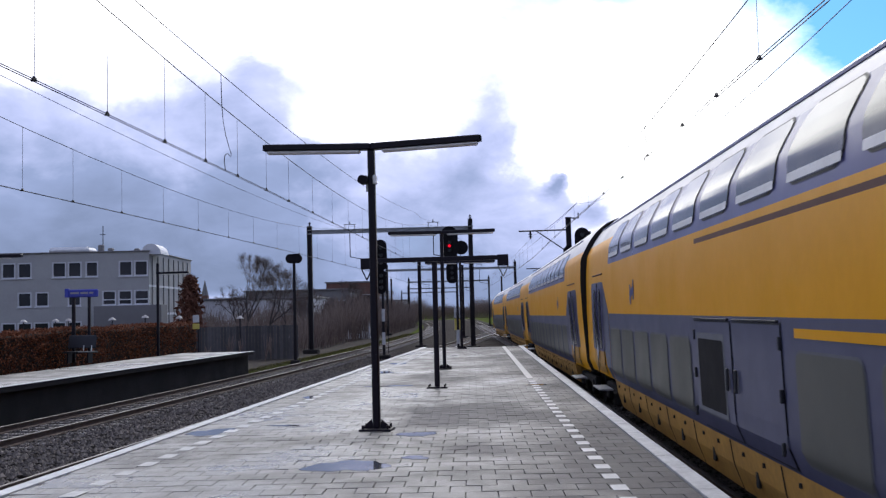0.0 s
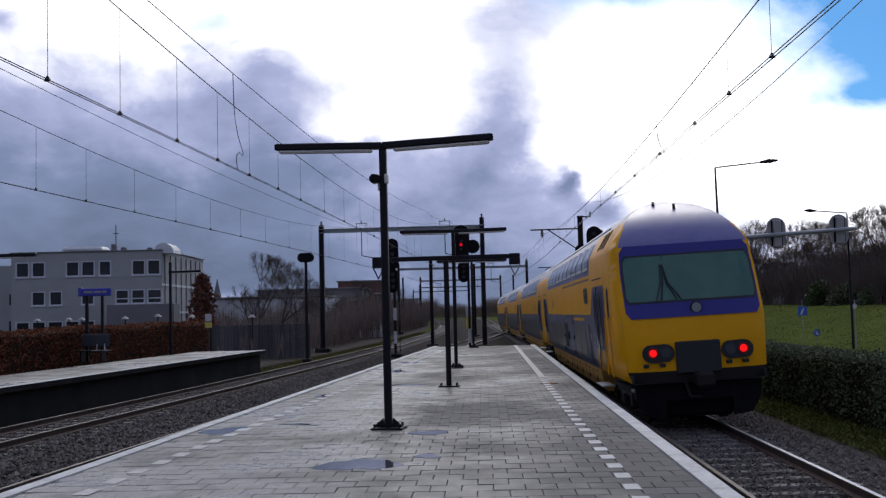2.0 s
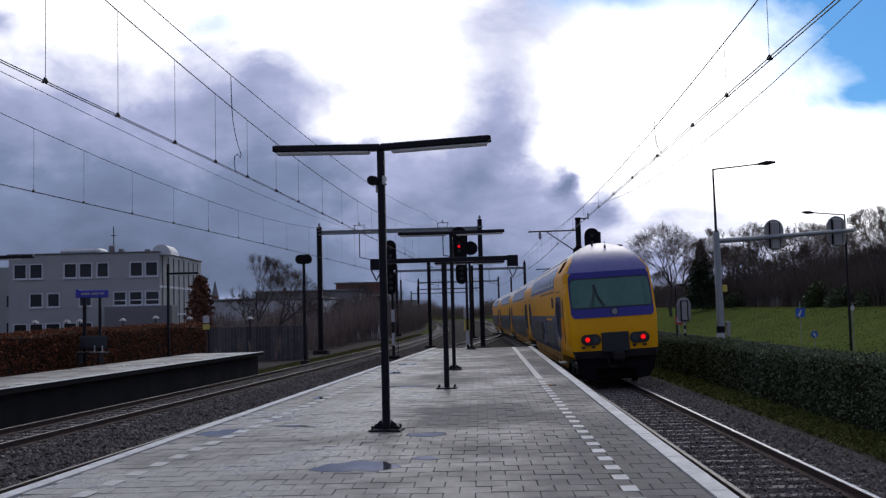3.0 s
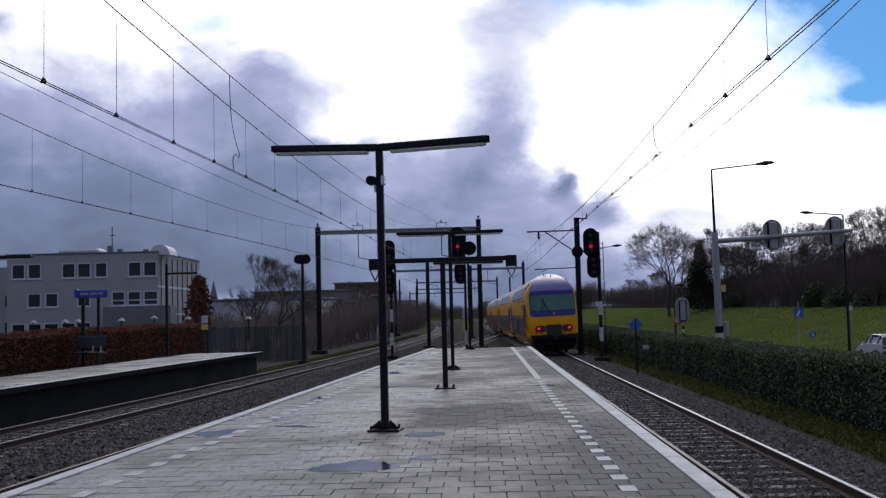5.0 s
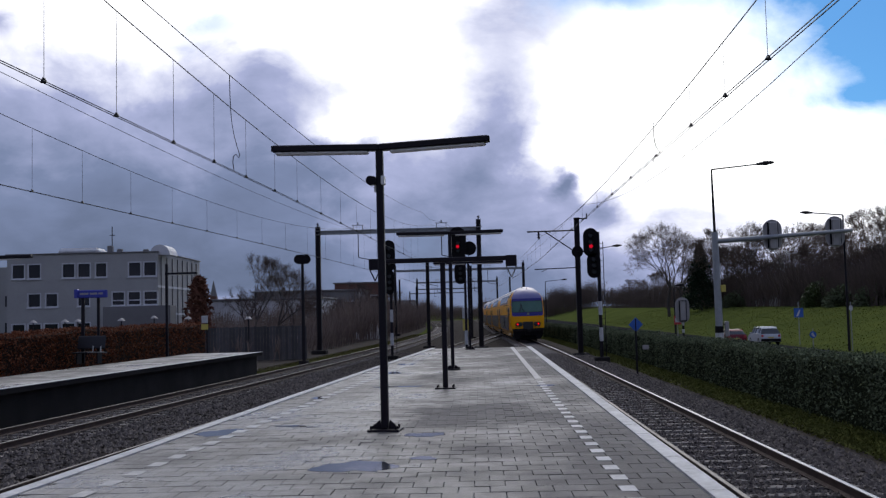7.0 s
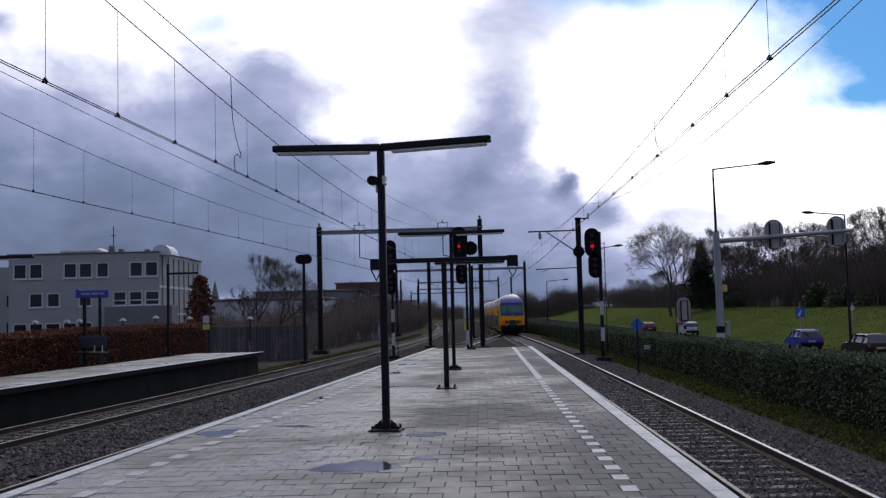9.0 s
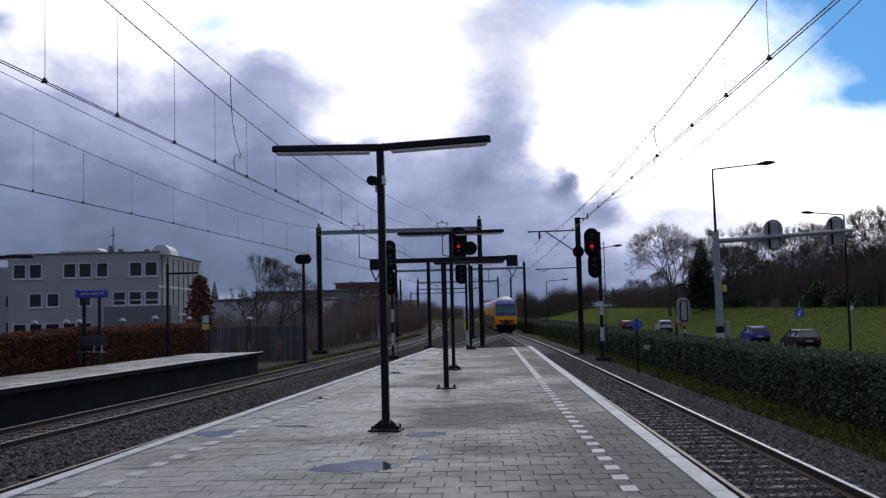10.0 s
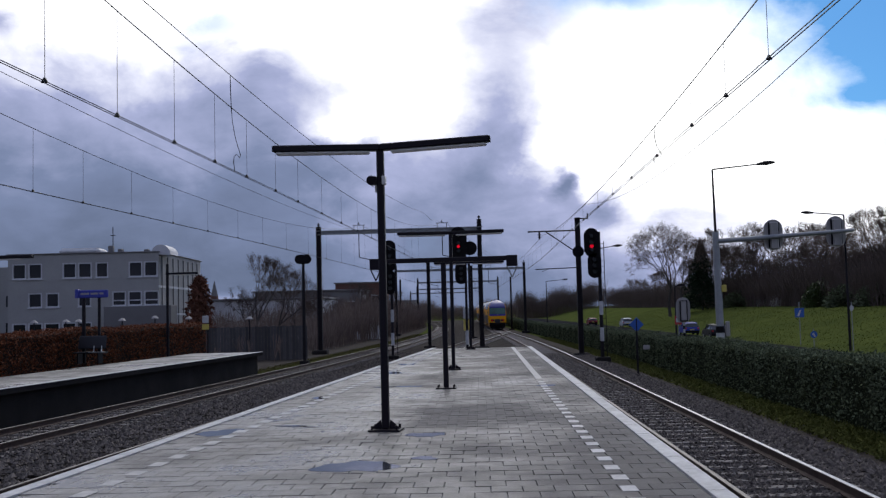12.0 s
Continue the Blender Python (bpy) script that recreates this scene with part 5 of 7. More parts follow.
def road_car(name, label, paint_colour, height=1.45, length=4.0, estate=False):
    """A small hatchback facing +y: body, glasshouse, wheels, lamps."""
    ob = thing(name, label, "car", "cars on the road")
    paint = material(name + "_paint", paint_colour, 0.38, coat=0.08, amount=0.2, spec=0.22)
    w = 0.83
    L = length / 2
    sect = [(-L + 0.02, 0.36), (-L - 0.02, 0.55), (-L, 0.82), (-L + 0.10, 0.96), (-0.6, 0.97), (0.55, 0.94), (L - 0.55, 0.84), (L - 0.18, 0.72), (L, 0.55), (L - 0.02, 0.32), (-L + 0.12, 0.28)]
    me = Mesh()
    xs = [(-w, 0.0), (-w + 0.07, 0.035), (w - 0.07, 0.035), (w, 0.0)]
    rows = []
    for x, grow in xs:
        rows.append([(x, y, z + (grow if z > 0.5 else 0)) for y, z in sect])
    for a, b in zip(rows, rows[1:]):
        for i in range(len(sect)):
            j = (i + 1) % len(sect)
            me.face([a[i], a[j], b[j], b[i]])
    me.face(rows[0][::-1])
    me.face(rows[-1])
    part("body", me, paint, ob, soft=True)
    top = height
    gh = [(-L + 0.06, 0.95), (-L + (0.22 if estate else 0.38), top - 0.16), (-L + (0.42 if estate else 0.62), top - 0.03), (-L + 1.15, top), (0.0, top - 0.03), (0.30, top - 0.12), (1.05, 0.93)]
    me = Mesh()
    cols = []
    for f, drop in ((-1, 0.0), (-0.82, 0.03), (0.82, 0.03), (1, 0.0)):
        cols.append([(f * (w - (0.03 if z < 1 else 0.16 + 0.05 * (z - 1))), y, z - (0.05 if abs(f) == 1 and z > 1.2 else 0)) for y, z in gh])
    for ca, cb in zip(cols, cols[1:]):
        for i in range(len(gh) - 1):
            me.face([ca[i], cb[i], cb[i + 1], ca[i + 1]], 1 if i in (0, 5) else 0)
    me.face(cols[0], 1)
    me.face(cols[-1][::-1], 1)
    part("cabin", me, [paint, M_CARGLASS], ob)
    for y in (-0.1, -L + 0.75, 0.62):
        for s in (-1, 1):
            part("pillar", Mesh().tube((s * (w - 0.03), y + 0.05, 0.95), (s * (w - 0.16), y - 0.02 if y < 0.5 else y - 0.25, top - 0.03), 0.035, seg=5), paint, ob)
    for s in (-1, 1):
        for y in (-L + 0.72, L - 0.78):
            wh = part("wheel", Mesh().tube((s * (w - 0.18), y, 0.30), (s * (w + 0.01), y, 0.30), 0.30, seg=18), M_TYRE, ob)
            part("rim", Mesh().tube((s * (w + 0.005), y, 0.30), (s * (w + 0.02), y, 0.30), 0.19, seg=14), M_GALV, wh)
        part("tail_lamp", Mesh().box((s * (w - 0.14), -L - 0.005, 0.80), (0.2, 0.05, 0.2), 0.02), M_REDSIGN, ob)
        part("mirror", Mesh().box((s * (w + 0.09), 0.62, 0.98), (0.16, 0.09, 0.11), 0.03), paint, ob)
    part("bumper", Mesh().box((0, -L - 0.02, 0.45), (1.6, 0.12, 0.22), 0.04), M_BLACK, ob)
    part("number_plate", Mesh().box((0, -L - 0.04, 0.66), (0.5, 0.02, 0.11), 0.004), M_YELLOWBOX, ob)
    return ob


# ---- right side: hedge, road, bank ----
def leaf_cloud(name, pts, size, mat, label, category, kind="stuff", seed=1, flat=0.5, parent=None):
    """Many small leaf blades at the given places."""
    rng = np.random.default_rng(seed)
    count = len(pts)
    pts = np.asarray(pts, float)
    a = rng.normal(size=(count, 3))
    a /= np.linalg.norm(a, axis=1, keepdims=True)
    b = rng.normal(size=(count, 3))
    b = b - a * np.sum(a * b, axis=1, keepdims=True)
    b /= np.linalg.norm(b, axis=1, keepdims=True)
    s = size * (0.6 + 0.8 * rng.random((count, 1)))
    v = np.stack([pts - a * s, pts - b * s * flat, pts + a * s, pts + b * s * flat], axis=1).reshape(-1, 3)
    me = bpy.data.meshes.new(name)
    me.from_pydata(v.tolist(), [], [(4 * i, 4 * i + 1, 4 * i + 2, 4 * i + 3) for i in range(count)])
    me.materials.append(mat)
    me.update()
    ob = new(name, me)
    if parent:
        ob.parent = parent
        return tagged(ob, label)
    return tagged(ob, label, category, kind=kind)


def hedge(name, line, y0, y1, base, top, width, leaf, core, count, size, label, seed):
    """A clipped hedge: an uneven core, painted dark for the shade within, inside a skin of leaves."""
    rng = np.random.default_rng(seed)
    ob = thing(name, label, "hedge", kind="stuff")
    me = Mesh()
    k = int((y1 - y0) / 1.5)
    for i in range(k + 1):
        y = y0 + (y1 - y0) * i / k
        x = line(y)
        t = top(y) - 0.06 + float(rng.uniform(-0.03, 0.03))
        low = base + view_drop(y) - 0.1
        me.v += [(x + 0.05, y, low), (x + 0.04, y, t - 0.08), (x + 0.2, y, t), (x + width - 0.2, y, t), (x + width - 0.04, y, t - 0.08), (x + width - 0.05, y, low)]
    for i in range(k):
        for a in range(5):
            me.f.append((i * 6 + a, i * 6 + a + 1, i * 6 + 7 + a, i * 6 + 6 + a))
    me.f += [(0, 1, 2, 3, 4, 5), tuple(k * 6 + a for a in (5, 4, 3, 2, 1, 0))]
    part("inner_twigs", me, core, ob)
    near = rng.random(count) ** 1.7
    y = y0 + (y1 - y0) * near
    pts = np.zeros((count, 3))
    which = rng.random(count)
    for i in range(count):
        yy = float(y[i])
        x, t = line(yy), top(yy)
        foot = base + view_drop(yy)
        wave = 0.05 * math.sin(yy * 1.3) + 0.04 * math.sin(yy * 3.1 + 1)
        if which[i] < 0.62:
            side_x = x if line(30) > 0 else x + width
            # fewer leaves low down, so the dark core shows there as shade
            pts[i] = (side_x + rng.normal(0, 0.035) + wave * 0.6, yy, foot + (t - foot) * rng.random() ** 0.75)
        elif which[i] < 0.92:
            pts[i] = (x + width * rng.random(), yy, t + rng.normal(0, 0.03) + wave * 0.5)
        else:
            other = x + width if line(30) > 0 else x
            pts[i] = (other + rng.normal(0, 0.03), yy, foot + (t - foot) * rng.random())
    leaf_cloud("leaves", pts, size, leaf, "", "", parent=ob, seed=seed)
    return ob


def bare_tree(name, label, height, spread, seed, twig_mat, levels=5, trunk_r=0.16, twigs=4, fork=0.25):
    """A leafless tree: tapered trunk, forking limbs and a crown of fine twigs."""
    rng = random.Random(seed)
    ob = thing(name, label, "tree", "bare trees")
    wood, fine = Mesh(), Mesh()

    def grow(p, d, length, r, level):
        q = p
        steps = 2
        for _ in range(steps):
            d = (d + Vector((rng.gauss(0, 0.12), rng.gauss(0, 0.12), rng.gauss(0.03, 0.08)))).normalized()
            e = q + d * (length / steps)
            (wood if level < 3 else fine).tube(q, e, max(r, 0.008), max(r * 0.82, 0.006), seg=6 if level < 2 else (4 if level < 3 else 3), cap=False)
            if level >= 1:
                for _t in range(1):
                    a = d.orthogonal().normalized()
                    a.rotate(Matrix.Rotation(rng.uniform(0, 6.28), 3, d))
                    tip = q + (d * rng.uniform(0.4, 1.0) + a * 0.8).normalized() * length * rng.uniform(0.35, 0.8)
                    fine.tube(q, tip, max(r * 0.3, 0.008), 0.004, seg=3, cap=False)
            q = e
            r *= 0.82
        if level >= levels:
            return
        kids = rng.choice((2, 3)) if level < levels - 1 else twigs
        for i in range(kids):
            a = d.orthogonal().normalized()
            a.rotate(Matrix.Rotation(rng.uniform(0, 6.28), 3, d))
            ang = rng.uniform(0.3, 0.8) * spread
            nd = (d * math.cos(ang) + a * math.sin(ang)).normalized()
            grow(q, nd, length * rng.uniform(0.62, 0.82), r * 0.72, level + 1)
        grow(q, d, length * 0.75, r * 0.8, level + 1)
    grow(Vector((0, 0, -0.2)), Vector((0, 0, 1)), height * fork, trunk_r, 0)
    part("trunk", wood, M_BARK, ob)
    part("crown", fine, twig_mat, ob)
    return ob


def brush_mass(name, label, x0, x1, y0, y1, base, height, count, seed, mat, parts=1):
    """A thicket: a crowd of upright forked stems."""
    rng = np.random.default_rng(seed)
    me = Mesh()
    for _ in range(count):
        x, y = rng.uniform(x0, x1), rng.uniform(y0, y1)
        if x < -0.27 * y - 1.0 or -0.27 * y - 1.0 <= x < -0.165 * y and rng.random() < 0.72:
            continue
        h = height(x, y) * rng.uniform(0.55, 1.0)
        b = base(x, y)
        p = Vector((x, y, b - 0.1))
        d = Vector((rng.normal(0, 0.16), rng.normal(0, 0.16), 1)).normalized()
        q = p + d * h * 0.55
        me.tube(p, q, 0.035, 0.022, seg=3, cap=False)
        for _k in range(9):
            e = q + (d + Vector((rng.normal(0, 0.35), rng.normal(0, 0.35), 0))).normalized() * h * rng.uniform(0.25, 0.48)
            s = p + (q - p) * rng.uniform(0.35, 1.0)
            me.tube(s, e, 0.02, 0.009, seg=3, cap=False)
    ob = part(name, me, mat)
    return tagged(ob, label, "brush", kind="stuff")


def street_lamp(m, h, reach, label):
    ob = thing("street_lamp", label, "street lamp", "street lamps", m)
    part("pole", Mesh().tube((0, 0, 0), (0, 0, h), 0.10, 0.05), M_GALV if "grey" in label else M_MAST, ob)
    arm = part("arm", Mesh().tube((0, 0, h), (reach, 0, h + 0.22), 0.045, 0.035), M_MAST, ob)
    e = 1 if reach > 0 else -1
    o = Mesh().tube((reach - 0.1 * e, 0, h + 0.22), (reach + 0.35 * e, 0, h + 0.25), 0.06, 0.13, seg=10).tube((reach + 0.35 * e, 0, h + 0.25), (reach + 0.75 * e, 0, h + 0.27), 0.13, 0.05, seg=10)
    part("lantern", o, M_MAST, arm)
    return ob


def traffic_gantry():
    """Grey mast with an arm over the road and two traffic lights seen from behind."""
    ob = thing("traffic_light_mast", "grey traffic-light mast with a long arm over the road", "traffic light mast", "", pose(15.1, 62, -1.93))
    pole = part("pole", Mesh().tube((0, 0, 0), (-0.06, 0, 8.15), 0.25, 0.20, seg=14), M_GALV, ob)
    for i in range(4):
        part("band", Mesh().tube((-0.01 * i, 0, 0.5 + 0.42 * i), (-0.01 * i, 0, 0.5 + 0.42 * (i + 1)), 0.265, seg=14), M_BLACK if i % 2 else M_WHITE, pole)
    part("arm", Mesh().tube((-0.1, 0, 7.55), (8.35, -0.6, 7.98), 0.17, 0.12, seg=12), M_GALV, ob)
    part("upper_pole", Mesh().tube((-0.06, 0, 8.0), (-0.10, 0, 12.15), 0.09, 0.055), M_MAST, ob)
    la = part("lamp_arm", Mesh().tube((-0.10, 0, 12.15), (3.0, 0, 12.42), 0.05, 0.04), M_MAST, ob)
    part("lantern", Mesh().tube((2.75, 0, 12.40), (3.3, 0, 12.46), 0.07, 0.15, seg=10).tube((3.3, 0, 12.46), (3.85, 0, 12.50), 0.15, 0.07, seg=10), M_MAST, la)
    part("yellow_box", Mesh().box((0.28, -0.1, 4.55), (0.3, 0.3, 0.45), 0.03), M_YELLOWBOX, ob)
    cl = part("side_signal", Mesh().box((0.45, 0, 2.0), (0.25, 0.25, 0.95), 0.04), M_SIGNBACK, ob)
    part("clamp", Mesh().box((0.2, 0, 2.3), (0.35, 0.1, 0.06)).box((0.2, 0, 1.6), (0.35, 0.1, 0.06)), M_BLACK, cl)
    for x, z in ((3.6, 7.86), (7.52, 7.96)):
        bp = part("back_plate", Mesh().slab(capsule(x, z, 1.2, 2.0, 0.12), (0, 0.03, 0)), M_SIGNBACK, ob, "rounded traffic-light back plate")
        part("signal_box", Mesh().box((x, -0.05, z - 0.05), (0.5, 0.3, 1.7), 0.05), M_SIGNBACK, bp)
        for s in (-0.3, 0.3):
            part("rib", Mesh().box((x + s, 0.02, z), (0.05, 0.15, 1.6), 0.01), M_BLACK, bp)
    return ob


def low_signal(m):
    ob = thing("traffic_light", "grey traffic light on a banded pole, seen from behind", "traffic light", "", m)
    for i in range(5):
        part("pole_band", Mesh().tube((0, 0, 0.3 * i), (0, 0, 0.3 * (i + 1)), 0.09, seg=12), M_BLACK if i % 2 else M_WHITE, ob)
    bp = part("back_plate", Mesh().slab(capsule(0, 2.45, 1.15, 2.1, 0.1), (0, 0.03, 0)), M_SIGNBACK, ob)
    part("signal_box", Mesh().box((0, -0.03, 2.4), (0.5, 0.25, 1.6), 0.05), M_SIGNBACK, bp)
    fr = Mesh()
    for s in (-1, 1):
        fr.box((s * 0.27, -0.1, 2.4), (0.04, 0.2, 1.65)).box((0, -0.1, 2.4 + s * 0.82), (0.58, 0.2, 0.04))
    part("frame", fr, M_BLACK, bp)
    return ob


def small_sign(name, label, m, plate, z, mat, h, extra=None):
    ob = thing(name, label, "sign", "signs beside the road", m)
    part("post", Mesh().tube((0, 0, 0), (0, 0, h), 0.035, seg=8), M_GALV, ob)
    pl = part("plate", Mesh().slab([(x, -0.05, z + y) for x, y in plate], (0, 0.02, 0)), mat, ob)
    if extra:
        part("mark", Mesh().slab([(x, -0.055, z + y) for x, y in extra], (0, 0.004, 0)), M_WHITE, pl)
    return ob


M_FENCE = material("weathered_boards", (0.10, 0.095, 0.095), 0.85, other=(0.06, 0.056, 0.056), vary=0.25, scale=3, spec=0.1)
M_BENCH = material("bench_metal", (0.03, 0.03, 0.036), 0.5, other=(0.02, 0.02, 0.024), spec=0.3)

# ---- left side: far platform, building, thicket ----
def far_platform():
    line = lambda y: -11.92 + 0.1 * (y - 24.5)
    y0, y1 = -6, 44.0
    me = Mesh()
    ys = [y0 + (y1 - y0) * i / 12 for i in range(13)]
    for y in ys:
        a, b = line(y), line(y) - 3.2
        me.v += [(b, y, -1.35), (b, y, 0.0), (a, y, 0.0), (a, y, -0.14), (a - 0.25, y, -0.15), (a - 0.25, y, -1.35)]
    for i in range(12):
        for k in range(5):
            me.f.append((i * 6 + k, i * 6 + k + 1, i * 6 + 7 + k, i * 6 + 6 + k))
    me.f += [(5, 4, 3, 2, 1, 0), tuple(72 + k for k in range(6))]
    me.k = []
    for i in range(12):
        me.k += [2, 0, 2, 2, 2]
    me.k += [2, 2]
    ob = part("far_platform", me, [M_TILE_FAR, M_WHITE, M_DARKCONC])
    tagged(ob, "low grey side platform with a white edge and dark wall", "platform", kind="structure")
    part("edge_line", Mesh().sweep([(line(y) - 0.07, y, 0.003) for y in ys], [(-0.1, 0), (0.1, 0), (0.1, 0.012), (-0.1, 0.012)]), M_WHITE, ob)
    # lamp near the platform end
    lp = thing("platform_lamp", "dark steel lamp post with one tube-light arm on the far platform", "lamp post", "lamps on the far platform", pose(-14.15, 43.4, -0.9, rz=-4))
    part("pole", Mesh().box((0, 0, 2.5), (0.11, 0.11, 5.0), 0.02), M_DARK, lp)
    part("arm", Mesh().box((0.68, 0, 4.55), (1.5, 0.13, 0.09), 0.015), M_DARK, lp)
    part("tube_light", Mesh().box((0.72, 0, 4.49), (1.3, 0.1, 0.04), 0.015), M_TUBE, lp)
    # a nearer lamp's arm reaching into the view
    l2 = thing("platform_lamp", "dark steel lamp post with tube-light arms on the far platform", "lamp post", "lamps on the far platform", pose(-13.9, 25.0, 0, rz=-4))
    part("pole", Mesh().box((0, 0, 1.7), (0.11, 0.11, 3.4), 0.02), M_DARK, l2)
    part("arm", Mesh().box((0.9, 0, 3.37), (2.7, 0.13, 0.09), 0.015), M_DARK, l2)
    part("tube_light", Mesh().box((1.3, 0, 3.31), (1.3, 0.1, 0.04), 0.015), M_TUBE, l2)
    # name sign: unreadable lettering as bars
    sg = thing("station_sign", "blue station name sign on two dark posts", "sign", "", pose(-15.3, 37.0, 0, rz=-3))
    for x in (-0.07, 0.55):
        part("post", Mesh().box((x, 0.05, 1.35), (0.13 if x < 0 else 0.1, 0.1, 2.7), 0.02), M_DARK, sg)
    bd = part("board", Mesh().box((0.30, 0, 2.66), (1.26, 0.10, 0.30), 0.03), M_SIGNBLUE, sg)
    part("end_board", Mesh().box((-0.29, -0.02, 2.68), (0.14, 0.2, 0.34), 0.02), M_SIGNBLUE, sg)
    for x, w in ((0.02, 0.34), (0.40, 0.30), (0.68, 0.16)):
        part("lettering_bar", Mesh().box((x, -0.055, 2.67), (w, 0.008, 0.07)), M_SIGNBACK, bd)
    # bench
    bn = thing("platform_bench", "dark grey metal bench with pale arm ends", "bench", "", pose(-14.95, 36.6, 0.0, rz=-8))
    part("backrest", Mesh().box((0, 0.2, 0.80), (1.15, 0.05, 0.5), 0.02, Euler((-0.2, 0, 0)).to_matrix()), M_BENCH, bn)
    part("seat", Mesh().box((0, -0.05, 0.42), (1.15, 0.42, 0.05), 0.02), M_BENCH, bn)
    for x in (-0.42, 0.42):
        part("leg", Mesh().box((x, 0, 0.2), (0.05, 0.34, 0.4), 0.01), M_DARK, bn)
    for x in (0.3, 0.62):
        part("armrest", Mesh().tube((x, -0.25, 0.42), (x - 0.14, 0.02, 0.66), 0.02, seg=6), M_GALV, bn)
    part("front_rail", Mesh().box((0.5, -0.28, 0.43), (0.8, 0.03, 0.03)), M_GALV, bn)
    # bollard lamps and a box behind the hedge
    for x, y, z in ((-29.0, 62, 1.6), (-26.9, 62, 1.6), (-26.05, 62, 1.6), (-23.2, 62, 1.6), (-21.05, 62, 1.7), (-18.85, 62, 1.6), (-14.9, 62, 1.5)):
        g = thing("garden_lamp", "pale mushroom-shaped lamp on a thin post", "lamp", "mushroom lamps by the building", pose(x, y, -1.2))
        part("post", Mesh().tube((0, 0, 0), (0, 0, z + 1.2), 0.04, seg=8), M_MAST, g)
        part("cap", Mesh().tube((0, 0, z + 1.12), (0, 0, z + 1.22), 0.25, 0.16, seg=16).tube((0, 0, z + 1.22), (0, 0, z + 1.3), 0.16, 0.04, seg=16), M_SIGNBACK, g)
        reach_down(g)
    # white speed board and yellow box by the line
    bdp = thing("track_board", "small white board over a yellow box on a post", "sign", "", pose(-14.2, 50.0, -0.95))
    part("post", Mesh().tube((0, 0, 0), (0, 0, 2.66), 0.04, seg=8), M_MAST, bdp)
    part("white_plate", Mesh().box((-0.1, -0.06, 2.47), (0.33, 0.03, 0.38), 0.01), M_WHITE, bdp)
    part("yellow_plate", Mesh().box((-0.1, -0.06, 2.08), (0.36, 0.03, 0.28), 0.01), M_YELLOWBOX, bdp)
    reach_down(bdp)


def speaker_pole():
    ob = thing("signal_repeater", "dark pole carrying a wide oval board, seen from behind", "railway signal", "", pose(-10.0, 54.6, -0.95))
    part("pole", Mesh().tube((0, 0, 0), (0, 0, 5.75), 0.10, 0.08), M_MAST, ob)
    o = []
    for i in range(20):
        a = 2 * math.pi * i / 20
        o.append((0.2 * (1 if math.cos(a) > 0 else -1) + 0.27 * math.cos(a), -0.1, 5.72 + 0.27 * math.sin(a)))
    part("board", Mesh().slab(o[::-1], (0, 0.16, 0)), M_BLACK, ob)
    part("base", Mesh().box((0, 0, 0.12), (0.5, 0.5, 0.3), 0.03), M_DARKCONC, ob)
    reach_down(ob)


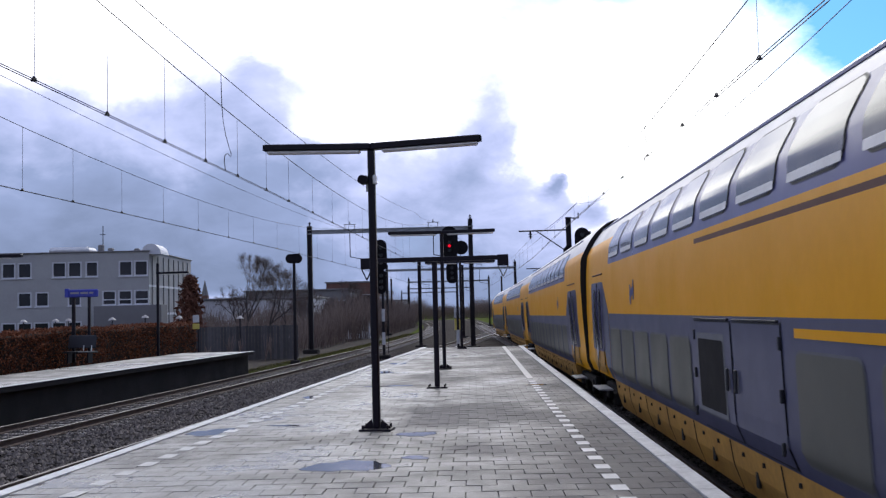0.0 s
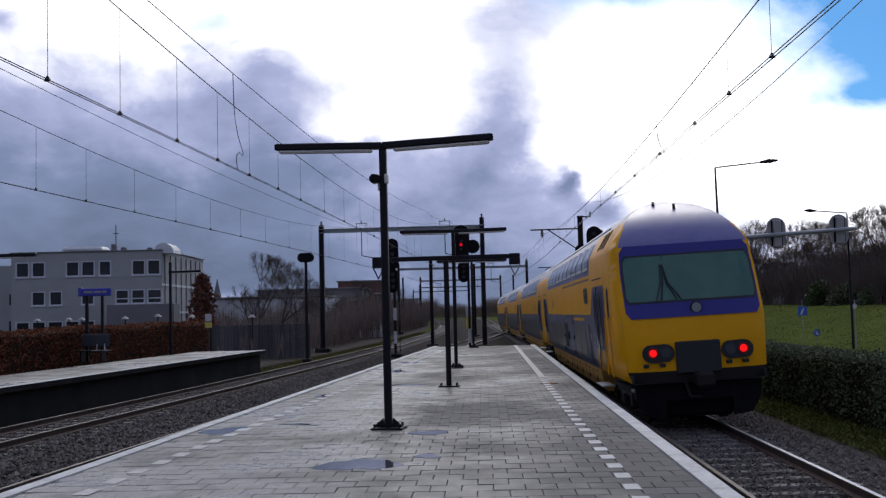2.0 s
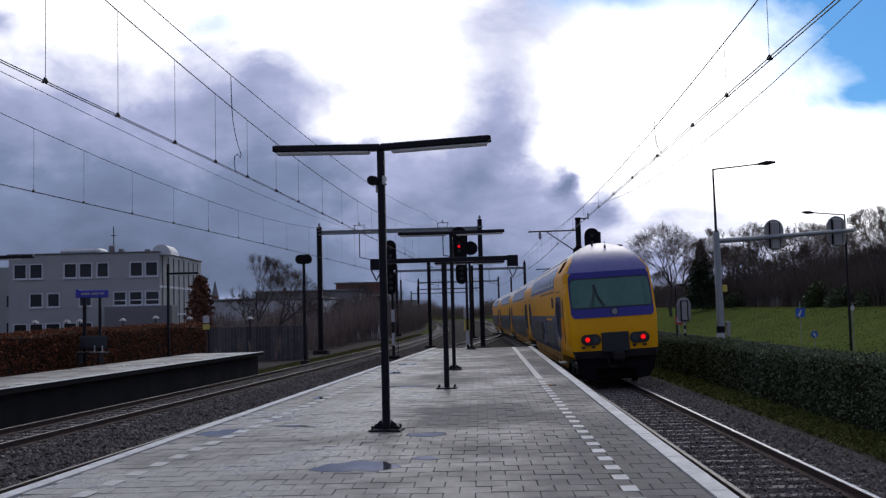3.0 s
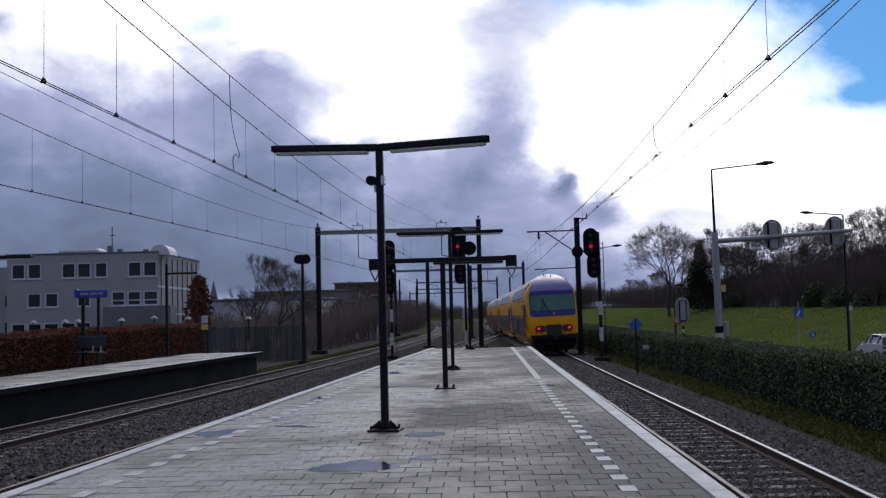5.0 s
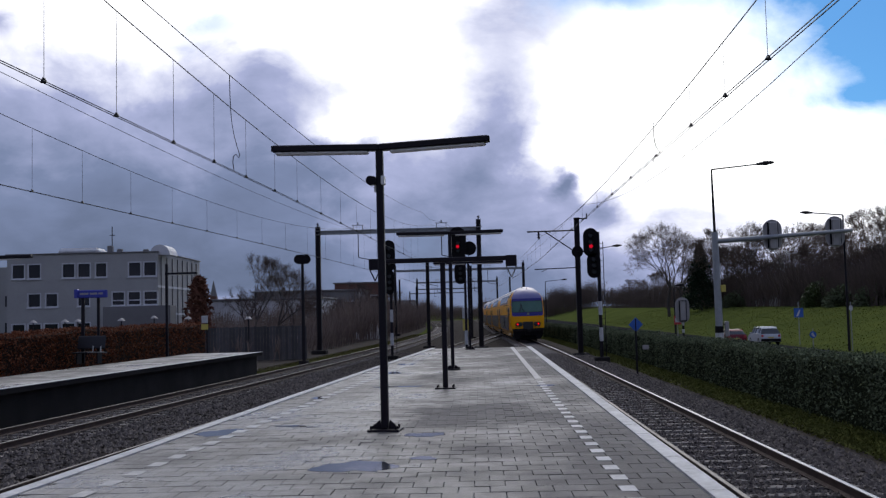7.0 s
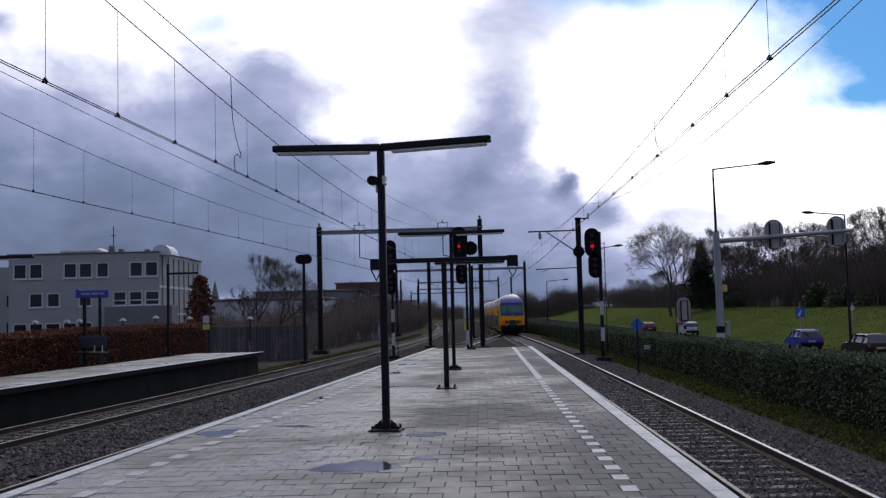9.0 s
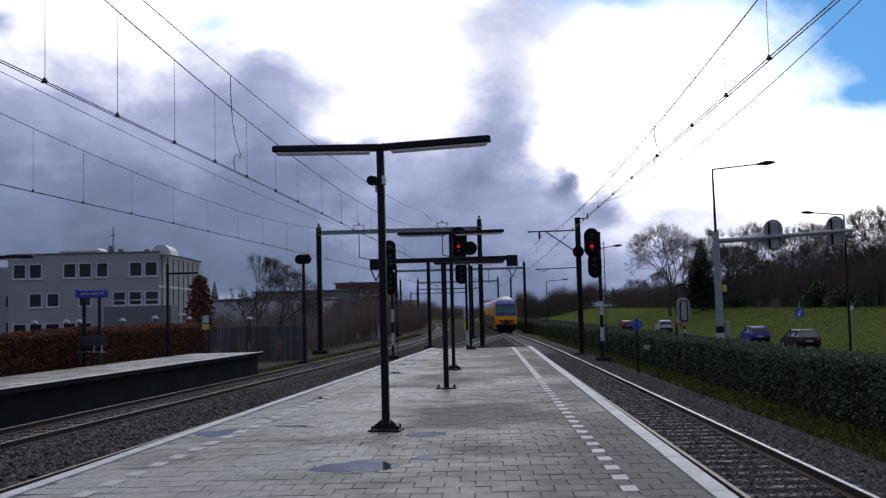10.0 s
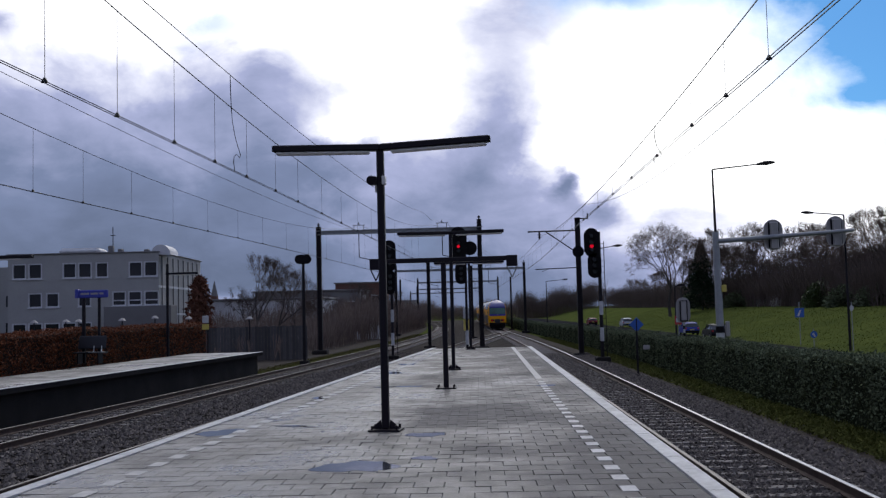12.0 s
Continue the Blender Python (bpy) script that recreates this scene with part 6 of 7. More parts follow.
def office_building():
    """Three-storey pale block, window by window, with roof plant and a glazed flank."""
    ob = thing("office_building", "pale grey three-storey office building with white-framed windows", "building", "", pose(-36.6, 109, -1.2, rz=4))
    W, D, H = 16.9, 22.0, 10.3
    walls = Mesh()
    rows = []     # openings as (x0, x1, z0, z1) on the front; x runs from 0 at the corner to -W
    s = 1 / 15.6
    def px(a, b, z0, z1):
        rows.append((-(275 - a) * s - 0.22, -(275 - b) * s, z0 - 0.12, z1))
    for a, b in ((22, 43), (50, 71), (110, 131), (137, 158), (168, 187), (226, 247), (253, 274)):
        px(a, b, 7.65, 9.3)
    for a, b in ((50, 71), (81, 101), (137, 157), (197, 218), (225, 246), (253, 276)):
        px(a, b, 4.4, 5.95)
    for a, b in ((22, 44), (50, 72), (78, 102), (109, 131), (137, 158)):
        px(a, b, 1.0, 2.55)
    # front wall as a grid with real openings
    xs = sorted({-W, 0.0} | {r[0] for r in rows} | {r[1] for r in rows})
    zs = sorted({0.0, H} | {r[2] for r in rows} | {r[3] for r in rows})
    for a, b in zip(xs, xs[1:]):
        for c, d in zip(zs, zs[1:]):
            mx, mz = (a + b) / 2, (c + d) / 2
            if not any(r[0] < mx < r[1] and r[2] < mz < r[3] for r in rows):
                walls.face([(a, 0, c), (b, 0, c), (b, 0, d), (a, 0, d)])
    for x0, x1, z0, z1 in rows:
        for q in ([(x0, 0, z0), (x1, 0, z0), (x1, 0.25, z0), (x0, 0.25, z0)], [(x0, 0, z1), (x0, 0.25, z1), (x1, 0.25, z1), (x1, 0, z1)],
                  [(x0, 0, z0), (x0, 0.25, z0), (x0, 0.25, z1), (x0, 0, z1)], [(x1, 0, z0), (x1, 0, z1), (x1, 0.25, z1), (x1, 0.25, z0)]):
            walls.face(q)
    walls.face([(-W, 0, 0), (-W, 0, H), (-W, D, H), (-W, D, 0)])
    walls.face([(0, 0, 0), (0, D, 0), (0, D, H), (0, 0, H)])
    walls.face([(-W, D, 0), (-W, D, H), (0, D, H), (0, D, 0)])
    part("wall", walls, M_RENDER, ob)
    part("roof", Mesh().box((-W / 2, D / 2, H + 0.06), (W + 0.3, D + 0.3, 0.14), 0.03), M_RENDER_DARK, ob)
    for x0, x1, z0, z1 in rows:
        fr = Mesh()
        t = 0.14
        fr.box(((x0 + x1) / 2, 0.1, z0 + t / 2), (x1 - x0, 0.14, t)).box(((x0 + x1) / 2, 0.1, z1 - t / 2), (x1 - x0, 0.14, t))
        for x in (x0 + t / 2, x1 - t / 2):
            fr.box((x, 0.1, (z0 + z1) / 2), (t, 0.14, z1 - z0 - 2 * t))
        if abs(z0 - 4.28) < 0.01 and x0 > -5.5:
            fr.box(((x0 + x1) / 2, 0.1, z0 + 0.62), (x1 - x0, 0.13, 0.12))
        w = part("window", fr, M_FRAMEW, ob)
        part("pane", Mesh().box(((x0 + x1) / 2, 0.17, (z0 + z1) / 2), (x1 - x0, 0.02, z1 - z0)), M_PANE, w)
        part("sill", Mesh().box(((x0 + x1) / 2, -0.06, z0 - 0.04), (x1 - x0 + 0.1, 0.16, 0.07)), M_FRAMEW, w)
    for i in range(8):
        part("flank_fin", Mesh().box((0.06, 1.5 + 2.6 * i, H * 0.55), (0.1, 0.16, H * 0.82)), M_RENDER_DARK, ob)
    for z in (3.2, 6.4):
        part("band", Mesh().box((0.05, D / 2, z), (0.08, D, 0.25)), M_FRAMEW, ob)
    part("rear_wing", Mesh().box((-W - 6, D * 0.6, H * 0.45), (11.9, D * 0.7, H * 0.9), 0.05), M_RENDER, ob, "grey lower wing of the building")
    for z in (2.0, 5.2):
        part("wing_window", Mesh().box((-W - 1.6, D * 0.25 - 0.03, z), (1.7, 0.1, 1.3), 0.02), M_PANE, ob)
    part("annex", Mesh().box((-1.6, -1.4, 2.1), (7.4, 2.7, 4.2), 0.05), M_RENDER_DARK, ob, "grey low front annex")
    # roof plant
    part("roof_light", Mesh().box((-9.4, 3, H + 0.4), (4.6, 3.5, 0.75), 0.3), M_FRAMEW, ob)
    for x, h in ((-5.9, 1.0), (-1.8, 0.5), (-4.8, 0.6), (-7.6, 0.8)):
        part("roof_vent", Mesh().box((x, 2, H + h / 2), (0.6, 0.6, h), 0.1), M_RENDER_DARK, ob)
    part("roof_mast", Mesh().tube((-5.7, 2, H + 1), (-5.7, 2, H + 3.2), 0.05).tube((-6.0, 2, H + 2.2), (-5.4, 2, H + 2.2), 0.04), M_MAST, ob)
    bar = Mesh()
    for i in range(8):
        a, b = math.pi * i / 8, math.pi * (i + 1) / 8
        bar.face([(0.6 - 1.15 * math.cos(a) - 0.4, 0.3, H - 0.3 + 1.2 * math.sin(a)), (0.6 - 1.15 * math.cos(b) - 0.4, 0.3, H - 0.3 + 1.2 * math.sin(b)),
                  (0.6 - 1.15 * math.cos(b) - 0.4, 4, H - 0.3 + 1.2 * math.sin(b)), (0.6 - 1.15 * math.cos(a) - 0.4, 4, H - 0.3 + 1.2 * math.sin(a))][::-1])
    bar.face([(0.6 - 1.15 * math.cos(math.pi * i / 8) - 0.4, 0.3, H - 0.3 + 1.2 * math.sin(math.pi * i / 8)) for i in range(9)])
    part("barrel_roof", bar, M_FRAMEW, ob)
    reach_down(ob)


def shed(name, label, x0, x1, y, z0, z1, mat, depth=12, windows=0):
    ob = thing(name, label, "building", "low buildings beyond the thicket", pose((x0 + x1) / 2, y, z0))
    w, h = x1 - x0, z1 - z0
    part("wall", Mesh().box((0, depth / 2, h / 2), (w, depth, h), 0.02), mat, ob)
    part("roof", Mesh().box((0, depth / 2, h + 0.15), (w + 0.6, depth + 0.6, 0.3), 0.05), M_RENDER_DARK, ob)
    for i in range(windows):
        x = -w / 2 + w * (i + 0.5) / windows
        f = part("window", Mesh().box((x, -0.02, h * 0.62), (w / windows * 0.6, 0.08, h * 0.22)), M_FRAMEW, ob)
        part("pane", Mesh().box((x, -0.045, h * 0.62), (w / windows * 0.52, 0.05, h * 0.17)), M_PANE, f)
    return reach_down(ob)


def church():
    ob = thing("church_tower", "slim far church tower with a pointed spire", "church", "", pose(-83, 300, -1))
    part("tower", Mesh().box((0, 0, 4.4), (2.0, 2.0, 8.8), 0.1), M_BRICK, ob)
    me = Mesh().tube((0, 0, 8.8), (0, 0, 13.6), 1.15, 0.05, seg=8)
    part("spire", me, M_RENDER_DARK, ob)
    reach_down(ob)


# ================= build =================
build_ground()
PLATFORM = build_platform()
strip("track_bed", M_BALLAST, lambda y: left_x(y) - 1.9, lambda y: right_x(y) + 1.75, lambda x, y: BED_Z + view_drop(y), -40, 330, 3.0, "dark stony ballast bed under the tracks", 0.2)
strip("path", M_SOIL, lambda y: right_x(y) + 1.75, lambda y: right_x(y) + 3.0, lambda x, y: -0.955 + view_drop(y), -40, 330, 3.0, "bare dark soil path beside the track", 0.2)
strip("road", M_ROAD, lambda y: right_x(y) - 4.05 + 14.8, lambda y: right_x(y) - 4.05 + 25.2, lambda x, y: -1.90, -40, 330, 5.0, "grey asphalt road below the railway", 0.2, "road")
build_track(right_x, -30, 330, (2, 62), "railway track on concrete sleepers in grey ballast")
build_track(middle_x, -30, 128, (20, 24), "railway track beside the platform wall, joining the next line")
build_track(left_x, -30, 330, (14, 70), "railway track on concrete sleepers by the far platform", M_RAILDULL)
strip("brush_floor", M_SOIL, lambda y: -75, lambda y: left_x(y) - 3.0, lambda x, y: (-0.95 if x > -30 else -1.12) + view_drop(y), 45.5, 330, 5.0, "bare brown ground under the thicket", 0.3)
far_platform()
far_lamps()
build_puddles()
build_wires()
cantilever_mast()
portal(71.5, -11.9, 0.05, 7.65, (-8.9, -2.7), 8.1, 8.35)
portal(133.5, -11.6, 6.1, 7.2, (-6.9, 1.2), 8.0, 8.0)
portal(196, -12.6, 3.6, 7.3, (-8.5, -1.0), 8.0, 8.0)
portal(258, -16.8, 0.4, 7.3, (-12, -4), 8.0, 8.0)
portal(320, -23, -4.5, 7.3, (-18, -9), 8.0, 8.0)
mast(pose(-4.25, 80, -1.0), 6.9)
mast(pose(-0.95, 110, -1.0), 7.6)
mast(pose(5.2, 165, -1.0), 8.0)
mast(pose(-13.6, 165, -1.0), 8.0)
rail_signal(pose(-1.33, 62.5, -0.95), 0.42, 7.9, ((0.0, 6.95, 1.1, 2.1), (0.12, 4.98, 0.74, 1.4)), (0.0, 6.72), disc=(0.75, 6.6, 0.45), bands=((0.4, 1.3),))
rail_signal(pose(5.82, 50.3, -0.95), 0.40, 6.9, ((0.0, 5.95, 0.78, 1.5), (0.12, 4.75, 0.70, 1.3)), (0.0, 5.75), disc=(-0.68, 5.5, 0.3), bands=((0.85, 1.55), (2.2, 2.9)))
rail_signal(pose(-5.42, 58.4, -0.95), 0.08, 7.0, ((0.0, 6.0, 0.75, 1.9), (0.0, 4.4, 0.6, 1.5)), None, bands=((0.6, 1.35), (2.0, 2.75)))
speaker_pole()
# dark board fence behind the far platform's end
fence = thing("board_fence", "dark weathered board fence before the thicket", "fence", "", pose(-20.5, 62, -1.0, rz=9))
for i in range(46):
    part("board", Mesh().box((0.1 + 0.2 * i, 0, 0.95 + 0.02 * ((i * 7) % 3)), (0.185, 0.03, 1.9), 0.006), M_FENCE, fence)
for z in (0.5, 1.5):
    part("rail", Mesh().box((4.6, 0.05, z), (9.2, 0.05, 0.1), 0.01), M_FENCE, fence)
reach_down(fence)
# white relay box with yellow door at the platform end
rb = thing("relay_post", "white and yellow equipment post beyond the platform end", "post", "", pose(-0.95, 64.5, -0.95))
part("lower_post", Mesh().box((0, 0, 0.55), (0.2, 0.2, 1.1), 0.02), M_WHITE, rb)
part("yellow_cabinet", Mesh().box((0, 0, 1.62), (0.42, 0.3, 0.75), 0.03), M_YELLOWBOX, rb)
part("white_cabinet", Mesh().box((0, 0, 2.4), (0.46, 0.32, 0.72), 0.03), M_WHITE, rb)
part("dark_stem", Mesh().box((0, 0.1, 1.2), (0.08, 0.08, 2.2), 0.01), M_MAST, rb)
reach_down(rb)
# blue diamond board by the track
db = thing("diamond_board", "blue diamond-shaped railway board on a dark post", "sign", "", pose(6.27, 39.5, -0.95))
part("post", Mesh().tube((0, 0.03, 0), (0, 0.03, 2.1), 0.04, seg=8), M_MAST, db)
part("plate", Mesh().slab([(0, 0, 1.58), (0.29, 0, 1.87), (0, 0, 2.16), (-0.29, 0, 1.87)], (0, 0.02, 0)), M_SIGNBLUE2, db)
part("small_plate", Mesh().box((0.36, 0, 0.95), (0.26, 0.02, 0.18), 0.01), M_SIGNBACK, db)
reach_down(db)

hl = lambda y: right_x(y) + 3.75
hedge("evergreen_hedge", hl, 14, 210, -0.98, lambda y: 0.54 - 0.0037 * min(y, 120) + 0.45 * view_drop(y) + 0.05 * math.sin(y * 0.4) + 0.025 * math.sin(y * 1.7), 1.25, M_HEDGE, M_HEDGE_CORE, 85000, 0.036, "long clipped dark green hedge along the railway", 4)
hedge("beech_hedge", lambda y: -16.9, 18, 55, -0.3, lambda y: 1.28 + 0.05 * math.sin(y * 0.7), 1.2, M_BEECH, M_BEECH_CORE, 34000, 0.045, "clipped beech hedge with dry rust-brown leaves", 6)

traffic_gantry()
low_signal(pose(16.55, 80, -1.25))
street_lamp(pose(26.1, 70, -1.93), 9.7, -2.25, "dark street lamp with a slender arm beside the road")
street_lamp(pose(10.2, 150, -1.9), 7.6, 2.6, "dark street lamp with a short arm beside the road")
street_lamp(pose(18.3, 92, -1.93), 5.2, 0.3, "slim dark post with a small lamp head")
street_lamp(pose(11.0, 90, -1.9), 8.9, 1.5, "grey street lamp behind the signal")
sq = [(-0.38, -0.38), (0.38, -0.38), (0.38, 0.38), (-0.38, 0.38)]
small_sign("traffic_sign", "blue square traffic sign on a thin post", pose(26.2, 81, -1.95), sq, 2.7, M_SIGNBLUE2, 3.6, [(-0.2, -0.25), (0.05, 0.25), (0.15, 0.2), (-0.05, -0.3)])
ring = [(0.33 * math.cos(2 * math.pi * i / 16), 0.33 * math.sin(2 * math.pi * i / 16)) for i in range(16)]
small_sign("traffic_sign", "small round blue traffic sign on a low post", pose(25.6, 76, -1.95), [(a * 0.8, b * 0.8) for a, b in ring], 1.05, M_SIGNBLUE2, 1.5, [(-0.15, 0.05), (0.0, 0.15), (0.15, -0.15), (0.05, -0.2)])
small_sign("traffic_sign", "small round white traffic sign on a post", pose(26.2, 69.7, -1.93), [(a * 0.42, b * 0.6) for a, b in ring], 3.05, M_WHITE, 3.5, None)
small_sign("traffic_sign", "small red and white sign on a post", pose(17.3, 86, -1.6), [(a * 0.8, b) for a, b in sq], 1.9, M_REDSIGN, 2.4, [(-0.2, -0.2), (0.2, -0.2), (0.2, 0.2), (-0.2, 0.2)])

office_building()
shed("warehouse", "long low grey warehouse with a flat roof", -48, -21.5, 130, -1.2, 3.6, M_FRAMEW, 14, 0)
shed("brick_hall", "low brown brick hall beyond the thicket", -41, -22, 175, -1.2, 5.6, M_RENDER_DARK, 16, 6)
shed("brick_house", "brown brick block among bare trees", -30, -20, 200, -1.2, 7.6, M_BRICK, 12, 3)
shed("white_shed", "low white shed behind the brush", -16.5, -12.5, 118, -1.0, 0.9, M_FRAMEW, 8, 0)
shed("far_hall", "low pale hall far down the line", -40, -22, 330, -1.0, 5.0, M_RENDER, 16, 0)
church()
# garden wall pieces at the top of the bank
for i in range(9):
    w = tagged(part("garden_wall", Mesh().box((43.5 + 0.4 * (i % 3), 145 + i * 8.5, 1.85), (0.5, 4.2, 1.8), 0.05), M_CONC), "pale weathered garden wall panel among shrubs", "wall", "garden walls on the bank")

# trees on the bank and round the thicket
T = [bare_tree("bare_tree", "leafless dark tree with a wide fine-twigged crown", 10.5, 1.0, 3, M_TWIG, 5, 0.17),
     bare_tree("bare_tree", "leafless tree with crooked branching limbs", 9.5, 1.25, 8, M_TWIG, 5, 0.2),
     bare_tree("bare_tree", "tall leafless tree with upright twigs", 11.5, 0.75, 14, M_TWIG, 5, 0.15)]
rng = random.Random(21)
spots = []
big_tree = bare_tree("bare_tree", "large leafless tree with a broad rounded crown", 17.5, 1.1, 41, M_TWIG, 6, 0.26, 3)
big_tree.matrix_basis = pose(29.0, 150, 0.0)
copy_thing(big_tree, pose(32.5, 158, 0.2, rz=120)).scale = (0.9, 0.9, 0.9)
for i in range(34):
    a = 1235 + (1590 - 1235) * (i + rng.uniform(-0.4, 0.4)) / 33
    x = rng.uniform(43, 58)
    y = x * 1714 / (a - 847)
    spots.append((x, y, i % 3, rng.uniform(1.0, 1.35) * min(1.25, max(0.85, y / 140))))
for i in range(8):
    a = 1070 + 160 * i / 8
    x = rng.uniform(44, 52)
    spots.append((x, x * 1714 / (a - 847), i % 3, rng.uniform(0.95, 1.25)))
spots += [(46.5, 112, 0, 1.3), (49.5, 118, 2, 1.35), (47.0, 106, 1, 1.2), (53.0, 127, 1, 1.4)]
for x, y, k, s in spots:
    ob = copy_thing(T[k], pose(x, y, terrain(x, y) - 0.1, rz=rng.uniform(0, 360)))
    ob.scale = (s, s, s)
lefts = [(-21.2, 90, 2, 0.98), (-19.8, 93, 0, 0.95), (-18.6, 96, 2, 0.85), (-22.8, 97, 1, 0.9), (-17, 99, 1, 0.75), (-16, 120, 2, 0.8), (-16, 140, 0, 0.85), (-19, 150, 1, 0.95), (-14, 170, 2, 0.8), (-22, 128, 0, 0.85), (-18.5, 112, 1, 0.75), (-13.5, 135, 0, 0.7)]
for x, y, k, s in lefts:
    ob = copy_thing(T[k], pose(x, y, -1.1 + view_drop(y), rz=rng.uniform(0, 360)))
    ob.scale = (s, s, s)
for k, (x, y, s) in enumerate(((49.5, 121, 1.1), (56, 133, 1.2), (45, 142, 1.15))):
    T[k].matrix_basis = pose(x, y, terrain(x, y), rz=40 * k)
    T[k].scale = (s, s, s)

brush_mass("thicket", "brown leafless thicket beside the left line", -34, -12.6, 60, 112, lambda x, y: -1.1 + view_drop(y), lambda x, y: 2.2 + 0.05 * (y - 60) + 0.7 * math.sin(x * 0.8 + y * 0.3), 3000, 2, M_BRUSH)
brush_mass("thicket", "brown leafless thicket further along the line", -30, -11.5, 112, 210, lambda x, y: -1.1 + view_drop(y), lambda x, y: 5.6 + 1.3 * math.sin(x * 0.5 + y * 0.17), 3200, 3, M_BRUSH)
brush_mass("bank_shrubs", "dark leafless shrubs along the top of the bank", 42, 60, 88, 190, terrain, lambda x, y: 6.4 + 1.3 * math.sin(x * 0.6 + y * 0.2), 8500, 5, M_TWIG)
brush_mass("bank_shrubs", "dark leafless shrubs further along the bank", 40, 56, 190, 330, terrain, lambda x, y: 6.5 + 1.2 * math.sin(y * 0.12), 2600, 6, M_TWIG)
brush_mass("bank_shrubs", "dark leafless woods far beyond the road", 14, 42, 330, 380, terrain, lambda x, y: 9.5 + 2.0 * math.sin(x * 0.5), 1500, 7, M_TWIG)
brush_mass("far_woods", "hazy brown leafless woods at the end of the line", -95, 16, 352, 400, lambda x, y: -1.1 + view_drop(y), lambda x, y: 7.0 + 1.5 * math.sin(x * 0.21) + 1.0 * math.sin(x * 0.53), 3600, 8, M_BRUSH)
brush_mass("far_woods", "brown leafless bushes beside the far tracks", -40, -20, 210, 340, lambda x, y: -1.1 + view_drop(y), lambda x, y: 5.0 + 1.2 * math.sin(y * 0.2), 2200, 9, M_BRUSH)


def cone_tree(name, label, x, y, z0, h, r, mat, count, seed, narrow=1.0, category="tree"):
    g = np.random.default_rng(seed)
    ob = thing(name, label, category, "", pose(x, y, z0))
    part("trunk", Mesh().tube((0, 0, -0.2), (0, 0, h * 0.9), 0.16, 0.03, seg=7), M_BARK, ob)
    e = g.random(count) ** 0.8
    a = g.random(count) * 6.283
    lump = 1 + 0.25 * np.sin(a * 5 + e * 19)
    rr = r * ((1 - e) ** narrow + 0.05) * np.sqrt(g.random(count)) * lump
    pts = np.stack([rr * np.cos(a), rr * np.sin(a), 0.3 + e * h], axis=1)
    leaf_cloud("crown", pts, 0.2, mat, "", "", parent=ob, seed=seed, flat=0.35)
    return ob


cone_tree("conifer", "dark dense conifer with a pointed top", 37.6, 166, 0.4, 11.0, 3.3, M_CONIFER, 12000, 31, 0.8)
for i, (x, y) in enumerate(((40.6, 171), (41.3, 173))):
    if i == 0:
        poplar = bare_tree("poplar", "slender leafless poplar with upright twigs", 15.5, 0.28, 77, M_TWIG, 5, 0.15, 5, 0.2)
        poplar.matrix_basis = pose(x - 0.9, y, 0.6)
        poplar.scale = (0.9, 0.9, 1.45)
    else:
        copy_thing(poplar, pose(x - 0.9, y, 0.6, rz=130)).scale = (0.8, 0.8, 1.3)
cone_tree("red_leaf_tree", "small tree keeping rust-red dry leaves", -19.3, 66, -1.45, 5.55, 1.05, M_RUSTLEAF, 2300, 33, 0.35)


def shrub(x, y, r, h, seed, mat, label):
    g = np.random.default_rng(seed)
    count = 5000
    d = g.normal(size=(count, 3))
    d /= np.linalg.norm(d, axis=1, keepdims=True)
    rad = (0.75 + 0.25 * g.random((count, 1))) * (1 + 0.15 * np.sin(6 * d[:, :1] + 5 * d[:, 1:2]))
    p = d * rad * np.array([r, r, h])
    p[:, 2] = np.abs(p[:, 2])
    ob = thing("shrub", label, "shrub", "shrubs on the bank", pose(x, y, terrain(x, y) - 0.1))
    part("stems", Mesh().tube((0, 0, 0), (0, 0, h * 0.8), 0.2, 0.05, seg=6).tube((0, 0, 0), (r * 0.5, 0, h * 0.6), 0.1, 0.03, seg=5).tube((0, 0, 0), (-r * 0.5, 0.2, h * 0.6), 0.1, 0.03, seg=5), M_BARK, ob)
    leaf_cloud("foliage", p, 0.16, mat, "", "", parent=ob, seed=seed)
    return ob


for i, (x, y, r, h) in enumerate(((43, 122, 2.8, 3.4), (46, 123, 2.4, 2.6), (43.5, 115, 3.0, 2.8), (42, 160, 2.4, 2.6), (41, 190, 2.2, 2.8), (44.5, 108, 3.2, 2.8))):
    shrub(x, y, r, h, 50 + i, M_SHRUB if i in (0, 1) else M_HEDGE, "broad evergreen shrub with yellowish green leaves" if i in (0, 1) else "dark evergreen shrub on the bank")

# grass tufts along the hedge foot, the left verge and the bank
g = np.random.default_rng(9)
ty = 14 + 90 * g.random(22000) ** 1.8
tx = np.array([right_x(float(v)) for v in ty]) + 2.55 + 1.25 * g.random(22000)
leaf_cloud("grass_verge", np.stack([tx, ty, -0.93 + np.array([view_drop(float(v)) for v in ty]) + 0.06 * g.random(22000)], axis=1), 0.075, M_BLADE, "strip of rough green grass at the hedge foot", "grass", seed=3, flat=0.2)
ty = 40 + 100 * g.random(12000)
tx = np.array([left_x(float(v)) for v in ty]) - 1.9 - 1.3 * g.random(12000)
leaf_cloud("grass_verge", np.stack([tx, ty, -0.95 + np.array([view_drop(float(v)) for v in ty]) + 0.08 * g.random(12000)], axis=1), 0.07, M_STRAW, "yellowish rough grass beside the left line", "grass", seed=4, flat=0.2)
bx = 25.4 + 19.0 * g.random(18000)
by = 58 + 150 * g.random(18000) ** 1.3
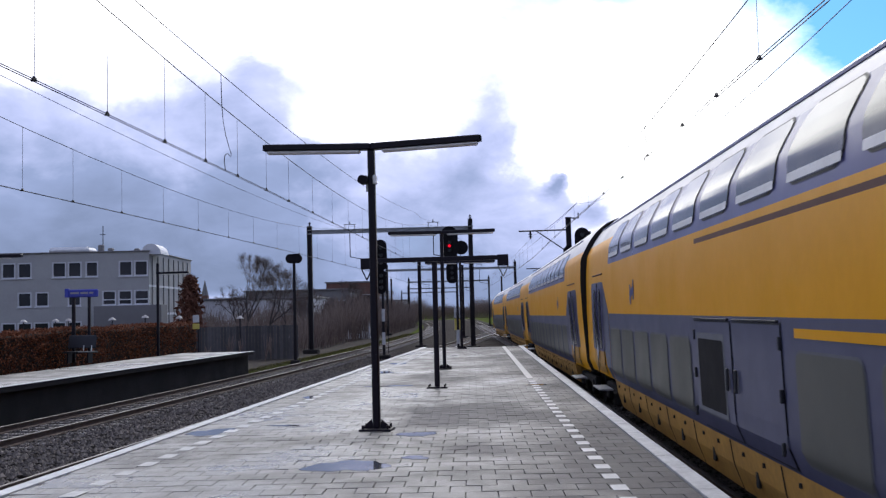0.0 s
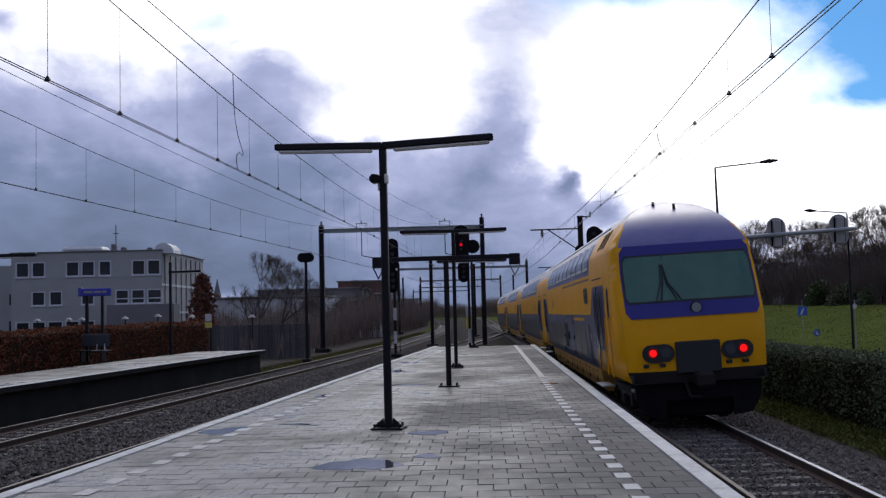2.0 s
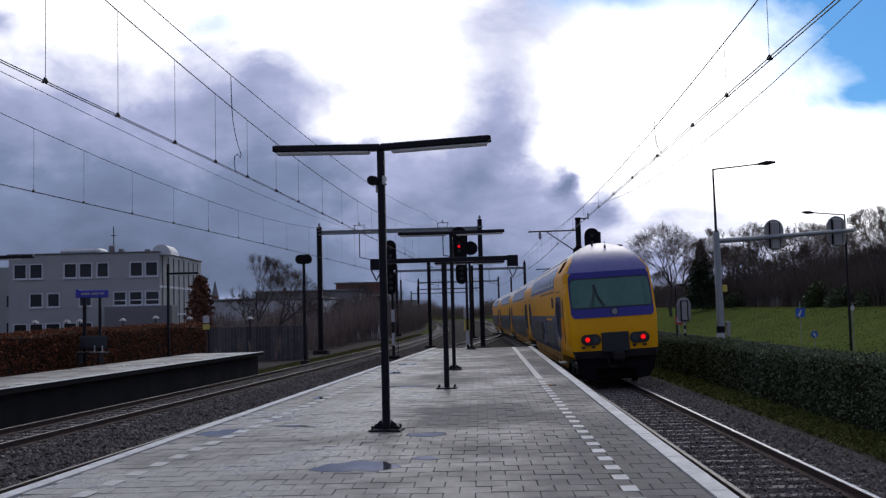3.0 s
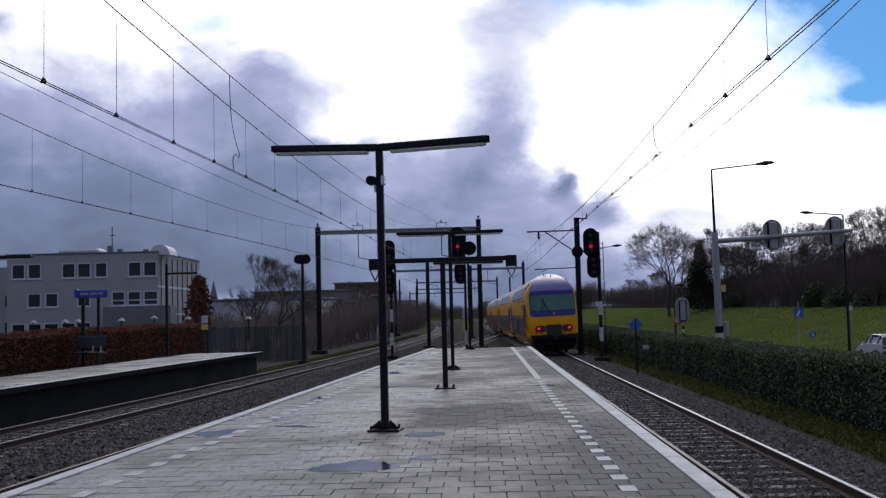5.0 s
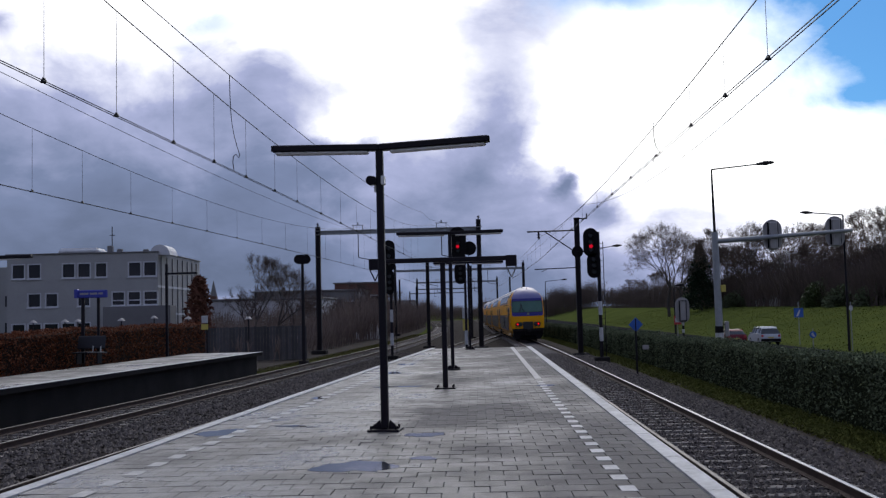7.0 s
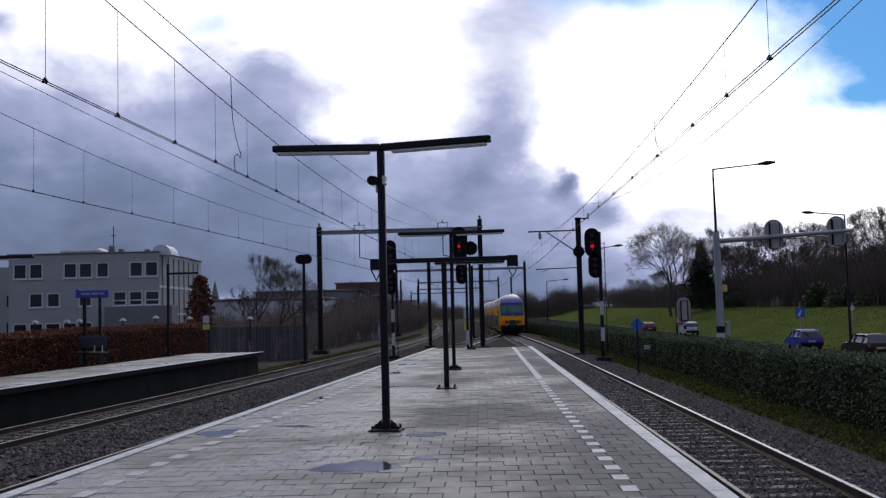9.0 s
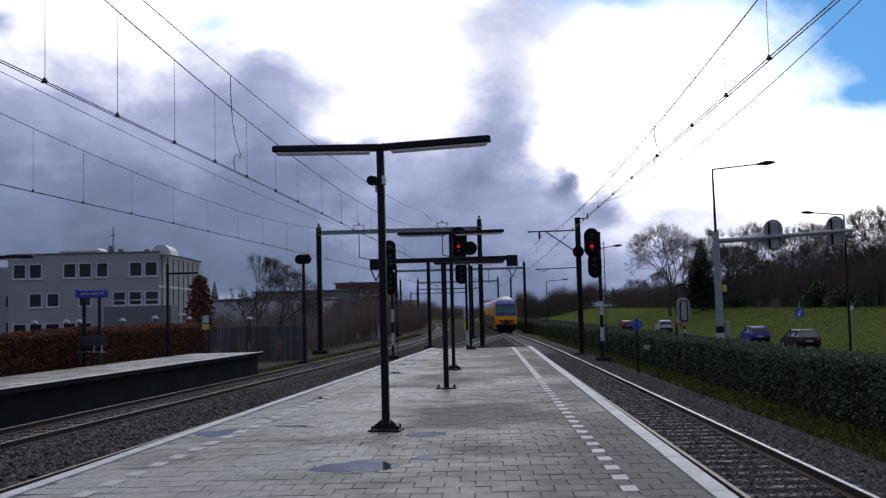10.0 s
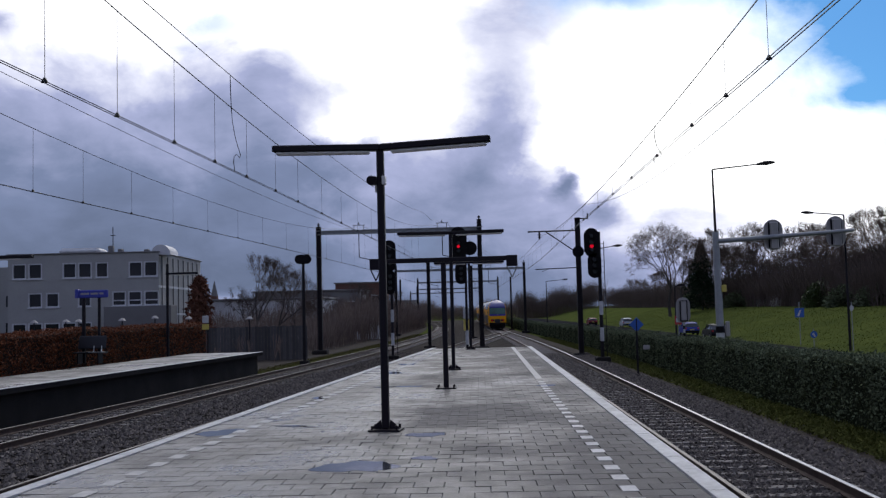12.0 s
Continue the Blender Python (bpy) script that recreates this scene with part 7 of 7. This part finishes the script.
leaf_cloud("grass_verge", np.stack([bx, by, np.array([terrain(float(a), float(b)) for a, b in zip(bx, by)]) + 0.04], axis=1), 0.085, M_TUFT, "rough tufts of winter grass on the bank", "grass", seed=12, flat=0.3)
stones("ballast_stones", lambda y: right_x(y) - 1.75, lambda y: right_x(y) + 1.9, lambda x, y: BED_Z + view_drop(y) + (0.07 if abs(x - right_x(y)) < 1.3 else 0.03), 9, 60, 19000, 0.032, "loose grey-brown ballast stones round the sleepers")
stones("ballast_stones", lambda y: left_x(y) - 1.7, lambda y: min(edge_x(y) - 0.3, left_x(y) + 5.5), lambda x, y: BED_Z + view_drop(y) + (0.085 if abs(x - left_x(y)) < 1.3 else 0.03), 12, 70, 17000, 0.036, "loose grey-brown ballast stones beside the far track")

stones("ballast_stones", lambda y: right_x(y) + 0.95, lambda y: right_x(y) + 2.25, lambda x, y: BED_Z + view_drop(y) + 0.035, 10, 60, 9000, 0.046, "coarse brown-grey ballast stones on the track shoulder")

stones("ballast_stones", lambda y: left_x(y) + 1.0, lambda y: edge_x(y) - 0.25, lambda x, y: BED_Z + view_drop(y) + 0.04, 9, 46, 15000, 0.052, "coarse dark ballast stones between the platform wall and the far track")

# the train: control coach last, the others ahead of it
COACHES = [coach(True)]
mid = coach(False)
COACHES.append(mid)
for _ in range(2):
    COACHES.append(copy_thing(mid, pose(0, 0, 0)))
RED = road_car("red_car", "dark red small hatchback car", (0.17, 0.008, 0.022), 1.42, 3.8)
SILVER = road_car("silver_car", "silver-white hatchback car with dark windows", (0.52, 0.55, 0.60), 1.55, 3.9)
BLUECAR = road_car("blue_car", "bright blue hatchback car", (0.03, 0.05, 0.32), 1.52, 3.8)
BLACKCAR = road_car("black_car", "black estate car with a pale roof sheen", (0.010, 0.010, 0.013), 1.5, 4.3, True)
build_paving(PLATFORM)


def train_front(t):
    return -2.6 + 10.6 * t + 0.2 * t * t + 0.28 * math.exp(-t / 0.3) - 0.4 * math.exp(-((t - 2.4) / 0.9) ** 2)


def train_x(y):
    """The line the coaches follow: the track's middle, shifted sideways to fit the camera's view."""
    return right_x(y) + float(np.interp(y, [6, 12, 20, 33, 60, 100], [0.02, 0.06, 0.20, 0.19, 0.08, 0.0]))


# coach roll in degrees, fitted to the camera's view; the rails stay level
def coach_roll(y):
    return float(np.interp(y, [6, 18, 45, 100], [0.0, -2.4, -2.2, 0.0]))


def drive(ob, lane, keys):
    rows = []
    for i in range(25):
        t = i * 0.5
        y = float(np.interp(t, [k[0] for k in keys], [k[1] for k in keys]))
        rows.append((t, pose(lane, y, -1.90)))
    walk(ob, rows)


def motions():
    """The train draws away along its track; four cars drive along the road."""
    for i, ob in enumerate(COACHES):
        rows = []
        for j in range(49):
            t = j * 0.25
            y = train_front(t) + i * CAR
            a, b = train_x(y + 2.7), train_x(y + 23.7)
            turn = math.atan2(b - a, 21.0)
            x = a - math.tan(turn) * 2.7
            za, zb = view_drop(y + 2.7), view_drop(y + 23.7)
            rows.append((t, pose(x, y, RAIL_Z + za - (zb - za) * 2.7 / 21.0, rx=math.degrees(math.atan2(zb - za, 21.0)), ry=coach_roll(y + 2.7), rz=-math.degrees(turn))))
        walk(ob, rows)
    drive(RED, 21.0, [(0, -50), (5.5, 53.5), (6, 61.9), (6.5, 72.7), (7, 82.6), (9, 124.3), (10, 142.3), (11, 164), (12, 185)])
    drive(SILVER, 24.0, [(0, 2), (5.5, 64.8), (6, 69.6), (6.5, 75.4), (7, 83.4), (9, 113.9), (10.5, 136.7), (12, 161.9)])
    drive(BLUECAR, 24.0, [(0, -45), (9, 73.7), (9.5, 79.9), (10, 86.6), (10.5, 92.7), (11, 100.7), (11.5, 107.3), (12, 113.6)])
    drive(BLACKCAR, 24.0, [(0, -54), (9, 61.8), (9.5, 68.3), (10, 74.4), (10.5, 80.8), (11, 87.1), (11.5, 93.7), (12, 101.1)])


motions()
